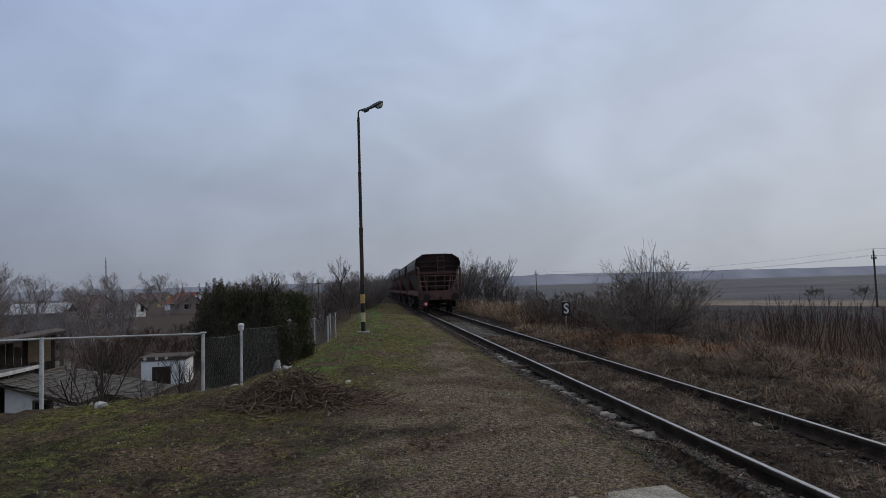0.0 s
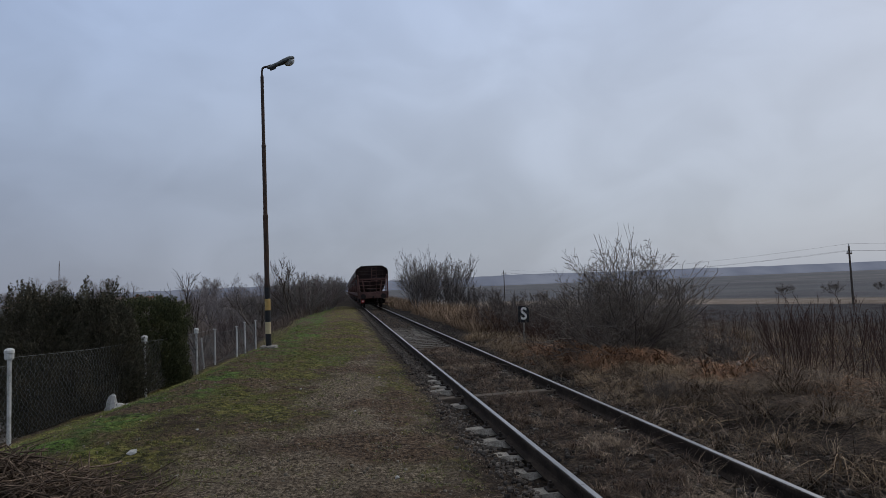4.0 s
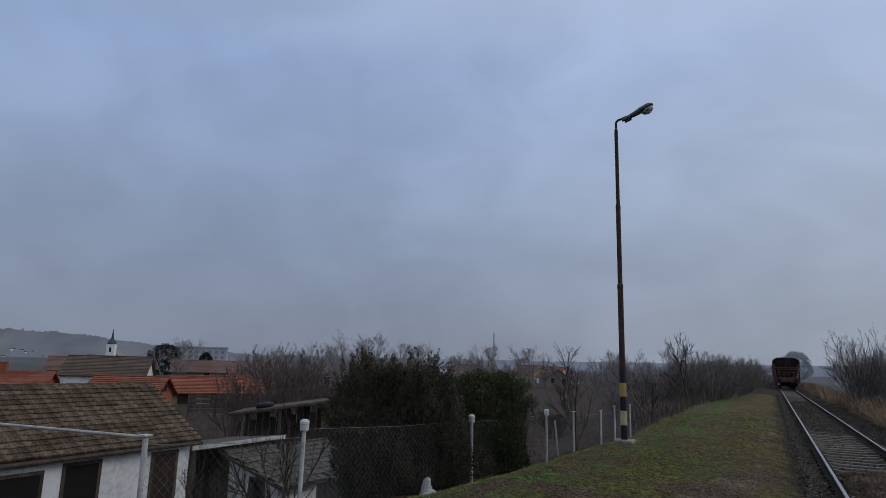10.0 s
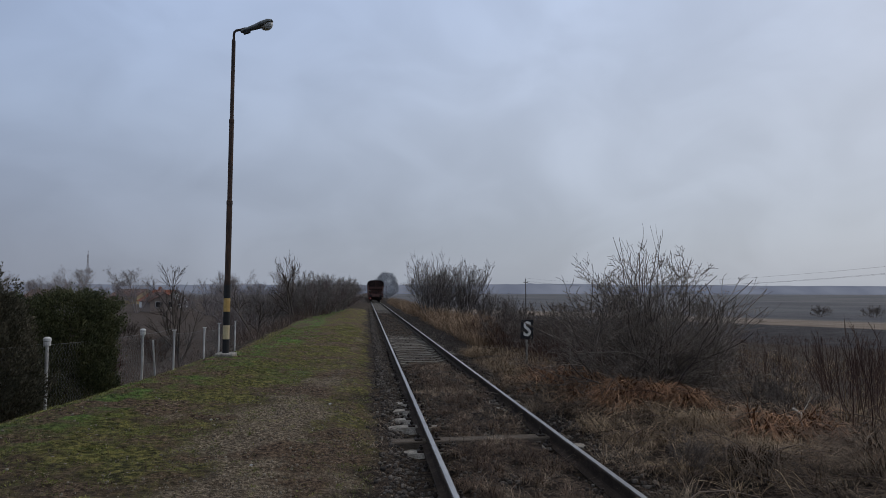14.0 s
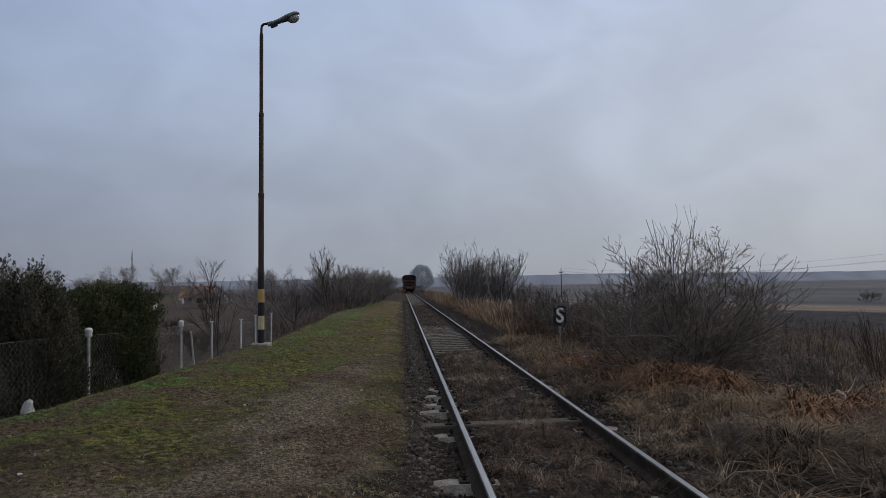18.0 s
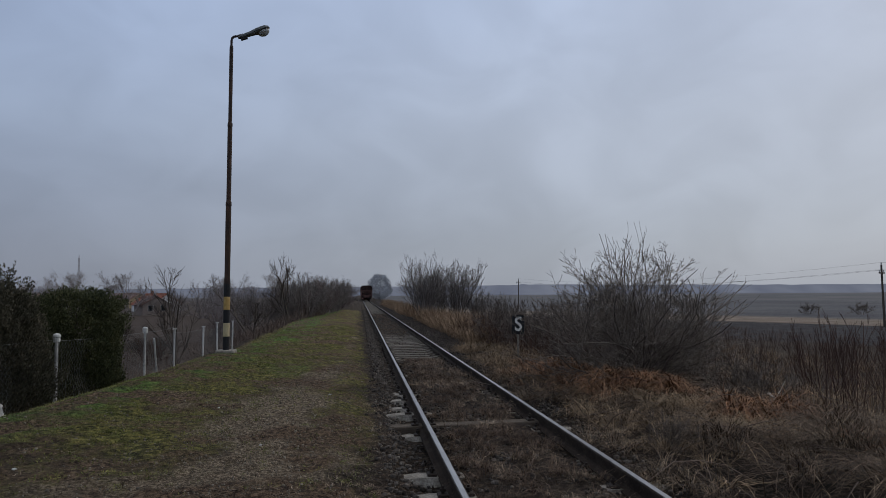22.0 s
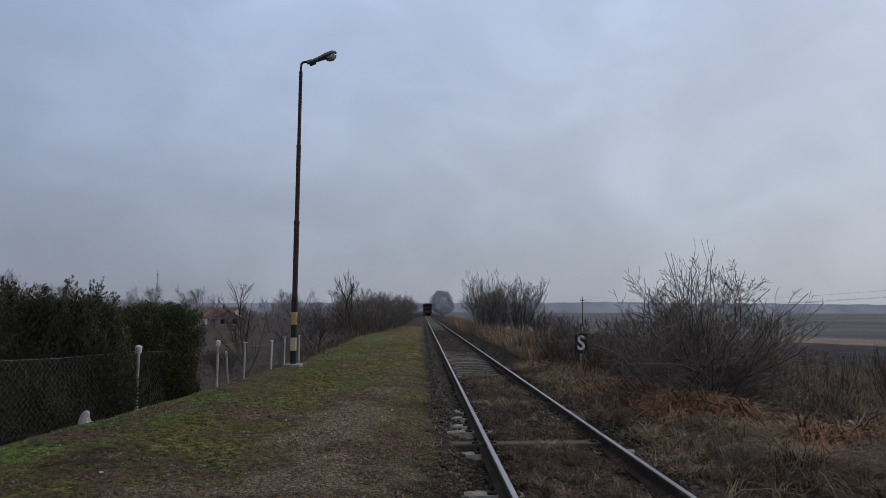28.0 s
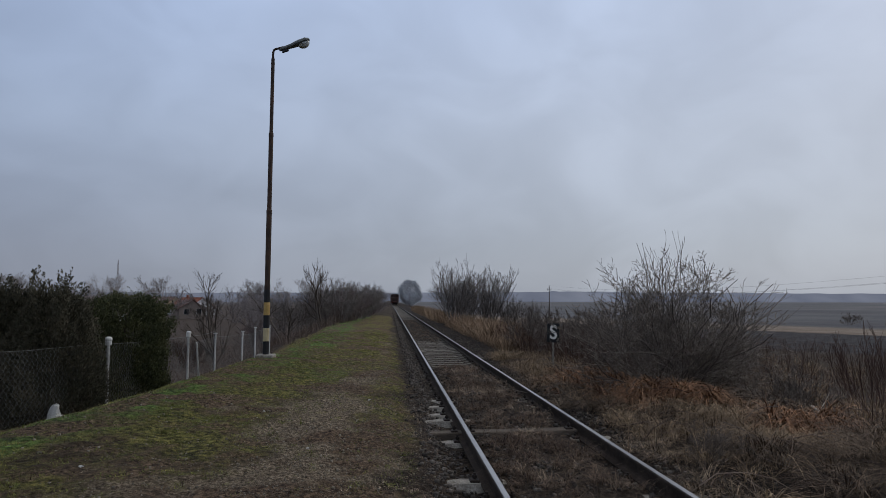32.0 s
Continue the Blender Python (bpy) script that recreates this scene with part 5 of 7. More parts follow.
# ---- bare trees and scrub ----
def build_thorn_bush():
    """A wide dome of arching limbs round a core of upright shoots, the highest standing clear of the rest."""
    gen = np.random.default_rng(21)
    t = thing("thorn_bush", pose(3.3, 16.6, zg(3.3, 16.6) - 0.05), "large bare thorn bush with a dense dome of grey-brown twigs", "bush")
    limbs, twigs = [], []
    for n, lean, spans, thick, levels, spread, wander, up, shrink, dome in (
            (46, (0.05, 0.8), (1.5, 2.5), 0.015, (6, 5, 3), 1.0, 0.42, 0.2, 0.46, (1.8, 1.6, 2.75, 0.9)),
            (58, (0.75, 1.25), (1.5, 2.6), 0.016, (6, 6, 3), 1.15, 0.55, 0.4, 0.46, (2.3, 1.9, 2.4, 0.6)),
            (46, (1.15, 1.55), (1.2, 2.2), 0.010, (7, 6), 1.2, 0.6, 0.0, 0.46, (2.3, 1.9, 1.2, 0.3)),
            (8, (0.03, 0.25), (2.3, 2.85), 0.011, (5,), 0.5, 0.22, 0.4, 0.24, (1.2, 1.2, 3.1, 1.2))):
        a, lean_by = gen.uniform(0, 2 * math.pi, n) if lean[0] < 1 else gen.uniform(-0.9, 2.6, n), gen.uniform(*lean, n)
        feet = np.stack([gen.normal(0, 0.13, n), gen.normal(0, 0.13, n), 0 * a], 1)
        aims = np.stack([np.sin(lean_by) * np.cos(a), np.sin(lean_by) * np.sin(a), np.cos(lean_by)], 1)
        out = grow(gen, feet, aims, gen.uniform(*spans, n), thick * gen.uniform(0.6, 1.1, n), levels, spread, wander, up, shrink, 7, dome)
        wide = np.array([1.0, 1.0, 1.05]) if n < 10 else np.array([1.3, 1.0, 1.02])
        limbs += [tubes(P * wide, np.maximum(r, 0.0042), 5) for P, r in out[:1]]
        twigs += [tubes(P * wide, np.maximum(r, 0.003), 3) for P, r in out[1:]]
    part("trunk", mesh_from("trunk", *merged(limbs), M["bark_thorn"], True), None, t)
    part("crown", mesh_from("crown", *merged(twigs), M["bark_thorn"]), None, t)


build_thorn_bush()


def build_trees():
    label = "bare many-stemmed tree with upswept branches beside the track"
    a = bare_tree("bare_tree", 2.75, 48.0, 4.5, 31, 40, label, "tree", "bark_upswept", 0.035, 0.6, (7, 6), 0.8, 0.34, 0.0062, 0.22, 0.46, "trees by the track", foot=6, wide=0.84)
    b = bare_tree("bare_tree", 5.4, 50.0, 4.5, 33, 34, label, "tree", "bark_upswept", 0.035, 0.5, (7, 6), 0.75, 0.32, 0.0062, 0.22, 0.46, "trees by the track", foot=6, wide=0.84)
    again(b, 3.9, 50.5, 130, 0.84)
    again(a, 7.4, 53.0, 70, 0.7)
    again(b, 8.6, 50.0, 200, 0.6)
    label = "bare grey tree in a thicket beside the railway bank"
    bare_tree("bare_tree", -6.1, 47.0, 4.6, 41, 2, label, "tree", "bark", 0.09, 0.3, (6, 5, 5), 0.9, 0.4, 0.008, 0.5, 0.62, "lineside thicket")
    bare_tree("bare_tree", -7.4, 41.0, 3.0, 42, 2, label, "tree", "bark", 0.08, 0.7, (6, 5, 4), 1.0, 0.5, 0.008, 0.2, 0.62, "lineside thicket")
    c = bare_tree("bare_tree", -5.6, 51.0, 3.3, 43, 20, label, "tree", "bark_upswept", 0.035, 0.75, (12, 10), 1.1, 0.35, 0.0065, 0.2, 0.42, "lineside thicket", foot=12, wide=0.9)
    d = bare_tree("bare_tree", -4.9, 55.0, 3.3, 44, 20, label, "tree", "twig_thicket", 0.035, 0.75, (12, 10), 1.1, 0.35, 0.0065, 0.2, 0.42, "lineside thicket", foot=12, wide=0.9)
    for k, (x, y, s) in enumerate(((-4.5, 59.0, 1.0), (-6.6, 56.0, 1.02), (-4.1, 64.0, 0.95), (-3.9, 71.0, 0.92), (-8.2, 50.0, 0.95), (-9.8, 46.5, 0.85), (-6.3, 62.0, 1.0), (-3.7, 80.0, 0.95), (-3.9, 95.0, 1.0), (-6.9, 53.0, 0.9))):
        again((c, d)[k % 2], x, y, 77 * k, s)
    bare_tree("bare_tree", -8.9, 32.5, 4.75, 61, 1, "slender bare tree beyond the wire fence", "tree", "bark", 0.07, 0.28, (16, 8, 3), 0.8, 0.18, 0.0045, 0.3, 0.5, "garden trees")
    e = bare_tree("fruit_tree", -11.4, 17.5, 3.3, 62, 5, "small bare fruit tree beside the sheds", "tree", "bark", 0.035, 0.5, (10, 8), 0.9, 0.22, 0.004, 0.4, 0.46, "garden trees", z=-2.1)
    again(e, -8.5, 13.4, 100, 0.5, z=-1.25)
    again(e, -7.5, 11.7, 200, 0.36, z=-0.3)
    k = bare_tree("garden_tree", -25.2, 32.3, 5.2, 68, 9, "tall bare brown tree in the gardens", "tree", "twig_garden", 0.06, 0.5, (9, 8, 3), 0.9, 0.3, 0.006, 0.35, 0.46, "garden trees", foot=5)
    for q, (x, y, s) in enumerate(((-24.0, 33.4, 1.02), (-26.6, 31.2, 0.85), (-41.8, 50.9, 1.15), (-39.6, 53.0, 1.2), (-38.0, 49.6, 1.0))):
        again(k, x, y, 71 * q, s)
    # dark scrub behind the lineside sign and along the field edge
    g = bare_tree("scrub_bush", 3.4, 21.6, 1.5, 65, 12, "low tangled leafless scrub behind the lineside sign", "bush", "stem_grey", 0.018, 1.0, (6, 6, 3), 0.9, 0.5, 0.005, 0.3, 0.6, "lineside scrub", foot=10)
    for k, (x, y, s) in enumerate(((2.9, 23.0, 0.9), (4.4, 20.6, 1.0), (4.2, 23.2, 1.05), (5.2, 22.0, 1.0), (3.3, 25.4, 1.0), (4.8, 25.5, 1.1), (3.6, 28.0, 1.0), (5.8, 24.0, 1.0), (6.6, 20.5, 0.9), (4.9, 17.9, 0.75), (4.7, 15.2, 0.6), (1.7, 12.2, 0.3), (3.7, 9.0, 0.4), (5.6, 28.5, 1.15), (7.0, 26.5, 1.0))):
        again(g, x, y, 61 * k, s)
    h = bare_tree("sapling", 6.4, 13.4, 1.95, 67, 9, "clump of thin upright brown saplings at the field edge", "sapling", "twig_red", 0.012, 0.4, (5, 4), 0.6, 0.2, 0.0027, 0.7, 0.42, "field-edge saplings", foot=22)
    for k, (x, y, s) in enumerate(((5.6, 13.0, 0.8), (6.2, 14.9, 0.95), (7.2, 15.6, 1.0), (8.2, 14.2, 1.0), (6.3, 11.2, 0.9), (9.2, 12.0, 1.0), (7.1, 12.4, 0.85), (8.0, 17.6, 0.95), (9.6, 16.0, 1.05), (7.4, 9.8, 0.95), (10.8, 14.0, 1.1), (9.0, 19.0, 0.9), (12.5, 18.0, 1.1), (8.8, 8.5, 1.1), (5.2, 11.8, 0.6), (11.2, 17.0, 1.0), (10.2, 20.5, 1.0), (7.6, 19.8, 0.8))):
        again(h, x, y, 83 * k, s)
    for k, (x, y, s) in enumerate(((58.0, 82.5, 1.15), (62.5, 78.7, 1.2), (75.0, 84.0, 1.0), (52.0, 101.0, 1.3), (30.0, 104.0, 1.2))):
        tagged(again(g, x, y, 47 * k, s), "dark leafless bush alone between the fields")
    again(a, 11.8, 12.2, 40, 0.72, "bare many-stemmed tree at the edge of the field")


build_trees()


def build_undergrowth():
    on_plat = lambda x, y: (x > np.interp(y, FENCE_Y, FENCE_X) + 0.1)
    # short turf
    p = scatter(70000, -8.5, -1.45, 1.8, 36, on_plat, True)
    mid = np.interp(p[:, 1], (0, 4, 8, 12, 16, 22, 34), (-3.2, -3.1, -2.8, -2.5, -2.3, -1.9, -1.6))
    wide = np.interp(p[:, 1], (0, 6, 10, 13, 17, 22), (2.4, 2.0, 1.5, 1.0, 0.55, 0.2))
    g = 1 - np.exp(-((p[:, 0] - mid) / wide) ** 2)
    patch = np.clip(0.5 - 0.6 * swells(p[:, 0], p[:, 1], 1.1, 8) - 0.4 * swells(p[:, 0], p[:, 1], 0.3, 19), 0, 1)
    keep = rng.uniform(0, 1, len(p)) < (0.16 + 0.84 * g) * (0.25 + 0.75 * patch) * np.interp(p[:, 1], (0, 6, 11, 14), (0.5, 0.55, 0.9, 1))
    p = p[keep]
    stuff("turf", [blades(p, 14, rng.uniform(0.014, 0.042, len(p)), 1.2, 0.0065, 0.05, seg=1)], M["grass_green"], "short patchy green turf on the old platform", "grass")
    c = scatter(16000, -8.5, -1.3, 1.8, 20, on_plat, True)
    c = c[swells(c[:, 0], c[:, 1], 1.1, 8) + rng.normal(0, 0.5, len(c)) > -0.1]
    stuff("dead_turf", [blades(c, 5, 0.045, 1.4, 0.006, 0.08, seg=1)], M["grass_dry"], "short dead grass in the gravel", "grass")
    # dead grass between and beside the rails
    dry = []
    tufts = lambda x, y: ((np.abs(y - 13.9) > 0.16) | (np.sin(9 * x) > 0.6)) & (np.sin(3.1 * y + 2 * np.sin(4 * x)) * np.sin(5.3 * x + 1.7 * y) + rng.normal(0, 0.5, len(x)) > -0.25)
    seats = lambda x, y: (np.abs((y - 2.2 + 0.3) % 0.6 - 0.3) > 0.15) | (np.abs(x) < 0.38)
    between = lambda x, y: tufts(x, y) & seats(x, y) & (rng.uniform(0, 1, len(x)) < np.interp(y, (3, 8, 11), (0.25, 0.5, 1.0)))
    c = scatter(2000, -0.64, 0.64, 2.5, 22.5, between, True)
    dry.append(tussocks(c, 36, rng.uniform(0.1, 0.22, len(c)), 0.45, 0.0042, 0.05))
    c = scatter(1500, -0.62, 0.62, 2.5, 22.5, between, True)
    dry.append(blades(c, 14, rng.uniform(0.06, 0.2, len(c)), 0.9, 0.0042, 0.06))
    c = scatter(900, -1.8, -1.0, 1.8, 16, None, True)
    dry.append(blades(c, 10, rng.uniform(0.02, 0.07, len(c)), 1.6, 0.005, 0.1, seg=2))
    c = scatter(160, -0.6, 0.6, 32, 60)
    dry.append(blades(c, 14, rng.uniform(0.05, 0.15, len(c)), 0.9, 0.01, 0.1))
    clumps = lambda x, y: swells(x, y, 0.7, 12) + 0.5 * swells(x, y, 0.3, 13) + rng.normal(0, 0.25, len(x)) > 0.2
    c = scatter(1500, 1.0, 6.0, 6.0, 22, clumps, True)
    verge = [tussocks(c, 60, rng.uniform(0.22, 0.5, len(c)), 0.36, 0.0048, 0.1, (-0.2, -0.15))]
    c = scatter(1800, 0.95, 5.5, 5.0, 22, clumps, True)
    verge.append(blades(c, 16, rng.uniform(0.12, 0.4, len(c)), 1.1, 0.005, 0.1))
    c = scatter(1500, 3.0, 12, 8, 30, clumps, False)
    verge.append(tussocks(c, 40, rng.uniform(0.3, 0.6, len(c)), 0.4, 0.009, 0.15))
    # a great heap of long grass bent over by the track, and smaller ones about it
    big = np.array([(3.45, 11.9, 0.34), (3.0, 11.3, 0.26), (4.0, 11.9, 0.3), (2.3, 12.1, 0.16), (4.6, 11.2, 0.3), (3.8, 10.6, 0.28), (2.7, 10.3, 0.18)])
    big[:, 2] += ground_z(big[:, 0], big[:, 1]) - 0.1
    verge.append(tussocks(big, 360, 0.55, 0.34, 0.0045, 0.26, (-0.25, -0.2)))
    stuff("verge_grass", verge, M["grass_verge"], "dark matted dead grass on the verge", "grass")
    stuff("dead_grass", dry, M["grass_dry"], "matted dead grass between and beside the rails", "grass")
    # tawny straw and reeds
    straw = []
    pale = lambda x, y: swells(x, y, 0.8, 52) + rng.normal(0, 0.2, len(x)) > 0.05
    c = scatter(420, 1.45, 3.4, 12.0, 18.6, pale)
    straw.append(tussocks(c, 55, rng.uniform(0.2, 0.42, len(c)), 0.42, 0.007, 0.1))
    c = scatter(260, 1.3, 2.6, 18.0, 24.0, pale)
    straw.append(tussocks(c, 40, rng.uniform(0.25, 0.45, len(c)), 0.55, 0.009, 0.1))
    c = scatter(170, 1.6, 7.0, 7.5, 13.5, pale)
    straw.append(tussocks(c, 45, rng.uniform(0.25, 0.5, len(c)), 0.4, 0.007, 0.12))
    c = scatter(900, 6.0, 18.0, 14.0, 40.0, pale)
    straw.append(blades(c, 26, rng.uniform(0.3, 0.75, len(c)), 0.8, 0.012, 0.3))
    stuff("straw", straw, M["grass_straw"], "tawny dead grass flattened in tussocks", "grass")
    fern = []
    for cx, cy, r, n in ((1.9, 18.2, 0.4, 26), (2.15, 17.3, 0.4, 34), (2.3, 16.5, 0.38, 44), (2.5, 15.8, 0.34, 44), (2.3, 15.3, 0.3, 40), (2.85, 15.2, 0.28, 46), (3.1, 14.85, 0.2, 26), (3.1, 13.2, 0.25, 14), (3.5, 13.4, 0.22, 16), (3.95, 13.4, 0.25, 16), (5.0, 12.4, 0.3, 12), (4.5, 10.7, 0.28, 22), (4.1, 11.6, 0.24, 20), (3.7, 11.9, 0.2, 8)):
        x, y = rng.normal(cx, r * 0.6, n), rng.normal(cy, r * 0.6, n)
        lift = rng.uniform(0.02, 0.3, n) * np.exp(-((x - cx) / r) ** 2 - ((y - cy) / r) ** 2)
        fern.append(tussocks(np.stack([x, y, ground_z(x, y) + lift], 1), 28, rng.uniform(0.2, 0.42, n), 0.42, 0.013, 0.06, (-0.15, -0.2)))
    # stalks blown down over the verge
    m = 650
    x, y = rng.uniform(1.2, 8.0, m), 3 + 20 * rng.uniform(0, 1, m) ** 1.5
    a, ln = rng.uniform(0, 2 * math.pi, m), rng.uniform(0.4, 1.3, m)
    f = np.linspace(-0.5, 0.5, 5)
    px, py = x[:, None] + np.cos(a)[:, None] * ln[:, None] * f, y[:, None] + np.sin(a)[:, None] * ln[:, None] * f
    pz = ground_z(px, py) + 0.04 + (0.05 + 0.3 * rng.uniform(0, 1, (m, 1)) ** 2) * (1 - (f * 2 * rng.choice([1, 0.3], (m, 1))) ** 2)
    stuff("fallen_stalks", [tubes(np.stack([px, py, pz], -1), rng.uniform(0.003, 0.007, (m, 1)) * np.linspace(1, 0.5, 5)[None], 3)], M["weed_brown"], "brown dead stalks blown down over the verge", "stalks")
    stuff("dead_fern", fern, M["fern_orange"], "heaps of orange-brown dead fern", "fern")
    c = scatter(2600, 2.0, 7.0, 25.5, 46)
    tall = np.clip(0.75 + 0.5 * swells(c[:, 0], c[:, 1], 1.0, 41), 0.25, 1.4)
    reeds = [blades(c, 18, tall * rng.uniform(0.7, 1.1, len(c)) * np.interp(c[:, 1], (25, 32), (0.6, 1.0)), 0.5, 0.012, 0.3)]
    c = scatter(500, 1.9, 3.5, 50, 110)
    reeds.append(blades(c, 20, rng.uniform(0.5, 1.1, len(c)), 0.3, 0.02, 0.4))
    stuff("reeds", reeds, M["reed"], "stand of dry buff reeds", "reeds")
    # thin dead stems over the field edge
    c = scatter(700, 4.5, 15, 6, 34, clumps)
    stems = [blades(c, 12, rng.uniform(0.5, 1.4, len(c)), 0.55, 0.006, 0.4)]
    c = scatter(5000, 6, 30, 10, 56, clumps)
    stems.append(blades(c, 12, rng.uniform(0.2, 0.7, len(c)), 1.4, 0.011, 0.4))
    c = scatter(700, 2.4, 6.5, 19.5, 30)
    stems.append(blades(c, 16, rng.uniform(0.6, 1.3, len(c)), 0.4, 0.008, 0.3))
    stuff("field_weeds", stems, M["twig_red"], "brown leafless weeds along the field", "undergrowth")
    stems = []
    c = scatter(4200, -34, -7.2, 19, 64)
    stems.append(blades(c, 12, rng.uniform(0.15, 0.7, len(c)) * np.clip(0.8 + 0.6 * swells(c[:, 0], c[:, 1], 3.0, 61), 0.3, 1.5), 0.9, 0.012, 0.5))
    c = scatter(420, -9, -4.5, 34, 75, lambda x, y: x < np.interp(y, (34, 50, 75), (-6.0, -4.6, -3.2)))
    stems.append(blades(c, 20, rng.uniform(0.3, 1.1, len(c)), 0.6, 0.011, 0.45))
    stuff("dead_stems", stems, M["weed_brown"], "brown leafless stems of weeds and saplings", "undergrowth")


build_undergrowth()


# ---- buildings ----
def tile_roof(parent, hw, y0, y1, ze, zr, over, mat, rows=10):
    """Two slopes of overlapping courses, each course a thin tilted board."""
    for sx in (-1, 1):
        L = math.hypot(hw + over, zr - ze)
        ux, uz = -sx * hw / math.hypot(hw, zr - ze), (zr - ze) / math.hypot(hw, zr - ze)
        x0, z0 = sx * hw - ux * over, ze - uz * over
        Lr = math.hypot(x0, zr - z0)
        nx, nz = (uz if sx > 0 else -uz), abs(ux)
        deck = part("roof", extrude_profile([(x0, z0), (0, zr), (0, zr - 0.05), (x0, z0 - 0.05)], y0 - over, y1 + over), M[mat], parent)
        for k in range(rows):
            a, b = Lr * k / rows, min(Lr * (k + 1.15) / rows, Lr)
            pa, pb = (x0 + ux * a, z0 + uz * a), (x0 + ux * b, z0 + uz * b)
            q = [(pa[0] + nx * 0.075, pa[1] + nz * 0.075), (pb[0] + nx * 0.03, pb[1] + nz * 0.03), (pb[0] + nx * 0.004, pb[1] + nz * 0.004), (pa[0] + nx * 0.004, pa[1] + nz * 0.004)]
            part("tile_course", extrude_profile(q, y0 - over, y1 + over), M[mat], deck)
    part("ridge", rod((0, y0 - over, zr + 0.05), (0, y1 + over, zr + 0.05), 0.09, sides=8), M[mat], parent)


def opening(parent, side, pos, z, w, h, hw, y0, y1, kind="window"):
    """A framed window or a plank door set in one wall: side is e, w (along y) or s, n (gables)."""
    d = 0.05
    turn = {"e": pose(hw, pos, z, 0, 0, 90), "w": pose(-hw, pos, z, 0, 0, -90), "s": pose(pos, y0, z), "n": pose(pos, y1, z, 0, 0, 180)}[side]
    ob = part(kind, box(-w / 2, -0.012, 0, w / 2, 0.05, h), M["pane" if kind == "window" else "door_brown"], parent)
    ob.matrix_basis = turn
    for x0, z0, x1, z1 in ((-w / 2 - d, -d, -w / 2, h + d), (w / 2, -d, w / 2 + d, h + d), (-w / 2, h, w / 2, h + d), (-w / 2, -d, w / 2, 0)):
        part("frame", box(x0, -0.035, z0, x1, 0.03, z1), M["sign_white" if kind == "window" else "old_wood"], ob)
    return ob


def house(name, x, y, turn, w, l, ground, ze, zr, wall, roof, label, openings=(), over=0.3, rows=10, chimney=None, group="village houses", category="house"):
    t = thing(name, pose(x, y, 0, 0, 0, turn), label, category, group)
    hw = w / 2
    pts = [(-hw, ground - 0.5), (hw, ground - 0.5), (hw, ze), (0, zr - 0.02), (-hw, ze)]
    part("wall", extrude_profile(pts, -l / 2, l / 2), M[wall], t)
    tile_roof(t, hw, -l / 2, l / 2, ze, zr, over, roof, rows)
    for o in openings:
        opening(t, *o[:5], hw, -l / 2, l / 2, o[5] if len(o) > 5 else "window")
    if chimney:
        cx, cy, ch = chimney
        c = part("chimney", box(cx - 0.3, cy - 0.3, ze, cx + 0.3, cy + 0.3, zr + ch), M["tile_red"], t, "brick chimney")
        part("chimney_cap", box(cx - 0.36, cy - 0.36, zr + ch, cx + 0.36, cy + 0.36, zr + ch + 0.12), M["plaster_grey"], c)
    return t


def build_near_shed():
    """The white shed with the mossy tiled roof; its long side faces the railway."""
    y0, y1, g = 6.0, 17.75, -2.6
    xe, xr, ze, zr = -14.15, -16.2, -0.2, 1.04
    t = thing("tiled_shed", pose(0, 0, 0), "long whitewashed shed with an old mossy tile roof", "shed")
    part("wall", extrude_profile([(-18.0, g - 0.4), (-14.35, g - 0.4), (-14.35, ze - 0.02), (xr, zr - 0.1), (-18.0, ze - 0.02)], y0, y1 - 0.15), M["plaster_white"], t)
    for a, b, z0, z1, kind in ((8.4, 10.6, -1.3, -0.5, "window"), (11.9, 14.05, -1.3, -0.5, "window"), (14.55, 15.25, -2.55, -0.42, "doorway"), (16.6, 17.2, -2.55, -0.42, "door")):
        o = part(kind, box(-14.365, a, z0, -14.335, b, z1), M["door_brown" if kind == "door" else "dark_opening"], t)
        for q in ((a - 0.07, z0, a, z1), (b, z0, b + 0.07, z1), (a - 0.07, z1, b + 0.07, z1 + 0.07)):
            part("frame", box(-14.38, q[0], q[1], -14.33, q[2], q[3]), M["old_wood"], o)
    part("gutter", rod((xe + 0.02, y0, ze - 0.06), (xe + 0.02, y1, ze - 0.02), 0.05, sides=8), M["old_wood"], t)
    part("verge_board", rod((xe + 0.05, y1, ze), (xr, y1, zr + 0.03), 0.035, sides=6), M["plaster_grey"], t, "pale verge board")
    part("roof", extrude_profile([(xr, zr), (-18.35, ze), (-18.35, ze - 0.08), (xr, zr - 0.1), (xe, ze - 0.08), (xe, ze)], y0, y1), M["tile_old"], t)
    # courses of flat tiles on the slope that faces the railway
    rows, cols = 14, 21
    L = math.hypot(xe - xr, zr - ze)
    tilt = math.degrees(math.atan2(zr - ze, xe - xr))
    tw = (y1 - 7.6) / cols
    bm = bmesh.new()
    for a, b, h in ((-0.5, -0.17, 0.046), (-0.165, 0.165, 0.053), (0.17, 0.5, 0.048)):
        add_box(bm, -0.08, a * tw, 0.0, L / rows + 0.02, b * tw, h)
    me = bpy.data.meshes.new("roof_tile")
    bm.to_mesh(me)
    bm.free()
    me.materials.append(M["tile_old"])
    for r in range(rows):
        px, pz = xr + (xe - xr) * (r + 0.08) / rows, zr + (ze - zr) * (r + 0.08) / rows
        for c in range(cols):
            o = new("roof_tile", me)
            o.parent = t
            o.matrix_basis = pose(px + rng.normal(0, 0.006), 7.6 + tw * (c + 0.5), pz + 0.03 + rng.normal(0, 0.004), rng.normal(0, 0.5), tilt - 7 + rng.normal(0, 0.5), rng.normal(0, 0.4))


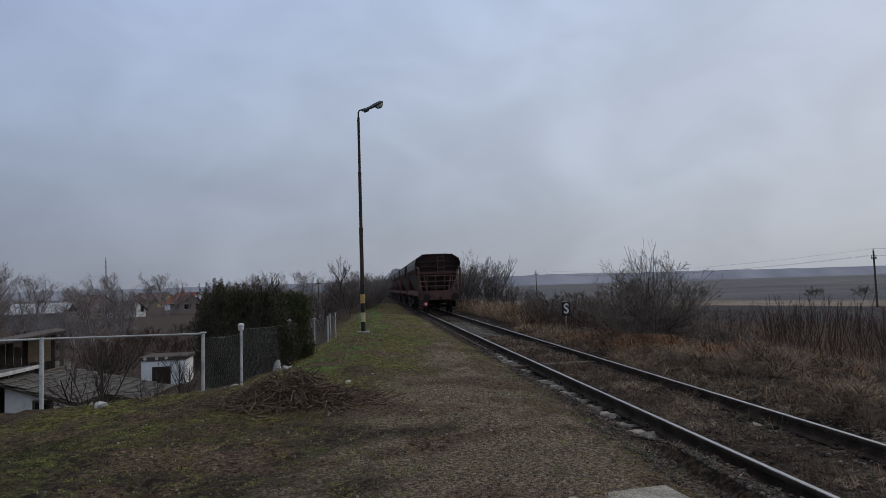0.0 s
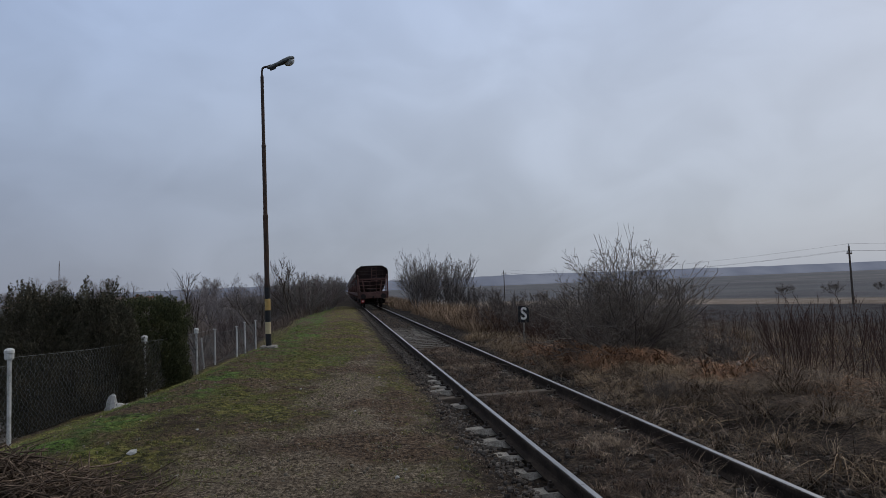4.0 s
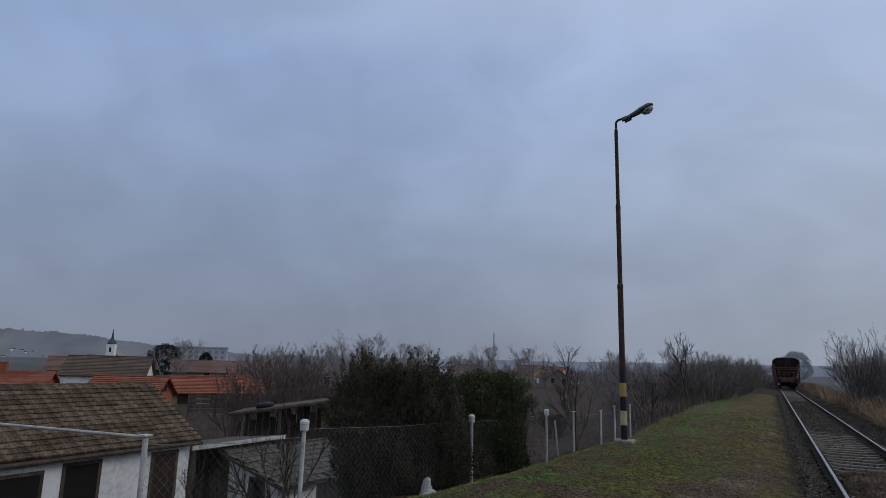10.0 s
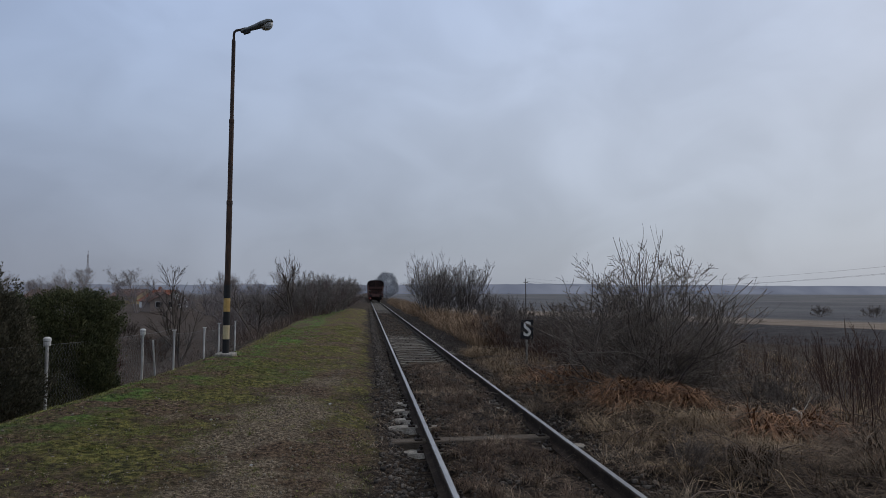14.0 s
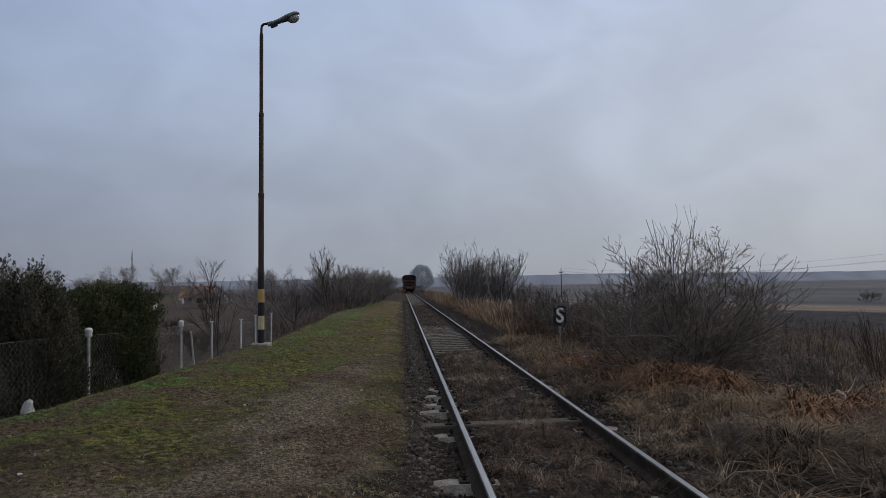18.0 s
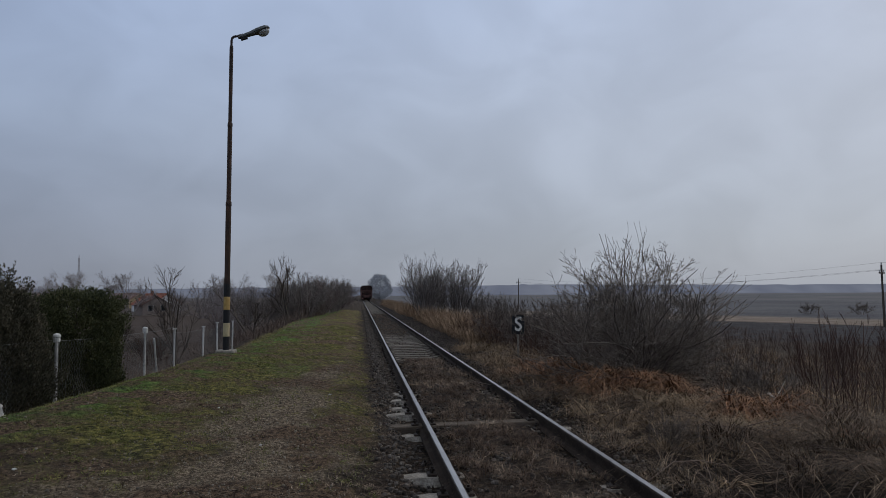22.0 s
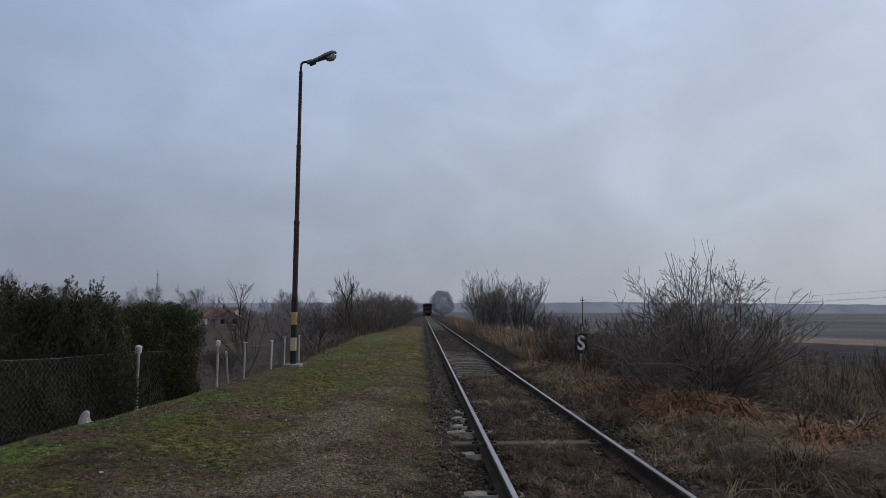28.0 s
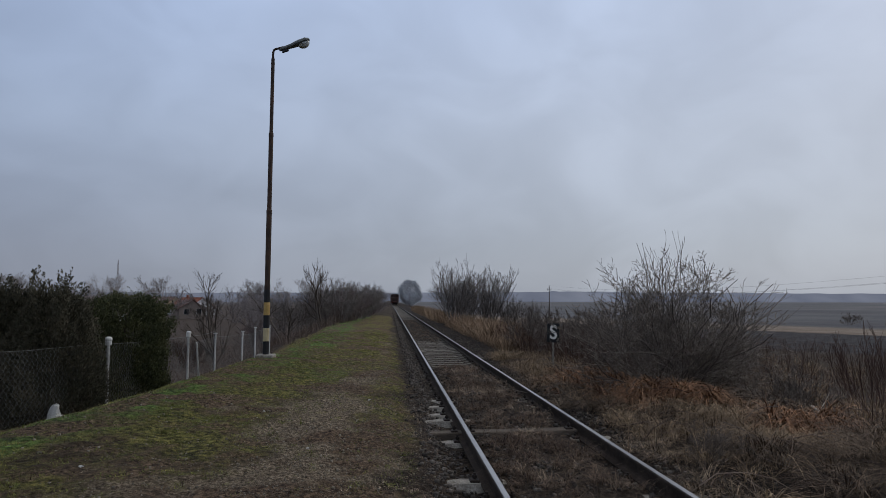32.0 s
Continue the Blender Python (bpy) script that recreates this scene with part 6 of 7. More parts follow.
def slates(parent, x0, z0, x1, z1, y0, y1, rows, width, seed, thick=0.02):
    """A single slope of thin slates in overlapping courses, high side at x0."""
    gen = np.random.default_rng(seed)
    L = math.hypot(x1 - x0, z1 - z0)
    tilt = math.degrees(math.atan2(z0 - z1, x1 - x0))
    cols = int((y1 - y0) / width)
    q = L / rows * 0.58
    bm = box(-q, -width * 0.49, 0, q, width * 0.49, thick, 0.004)
    me = bpy.data.meshes.new("slate")
    bm.to_mesh(me)
    bm.free()
    me.materials.append(M["slate"])
    for r in range(rows):
        f = (r + 0.5) / rows
        for c in range(cols):
            o = new("slate", me)
            o.parent = parent
            o.matrix_basis = pose(x0 + (x1 - x0) * f, y0 + (y1 - y0) * (c + 0.5 + 0.4 * (r % 2)) / cols, z0 + (z1 - z0) * f + 0.03 + gen.normal(0, 0.004), gen.normal(0, 1.0), tilt - 4 + gen.normal(0, 0.7), gen.normal(0, 1.2))
    part("roof_deck", extrude_profile([(x0, z0 - 0.06), (x1, z1 - 0.06), (x1, z1), (x0, z0)], y0, y1), M["old_wood"], parent)


def build_outbuildings():
    # white outbuilding with a slate roof that falls towards the railway
    t = thing("slate_shed", pose(0, 0, 0), "small white outbuilding with a sloping grey slate roof", "shed")
    part("wall", extrude_profile([(-14.4, -2.9), (-12.7, -2.9), (-12.7, -1.24), (-14.4, -0.71)], 19.0, 20.5), M["plaster_white"], t)
    o = part("window", box(-13.6, 18.985, -1.75, -13.2, 19.02, -1.2), M["dark_opening"], t)
    for q in ((-13.66, -1.81, -13.6, -1.14), (-13.2, -1.81, -13.14, -1.14), (-13.6, -1.2, -13.2, -1.14), (-13.6, -1.81, -13.2, -1.75)):
        part("frame", box(q[0], 18.96, q[1], q[2], 19.03, q[3]), M["old_wood"], o)
    slates(t, -14.9, -0.5, -12.4, -1.3, 18.8, 20.6, 9, 0.24, 3)
    # wide low roofs behind it
    t = thing("low_shed", pose(0, 0, 0), "low outbuilding under a wide grey slate roof", "shed")
    part("wall", extrude_profile([(-14.9, -2.9), (-11.7, -2.9), (-11.7, -1.72), (-14.9, -0.95)], 21.3, 23.8), M["plaster_grey"], t)
    slates(t, -15.1, -0.8, -11.4, -1.64, 21.0, 24.0, 12, 0.27, 4)
    part("ridge_board", rod((-15.1, 21.0, -0.75), (-15.1, 24.0, -0.75), 0.05, sides=6), M["old_wood"], t)
    t = thing("low_shed", pose(-19.6, 29.8, 0, 0, 0, 25), "low rendered outbuilding with a dark slate roof", "shed")
    part("wall", extrude_profile([(-1.6, -2.9), (1.6, -2.9), (1.6, -1.45), (-1.6, -0.85)], -1.6, 1.6), M["plaster_grey"], t)
    slates(t, -1.8, -0.75, 1.9, -1.45, -1.9, 1.9, 10, 0.3, 6)
    # dark open lean-to joined to the tiled shed
    t = thing("dark_lean_to", pose(0, 0, 0), "dark open lean-to with a pale edged roof", "lean-to")
    part("roof", extrude_profile([(-16.6, -0.62), (-14.5, -0.42), (-14.5, -0.36), (-16.6, -0.56)], 17.8, 21.2), M["slate"], t)
    part("edge_board", box(-14.5, 17.8, -0.45, -14.46, 21.2, -0.35), M["post_paint"], t, "pale edge board")
    part("back_wall", box(-16.6, 17.8, -2.9, -16.5, 21.1, -0.64), M["old_wood"], t)
    part("side_wall", box(-16.5, 21.0, -2.9, -15.3, 21.1, -0.62), M["old_wood"], t)
    for y in (17.95, 19.5, 21.1):
        part("post", box(-14.66, y - 0.05, -2.9, -14.56, y + 0.05, -0.42), M["old_wood"], t)
    # timber shelter
    t = thing("timber_shelter", pose(-18.4, 26.2, 0, 0, 0, 32), "open timber shelter with a flat dark roof", "shelter")
    r = part("roof", box(-2.3, -1.3, 0.05, 2.0, 1.3, 0.17, 0.02), M["old_wood"], t)
    r.matrix_basis = pose(0, 0, 0, 0, -8.5, 0)
    for x in (-2.1, -0.4, 1.8):
        for y in (-1.2, 1.2):
            part("post", box(x - 0.06, y - 0.06, -2.9, x + 0.06, y + 0.06, 0.08 + 0.149 * x), M["old_wood"], t)
    for k in range(14):
        part("board", box(-2.0 + k * 0.27, 1.2, -2.7, -2.0 + k * 0.27 + 0.25, 1.24, -0.35 + 0.04 * k - 0.25 * (k % 3 == 0)), M["old_wood"], t)
    part("panel", box(0.9, 1.1, -0.9, 1.7, 1.16, 0.1), M["plaster_yellow"], t, "faded yellowish panel")
    part("old_tyre", lathe([(0.2, -0.09), (0.33, -0.08), (0.36, 0.0), (0.33, 0.08), (0.2, 0.09)], 14), M["black_paint"], t, "black tyre on the roof").matrix_basis = pose(-1.1, -0.6, 0.11, 0, -8.5, 0)


def lattice_mast(x, y, base, top, half):
    t = thing("lattice_mast", pose(x, y, base), "thin steel lattice mast in the haze", "mast", "far masts")
    h, legs = top - base, ((-1, -1), (1, -1), (1, 1), (-1, 1))
    for a, b in legs:
        part("leg", rod((a * half, b * half, -1), (a * half * 0.25, b * half * 0.25, h), half * 0.14, half * 0.07, 5), M["haze_bark"], t)
    n = 10
    for k in range(n):
        u, v = half * (1 - 0.75 * k / n), half * (1 - 0.75 * (k + 1) / n)
        for (a, b), (c, d) in zip(legs, legs[1:] + legs[:1]):
            part("brace", rod((a * u, b * u, h * k / n), (c * v, d * v, h * (k + 1) / n), half * 0.05, sides=4), M["haze_bark"], t)
    part("antenna", rod((0, 0, h - 0.5), (0, 0, h * 1.06), half * 0.2, sides=6), M["haze_bark"], t)


def build_village():
    build_near_shed()
    build_outbuildings()
    # paling and plank fences between the gardens
    t = thing("plank_fence", pose(-36.0, 44.0, 0, 0, 0, 35), "weathered plank fence between gardens", "fence")
    for z in (-2.2, -1.85, -1.5, -1.15):
        part("plank", box(-6, -0.02, z, 6, 0.02, z + 0.28), M["old_wood"], t)
    for k in range(7):
        part("post", box(-6 + 2 * k - 0.06, -0.08, -3.0, -6 + 2 * k + 0.06, -0.02, -0.8), M["old_wood"], t)
    # houses of the village
    w = (("e", -2.5, -1.6, 1.0, 1.2), ("e", 1.5, -1.6, 1.0, 1.2), ("s", -1.2, -1.6, 1.0, 1.2), ("s", 1.4, -1.6, 1.0, 1.2))
    house("house", -68.5, 39.0, -40, 6, 13, -2.6, -0.85, 0.12, "plaster_orange", "tile_red", "house with a bright red tile roof and brick chimney", w, 0.4, 12, (0.4, 2.6, 0.9))
    house("barn", -49.9, 42.2, -58, 4.6, 5.4, -2.6, -1.15, 0.15, "plaster_orange", "tile_red", "orange barn with a red tile roof and dark gable", (("n", 0, -1.0, 1.3, 0.7, "door"),), 0.4, 10)
    house("barn", -75.5, 58.0, -47, 7, 9, -2.6, -0.35, 1.8, "plaster_white", "tile_brown", "large house with a steep brown roof and white gable", (), 0.4, 14)
    house("barn", -52.4, 54.4, -43, 6, 9.4, -2.6, -1.35, 0.0, "plaster_yellow", "tile_red", "long barn with a faded red tile roof", (("e", -3.0, -2.5, 1.6, 0.95, "door"), ("e", 0, -2.5, 1.6, 0.95, "door"), ("e", 3.0, -2.5, 1.6, 0.95, "door")), 0.4, 12)
    house("house", -72.0, 77.0, 48, 4.6, 8, -2.6, -0.75, 0.9, "plaster_yellow", "tile_red", "yellow-gabled house with a red roof", (("s", 0, -1.8, 0.9, 0.9),), 0.3, 12)
    house("house", -88.0, 88.0, -40, 7, 16, -2.6, -0.3, 1.5, "plaster_pink", "haze_tile", "low house with a red tile roof", w, 0.4, 12)
    house("house", -100.0, 72.0, -40, 7, 12, -2.6, -0.3, 1.6, "plaster_pink", "haze_tile", "low house with a brown tile roof", w, 0.4, 12)
    house("house", -64.0, 92.0, 20, 7, 12, -2.6, -0.9, 0.5, "plaster_pink", "haze_tile", "low house with a red tile roof", w, 0.4, 12)
    house("house", -62.5, 136.0, 70, 7, 8, -2.9, -0.2, 2.1, "plaster_pink", "haze_tile", "small pink house with a red tile roof", w, 0.4, 12)
    house("house", -55.5, 137.0, 70, 5, 6, -2.9, -1.0, 0.6, "plaster_white", "haze_tile", "small whitewashed house with a brown roof", w, 0.4, 10)
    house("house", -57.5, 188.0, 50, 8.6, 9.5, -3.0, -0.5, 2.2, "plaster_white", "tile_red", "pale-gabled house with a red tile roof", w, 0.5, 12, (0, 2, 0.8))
    house("house", -46.7, 150.0, 32, 5.6, 7, -2.6, -0.2, 1.5, "plaster_pink", "haze_tile", "pale-gabled house with a red roof dulled for haze", w, 0.4, 12)
    house("house", -85.8, 245.0, 60, 9, 14, -2.6, 0.3, 2.7, "plaster_yellow", "haze_tile", "buff house with a red roof", w, 0.4, 12)
    t = thing("hut", pose(-14.2, 31.6, 0, 0, 0, 4), "small whitewashed hut with a brown plank door", "hut")
    part("wall", box(-1.0, 0.0, -3.0, 1.0, 1.8, -1.42, 0.02), M["plaster_white"], t)
    part("roof", box(-1.08, -0.08, -1.42, 1.08, 1.9, -1.24, 0.02), M["old_wood"], t)
    d = part("door", box(-0.5, -0.03, -2.6, 0.33, 0.02, -1.72), M["door_brown"], t)
    for k in range(4):
        part("plank", box(-0.49 + k * 0.205, -0.05, -2.58, -0.30 + k * 0.205, -0.03, -1.74), M["door_brown"], d)
    for x in (-0.8, -0.28, 0.15):
        part("disc", rod((x, -0.10, -1.32), (x, -0.07, -1.32), 0.075, sides=14), M["cap_white"], t, "white disc on the edge of the roof")
    t = thing("metal_shed", pose(-50.8, 95.0, 0, 0, 0, 8), "long low shed with a pale metal roof", "shed")
    part("wall", box(-3.6, -2.6, -3, 3.6, 2.6, -0.35), M["plaster_grey"], t)
    part("roof", extrude_profile([(-2.9, -0.4), (0, 1.0), (2.9, -0.4), (2.9, -0.28), (0, 1.12), (-2.9, -0.28)], -3.8, 3.8), M["metal_sheet"], t).matrix_basis = pose(0, 0, 0, 0, 0, 90)
    lattice_mast(-125, 300, -3, 18.6, 0.55)
    lattice_mast(-1330, 640, 40, 78, 2.2)
    # church with a green spire, far off
    t = thing("church", pose(-465, 330, -4, 0, 0, 40), "distant white church with a dark pointed spire", "church")
    part("nave", extrude_profile([(-6, -5), (6, -5), (6, 6), (0, 11), (-6, 6)], 0, 24), M["plaster_grey"], t)
    tw = part("tower", box(-3.0, -6.0, -5, 3.0, 0.0, 15.5, 0.1), M["plaster_white"], t, "white bell tower")
    part("belfry_window", box(-0.8, -6.06, 9.5, 0.8, -5.9, 13), M["dark_opening"], tw)
    part("spire", lathe([(3.4, 15.5), (3.5, 16.2), (2.6, 18.0), (1.2, 19.6), (0.9, 21.5), (0.25, 26.5), (0.06, 28)], 10), M["copper_far"], t, "dark metal spire").matrix_basis = pose(0, -3, 0)
    # apartment block far off
    t = thing("apartment_block", pose(-289, 262, 0, 0, 0, 42), "distant apartment block coloured grey for haze", "apartment building")
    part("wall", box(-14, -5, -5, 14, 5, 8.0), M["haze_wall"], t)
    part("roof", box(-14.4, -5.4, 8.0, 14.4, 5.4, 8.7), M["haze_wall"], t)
    for i in range(8):
        for j in range(3):
            part("window", box(-12.6 + i * 3.4, -5.06, -0.8 + j * 2.9, -11.2 + i * 3.4, -4.95, 0.7 + j * 2.9), M["haze_bark"], t)


build_village()


# ---- far trees, poles and hills ----
def build_far_trees():
    label = "bare grey garden tree in the village"
    a = bare_tree("bare_tree", -38, 60, 7.8, 71, 5, label, "tree", "haze_bark", 0.10, 0.6, (9, 9, 6), 1.15, 0.35, 0.008, 0.25, 0.46, "village trees")
    b = bare_tree("bare_tree", -52, 60, 6.4, 72, 12, label, "tree", "haze_bark", 0.08, 0.75, (12, 10), 1.1, 0.3, 0.008, 0.2, 0.42, "village trees", foot=4)
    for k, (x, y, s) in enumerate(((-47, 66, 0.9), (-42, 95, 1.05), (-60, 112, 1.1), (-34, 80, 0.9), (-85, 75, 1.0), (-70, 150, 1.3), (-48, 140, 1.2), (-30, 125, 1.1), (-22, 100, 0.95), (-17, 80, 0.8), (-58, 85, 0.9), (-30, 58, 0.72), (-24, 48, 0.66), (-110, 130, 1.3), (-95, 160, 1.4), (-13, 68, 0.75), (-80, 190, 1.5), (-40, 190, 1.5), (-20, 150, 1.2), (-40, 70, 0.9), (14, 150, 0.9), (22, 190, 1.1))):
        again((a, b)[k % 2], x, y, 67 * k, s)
    gen = np.random.default_rng(19)
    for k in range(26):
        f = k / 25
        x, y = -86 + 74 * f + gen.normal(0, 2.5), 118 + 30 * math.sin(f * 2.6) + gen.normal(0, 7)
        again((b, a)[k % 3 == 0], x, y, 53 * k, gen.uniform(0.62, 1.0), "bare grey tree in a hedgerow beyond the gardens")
    label = "tangled leafless shrub in the gardens"
    a = bare_tree("garden_shrub", -18, 34, 1.7, 75, 14, label, "shrub", "bark", 0.03, 0.85, (10, 8), 1.1, 0.35, 0.006, 0.25, 0.45, "garden shrubs", foot=8)
    b = bare_tree("garden_shrub", -24, 38, 1.9, 76, 12, label, "shrub", "twig_red", 0.03, 0.7, (10, 8), 1.0, 0.3, 0.006, 0.3, 0.45, "garden shrubs", foot=8)
    gen = np.random.default_rng(17)
    for k in range(34):
        y = 30 + 45 * gen.uniform(0, 1)
        x = -10 - (y - 20) * gen.uniform(0.15, 1.0)
        size = gen.uniform(0.6, 1.25)
        if y > 37 or x < -21:
            again((a, b)[k % 2], x, y, 51 * k, size)


build_far_trees()
conifer("spruce", -161, 150, -2.6, 4.0, 2.6, 2.6, "needles_far", "dark pointed spruce in the village", 91, 8000, size=0.35, round_top=0.1)
conifer("pine", -146, 123, -2.6, 5.6, 4.0, 4.0, "needles_far", "dark broad pine in the village", 92, 12000, size=0.38, round_top=0.6)


def round_tree(name, x, y, base, top, rx, mat, label, seed, n=5000, size=0.5):
    gen = np.random.default_rng(seed)
    t = thing(name, pose(x, y, base), label, "tree")
    part("trunk", rod((0, 0, -0.5), (0, 0, (top - base) * 0.5), 0.3, 0.15, 7), M["haze_bark"], t)
    d = gen.normal(0, 1, (n, 3))
    d /= np.linalg.norm(d, axis=1)[:, None]
    lump = 1 + 0.12 * np.sin(5 * d[:, 0] + seed) * np.sin(4 * d[:, 2]) + 0.1 * np.sin(9 * d[:, 1] + 6 * d[:, 2])
    r = gen.uniform(0.55, 1.0, n) ** 0.5 * lump
    h = (top - base) * 0.5
    p = d * r[:, None] * np.array([rx, rx, h]) + np.array([0, 0, h * 1.05])
    part("crown", mesh_from("crown", *leaf_cards(p, d, size), M[mat]), None, t)


round_tree("round_tree", 6.0, 245, -0.6, 9.2, 4.4, "haze_wood", "round tree coloured pale for haze far down the line", 95, 9000, 0.36)


def ridge(name, pts, base, depth, mat, label):
    """A long far hill with an uneven crest."""
    V, F = [], []
    gen = np.random.default_rng(len(pts) * 7)
    a = np.array(pts, float)
    n = 240
    s = np.linspace(0, 1, n)
    t = np.linspace(0, 1, len(a))
    x, y, z = (np.interp(s, t, a[:, i]) for i in range(3))
    z = z + np.abs(gen.normal(0, 1, n)) * 0.035 * (z - base) + 0.02 * (z - base) * np.sin(s * 60)
    c = np.array([x.mean(), y.mean()])
    for i in range(n):
        out = np.array([x[i], y[i]]) / np.hypot(x[i], y[i])
        V += [(x[i] - out[0] * depth, y[i] - out[1] * depth, base), (x[i] - out[0] * depth * 0.35, y[i] - out[1] * depth * 0.35, base + (z[i] - base) * 0.62), (x[i], y[i], z[i]), (x[i] + out[0] * depth, y[i] + out[1] * depth, base)]
    for i in range(n - 1):
        for k in range(3):
            F.append((4 * i + k, 4 * i + 4 + k, 4 * i + 5 + k, 4 * i + 1 + k))
    tagged(new(name, mesh_from(name, V, F, M[mat], True)), label, "hills", kind="structure")


ridge("far_ridge", [(-1500, 1500, 20), (-600, 1500, 18), (0, 1500, 19), (400, 1500, 23), (1020, 1500, 20), (2200, 1300, 20), (2600, 300, 22), (2600, -800, 22)], -6, 60, "haze_ridge", "long low blue-grey ridge in the haze")
ridge("village_hill", [(-1900, 0, 40), (-1500, 450, 54), (-1304, 700, 48), (-1100, 700, 40), (-1000, 760, 26), (-760, 800, 10), (-500, 900, 4)], -6, 120, "haze_hill", "hazy wooded hill behind the village")


def far_houses():
    gen = np.random.default_rng(23)
    for k in range(46):
        a, f = gen.uniform(0.0, 1.0), gen.uniform(0.05, 0.55)
        cx, cy, cz = (float(np.interp(a, (0, 0.55, 1), v)) for v in ((-1420, -1304, -1060), (560, 700, 715), (50, 47, 34)))
        out = np.array([cx, cy]) / math.hypot(cx, cy)
        cx, cy = cx - out[0] * (120 - 78 * f), cy - out[1] * (120 - 78 * f)
        t = thing("far_house", pose(cx, cy, -6 + 0.62 * (cz + 6) * f, 0, 0, gen.uniform(30, 90)), "tiny pale house on the hazy hillside", "house", "houses on the hill")
        part("wall", box(-3.6, -2.6, -4, 3.6, 2.6, 2.4), M["plaster_white"], t)
        part("roof", extrude_profile([(-2.9, 2.35), (2.9, 2.35), (0, 4.0)], -3.9, 3.9), M["slate"], t).matrix_basis = pose(0, 0, 0, 0, 0, 90)


far_houses()


def utility_pole(x, y, base, top, turn=0.0):
    p = thing("utility_pole", pose(x, y, base, 0, 0, turn), "wooden utility pole with crossarm and insulators", "utility pole", "poles across the field")
    h = top - base
    part("pole", rod((0, 0, -0.3), (0, 0, h), 0.1, 0.075, 8), M["bark"], p)
    part("crossarm", box(-0.55, -0.05, h - 0.75, 0.55, 0.05, h - 0.63), M["bark"], p)
    for x in (-0.5, 0.5):
        part("insulator", rod((x, 0, h - 0.63), (x, 0, h - 0.42), 0.045, sides=8), M["post_paint"], p)
    part("insulator", rod((0, 0, h), (0, 0, h + 0.2), 0.045, sides=8), M["post_paint"], p)


def wires(points, name="overhead_wire"):
    for a, b in zip(points, points[1:]):
        s = np.linspace(0, 1, 15)[:, None]
        p = np.array(a)[None] * (1 - s) + np.array(b)[None] * s
        p[:, 2] -= 1.2 * 4 * (s * (1 - s))[:, 0]
        v, f = tubes([p], [[0.007] * 15], 3)
        tagged(new(name, mesh_from(name, v, f, M["underframe"])), "thin overhead wire between poles", "wire", "wires across the field")


utility_pole(42.6, 53.6, -1.6, 3.78, 30)
utility_pole(30.0, 128.0, -1.6, 4.4, 30)
utility_pole(58.0, -6.0, -1.6, 4.0, 30)
for dx, dz in ((-0.45, -0.42), (0.45, -0.42), (0, 0.2)):
    wires([(58 + dx, -6, 4.0 + dz), (42.6 + dx, 53.6, 3.78 + dz), (30 + dx, 128, 4.4 + dz)])
utility_pole(-13.5, 110.0, -2.6, 3.6, 0)


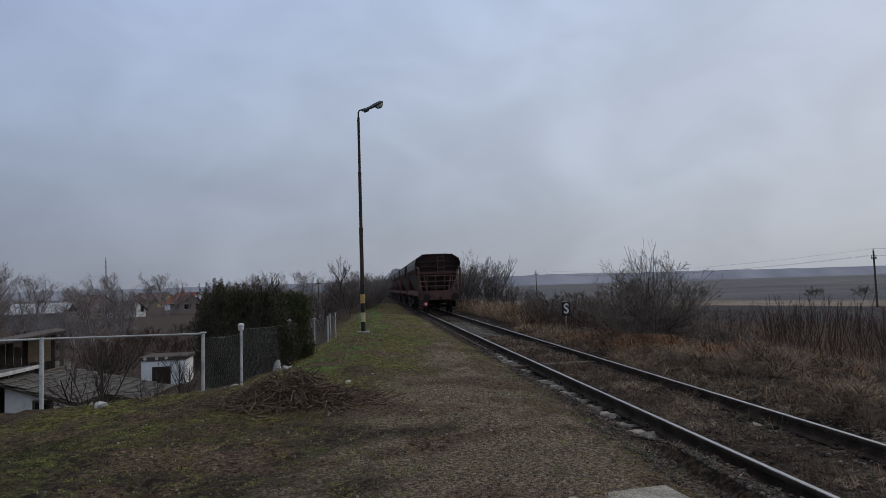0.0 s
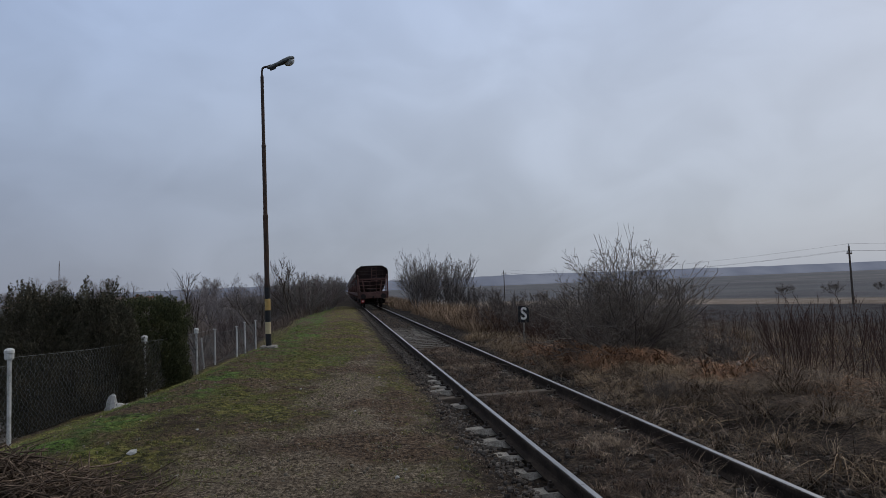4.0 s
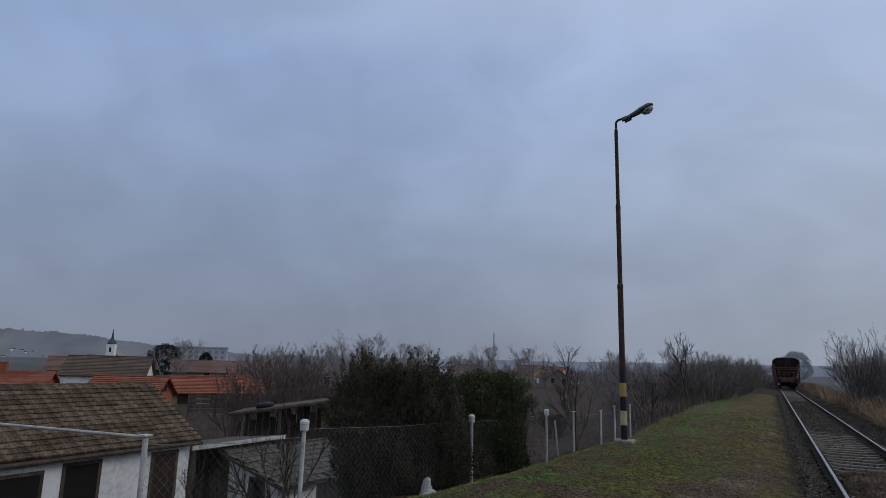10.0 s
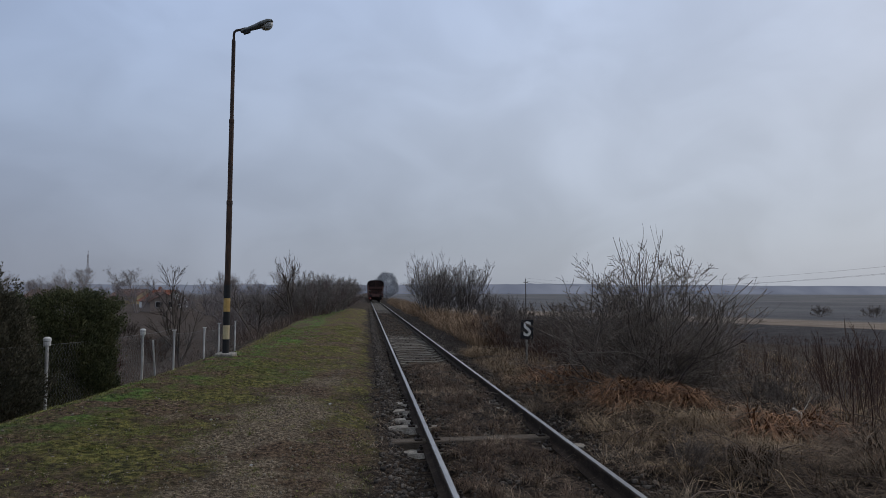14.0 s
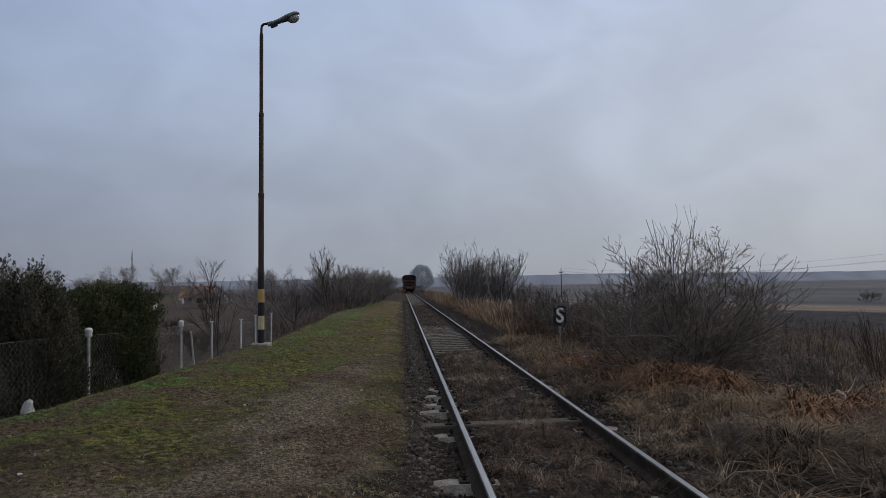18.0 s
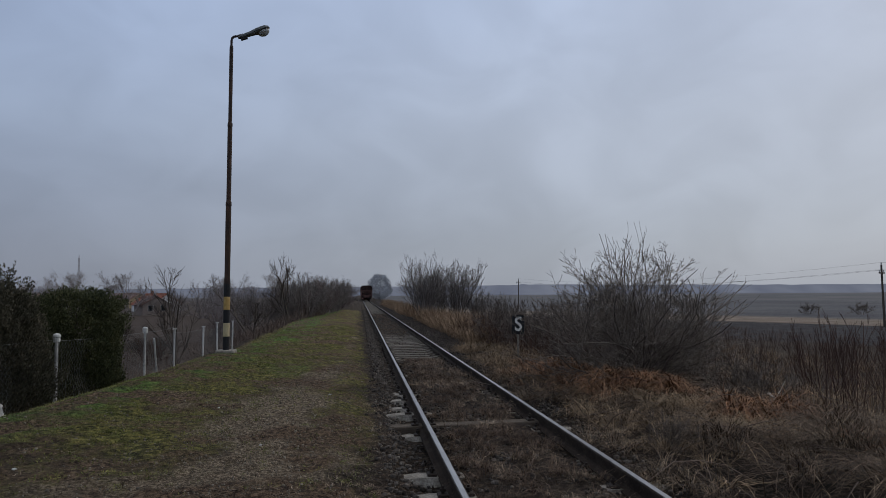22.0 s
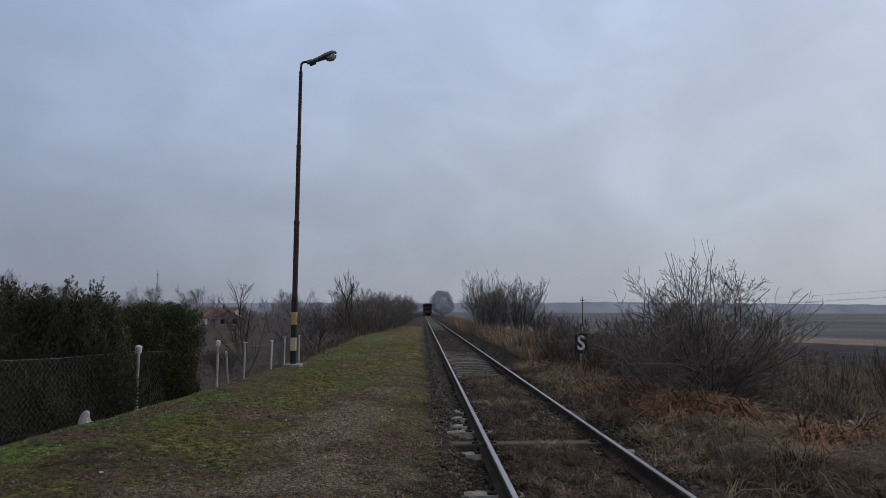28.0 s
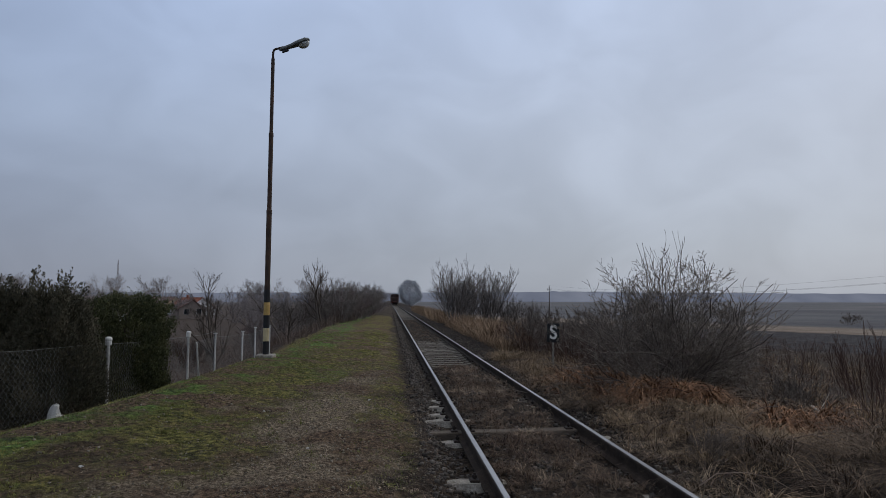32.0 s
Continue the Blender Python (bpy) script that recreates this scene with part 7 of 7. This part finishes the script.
# ---- loose things ----
def build_loose():
    # heap of cut brushwood
    gen = np.random.default_rng(5)
    paths, rad = [], []
    for k in range(900):
        cx, cy = gen.normal(-5.25, 0.5), gen.normal(9.15, 0.28)
        a, ln = gen.uniform(0, 2 * math.pi), gen.uniform(0.12, 0.6)
        hz = 0.36 * math.exp(-((cx + 5.3) / 0.6) ** 2 - ((cy - 9.15) / 0.5) ** 2) * gen.uniform(0.1, 1.2)
        b = zg(cx, cy) + 0.02 + hz
        d = np.array([math.cos(a), math.sin(a), gen.normal(0, 0.12)])
        p0 = np.array([cx, cy, b])
        pts = [p0 + d * ln * f + np.array([0, 0, 0.07 * math.sin(f * 3)]) + gen.normal(0, 0.035, 3) for f in (-0.5, -0.2, 0.15, 0.5)]
        for q in pts:
            q[2] = max(q[2], zg(q[0], q[1]) + 0.012)
        paths.append(pts)
        rad.append(np.linspace(1, 0.4, 4) * gen.uniform(0.004, 0.012))
    v, f = tubes(paths, rad, 4)
    tagged(new("brushwood_heap", mesh_from("brushwood_heap", v, f, M["brush"])), "heap of cut brown brushwood on the turf", "brushwood", kind="stuff")
    # concrete slab beside the track
    s = part("concrete_slab", box(-0.42, -0.35, -0.12, 0.42, 0.35, 0.02, 0.015), M["concrete"])
    s.matrix_basis = pose(-2.3, 4.55, zg(-2.3, 4.55) + 0.0, 0, 0, 8)
    tagged(s, "flat grey concrete slab sunk in gravel", "slab")
    # pale pebbles and lumps of rubble
    bm = bmesh.new()
    bmesh.ops.create_icosphere(bm, subdivisions=1, radius=1.0)
    for v in bm.verts:
        v.co *= 1 + 0.25 * math.sin(v.co.x * 5 + v.co.y * 7)
        v.co.z *= 0.6
    me = bpy.data.meshes.new("stone")
    bm.to_mesh(me)
    bm.free()
    me.materials.append(M["rubble"])
    for x, y, s in ((-6.62, 11.1, 0.09), (-6.7, 12.05, 0.12), (-6.1, 14.6, 0.1), (-6.2, 14.9, 0.13), (-6.05, 14.75, 0.08), (-6.3, 15.0, 0.09), (-2.92, 7.02, 0.025), (-3.6, 8.2, 0.02), (-2.2, 9.4, 0.022), (-4.2, 11.2, 0.022), (-4.6, 10.35, 0.05), (-2.5, 12.2, 0.02), (-2.0, 15.6, 0.025), (-3.3, 14.1, 0.02), (-7.9, 9.3, 0.1)):
        o = new("stone", me)
        o.matrix_basis = pose(x, y, zg(x, y) + s * 0.25, rng.uniform(-20, 20), rng.uniform(-20, 20), rng.uniform(0, 360)) @ Matrix.Diagonal((s, s * rng.uniform(0.6, 1), s, 1))
        tagged(o, "pale lump of stone on the ground", "stone", "loose stones")
    # whitewashed stump seen under the hedge
    g3 = np.random.default_rng(31)
    rows = []
    for i, (zz, r) in enumerate(((-0.3, 0.12), (0.0, 0.12), (0.08, 0.1), (0.17, 0.1), (0.22, 0.085), (0.3, 0.08), (0.34, 0.06), (0.37, 0.012))):
        rows.append([(r * (1 + g3.normal(0, 0.14)) * math.cos(k * 0.7854) + 0.006 * i, 0.8 * r * (1 + g3.normal(0, 0.14)) * math.sin(k * 0.7854), zz + g3.normal(0, 0.012)) for k in range(8)])
    V = [p for r in rows for p in r]
    F = [(8 * i + k, 8 * i + (k + 1) % 8, 8 * i + 8 + (k + 1) % 8, 8 * i + 8 + k) for i in range(7) for k in range(8)] + [tuple(range(56, 64))]
    st = new("stump", mesh_from("stump", V, F, M["rubble"]))
    st.matrix_basis = pose(-6.42, 15.12, zg(-6.42, 15.12)) @ Matrix.Diagonal((0.85, 0.7, 0.7, 1))
    tagged(st, "broken whitewashed stump under the hedge", "stump")
    # a bleached branch lying across the verge
    p0, p1 = np.array([4.45, 14.5, 0.06]), np.array([3.83, 13.12, zg(3.83, 13.12) + 0.03])
    f = np.linspace(0, 1, 7)[:, None]
    pts = p0 * (1 - f) + p1 * f + np.random.default_rng(14).normal(0, 0.02, (7, 3)) + np.array([0, 0, 0.1]) * f * (1 - f)
    br = thing("fallen_branch", pose(0, 0, 0), "bleached bare branch lying over dead grass", "branch")
    part("limb", mesh_from("limb", *tubes([pts], [np.linspace(0.022, 0.009, 7)], 6), M["bark_bleached"], True), None, br)
    for k, d in ((2, (0.22, 0.1, 0.16)), (4, (-0.2, 0.12, 0.1))):
        q = np.stack([pts[k], pts[k] + np.array(d) * 0.6, pts[k] + np.array(d) * 1.15 + np.array([0, 0, 0.05])])
        part("twig", mesh_from("twig", *tubes([q], [[0.009, 0.007, 0.003]], 5), M["bark_bleached"], True), None, br)
    # ballast
    g2 = np.random.default_rng(9)
    cube = np.array([(-1, -1, -1), (1, -1, -1), (1, 1, -1), (-1, 1, -1), (-1, -1, 1), (1, -1, 1), (1, 1, 1), (-1, 1, 1)], float)
    fc = np.array([(0, 3, 2, 1), (4, 5, 6, 7), (0, 1, 5, 4), (1, 2, 6, 5), (2, 3, 7, 6), (3, 0, 4, 7)])

    def chips(xs, ys, lo, hi, sink=0.3):
        n = len(xs)
        s = g2.uniform(lo, hi, n)
        q = cube[None] * g2.uniform(0.45, 1.0, (n, 8, 3)) * s[:, None, None]
        a = g2.uniform(0, 6.28, n)
        c, d = np.cos(a)[:, None], np.sin(a)[:, None]
        x, y = q[..., 0] * c - q[..., 1] * d, q[..., 0] * d + q[..., 1] * c
        zb = ground_z(xs, ys) + s * sink
        V = np.stack([x + xs[:, None], y + ys[:, None], q[..., 2] + zb[:, None]], -1).reshape(-1, 3)
        return V, [(fc[None] + (np.arange(n) * 8)[:, None, None]).reshape(-1, 4)]

    n = 14000
    side = g2.uniform(0, 1, n)
    xs = np.where(side < 0.4, g2.normal(-1.1, 0.13, n), np.where(side < 0.7, g2.uniform(-0.65, 0.65, n), g2.normal(1.2, 0.2, n)))
    ys = 2.5 + 70 * g2.uniform(0, 1, n) ** 1.4
    k = (ys > 7) | (xs > -0.9)
    xs, ys = xs[k], ys[k]
    xq, yq = g2.uniform(-1.7, -0.9, 2600), g2.uniform(1.8, 7.6, 2600)
    stuff("ballast", [chips(xs, ys, 0.010, 0.028), chips(xq, yq, 0.004, 0.02)], M["ballast"], "dark crushed stone ballast along the rails", "ballast")
    n = 20000
    ys = 1.8 + 20 * g2.uniform(0, 1, n) ** 1.6
    xs = g2.normal(np.interp(ys, (0, 4, 8, 12, 16, 22), (-3.2, -3.1, -2.8, -2.5, -2.3, -1.9)), np.interp(ys, (0, 6, 12, 18, 22), (1.7, 1.4, 0.9, 0.6, 0.5)))
    k = xs < -1.3
    xp, yp = g2.uniform(-7, -1.2, 1500), 1.8 + 14 * g2.uniform(0, 1, 1500) ** 1.4
    stuff("gravel", [chips(xs[k], ys[k], 0.002, 0.008, 0.2), chips(xp, yp, 0.006, 0.015, 0.15)], M["gravel_chip"], "fine pale gravel trodden into the ground", "gravel")


build_loose()


# ---- what moves ----
def motions():
    T, D = [t for t, _ in TRAIN], [d for _, d in TRAIN]
    for k, (w, axles) in enumerate(WAGON_OBJECTS):
        walk(w, [(t, pose(0, d + k * WAGON_LENGTH, 0)) for t, d in TRAIN])
        if axles:
            n = 320
            for ax, ya in axles:
                rows = []
                for i in range(n + 1):
                    t = 32.0 * i / n
                    rows.append((t, pose(0, ya, 0.46) @ Matrix.Rotation(-(float(np.interp(t, T, D)) - D[0]) / 0.46, 4, "X")))
                walk(ax, rows)


motions()
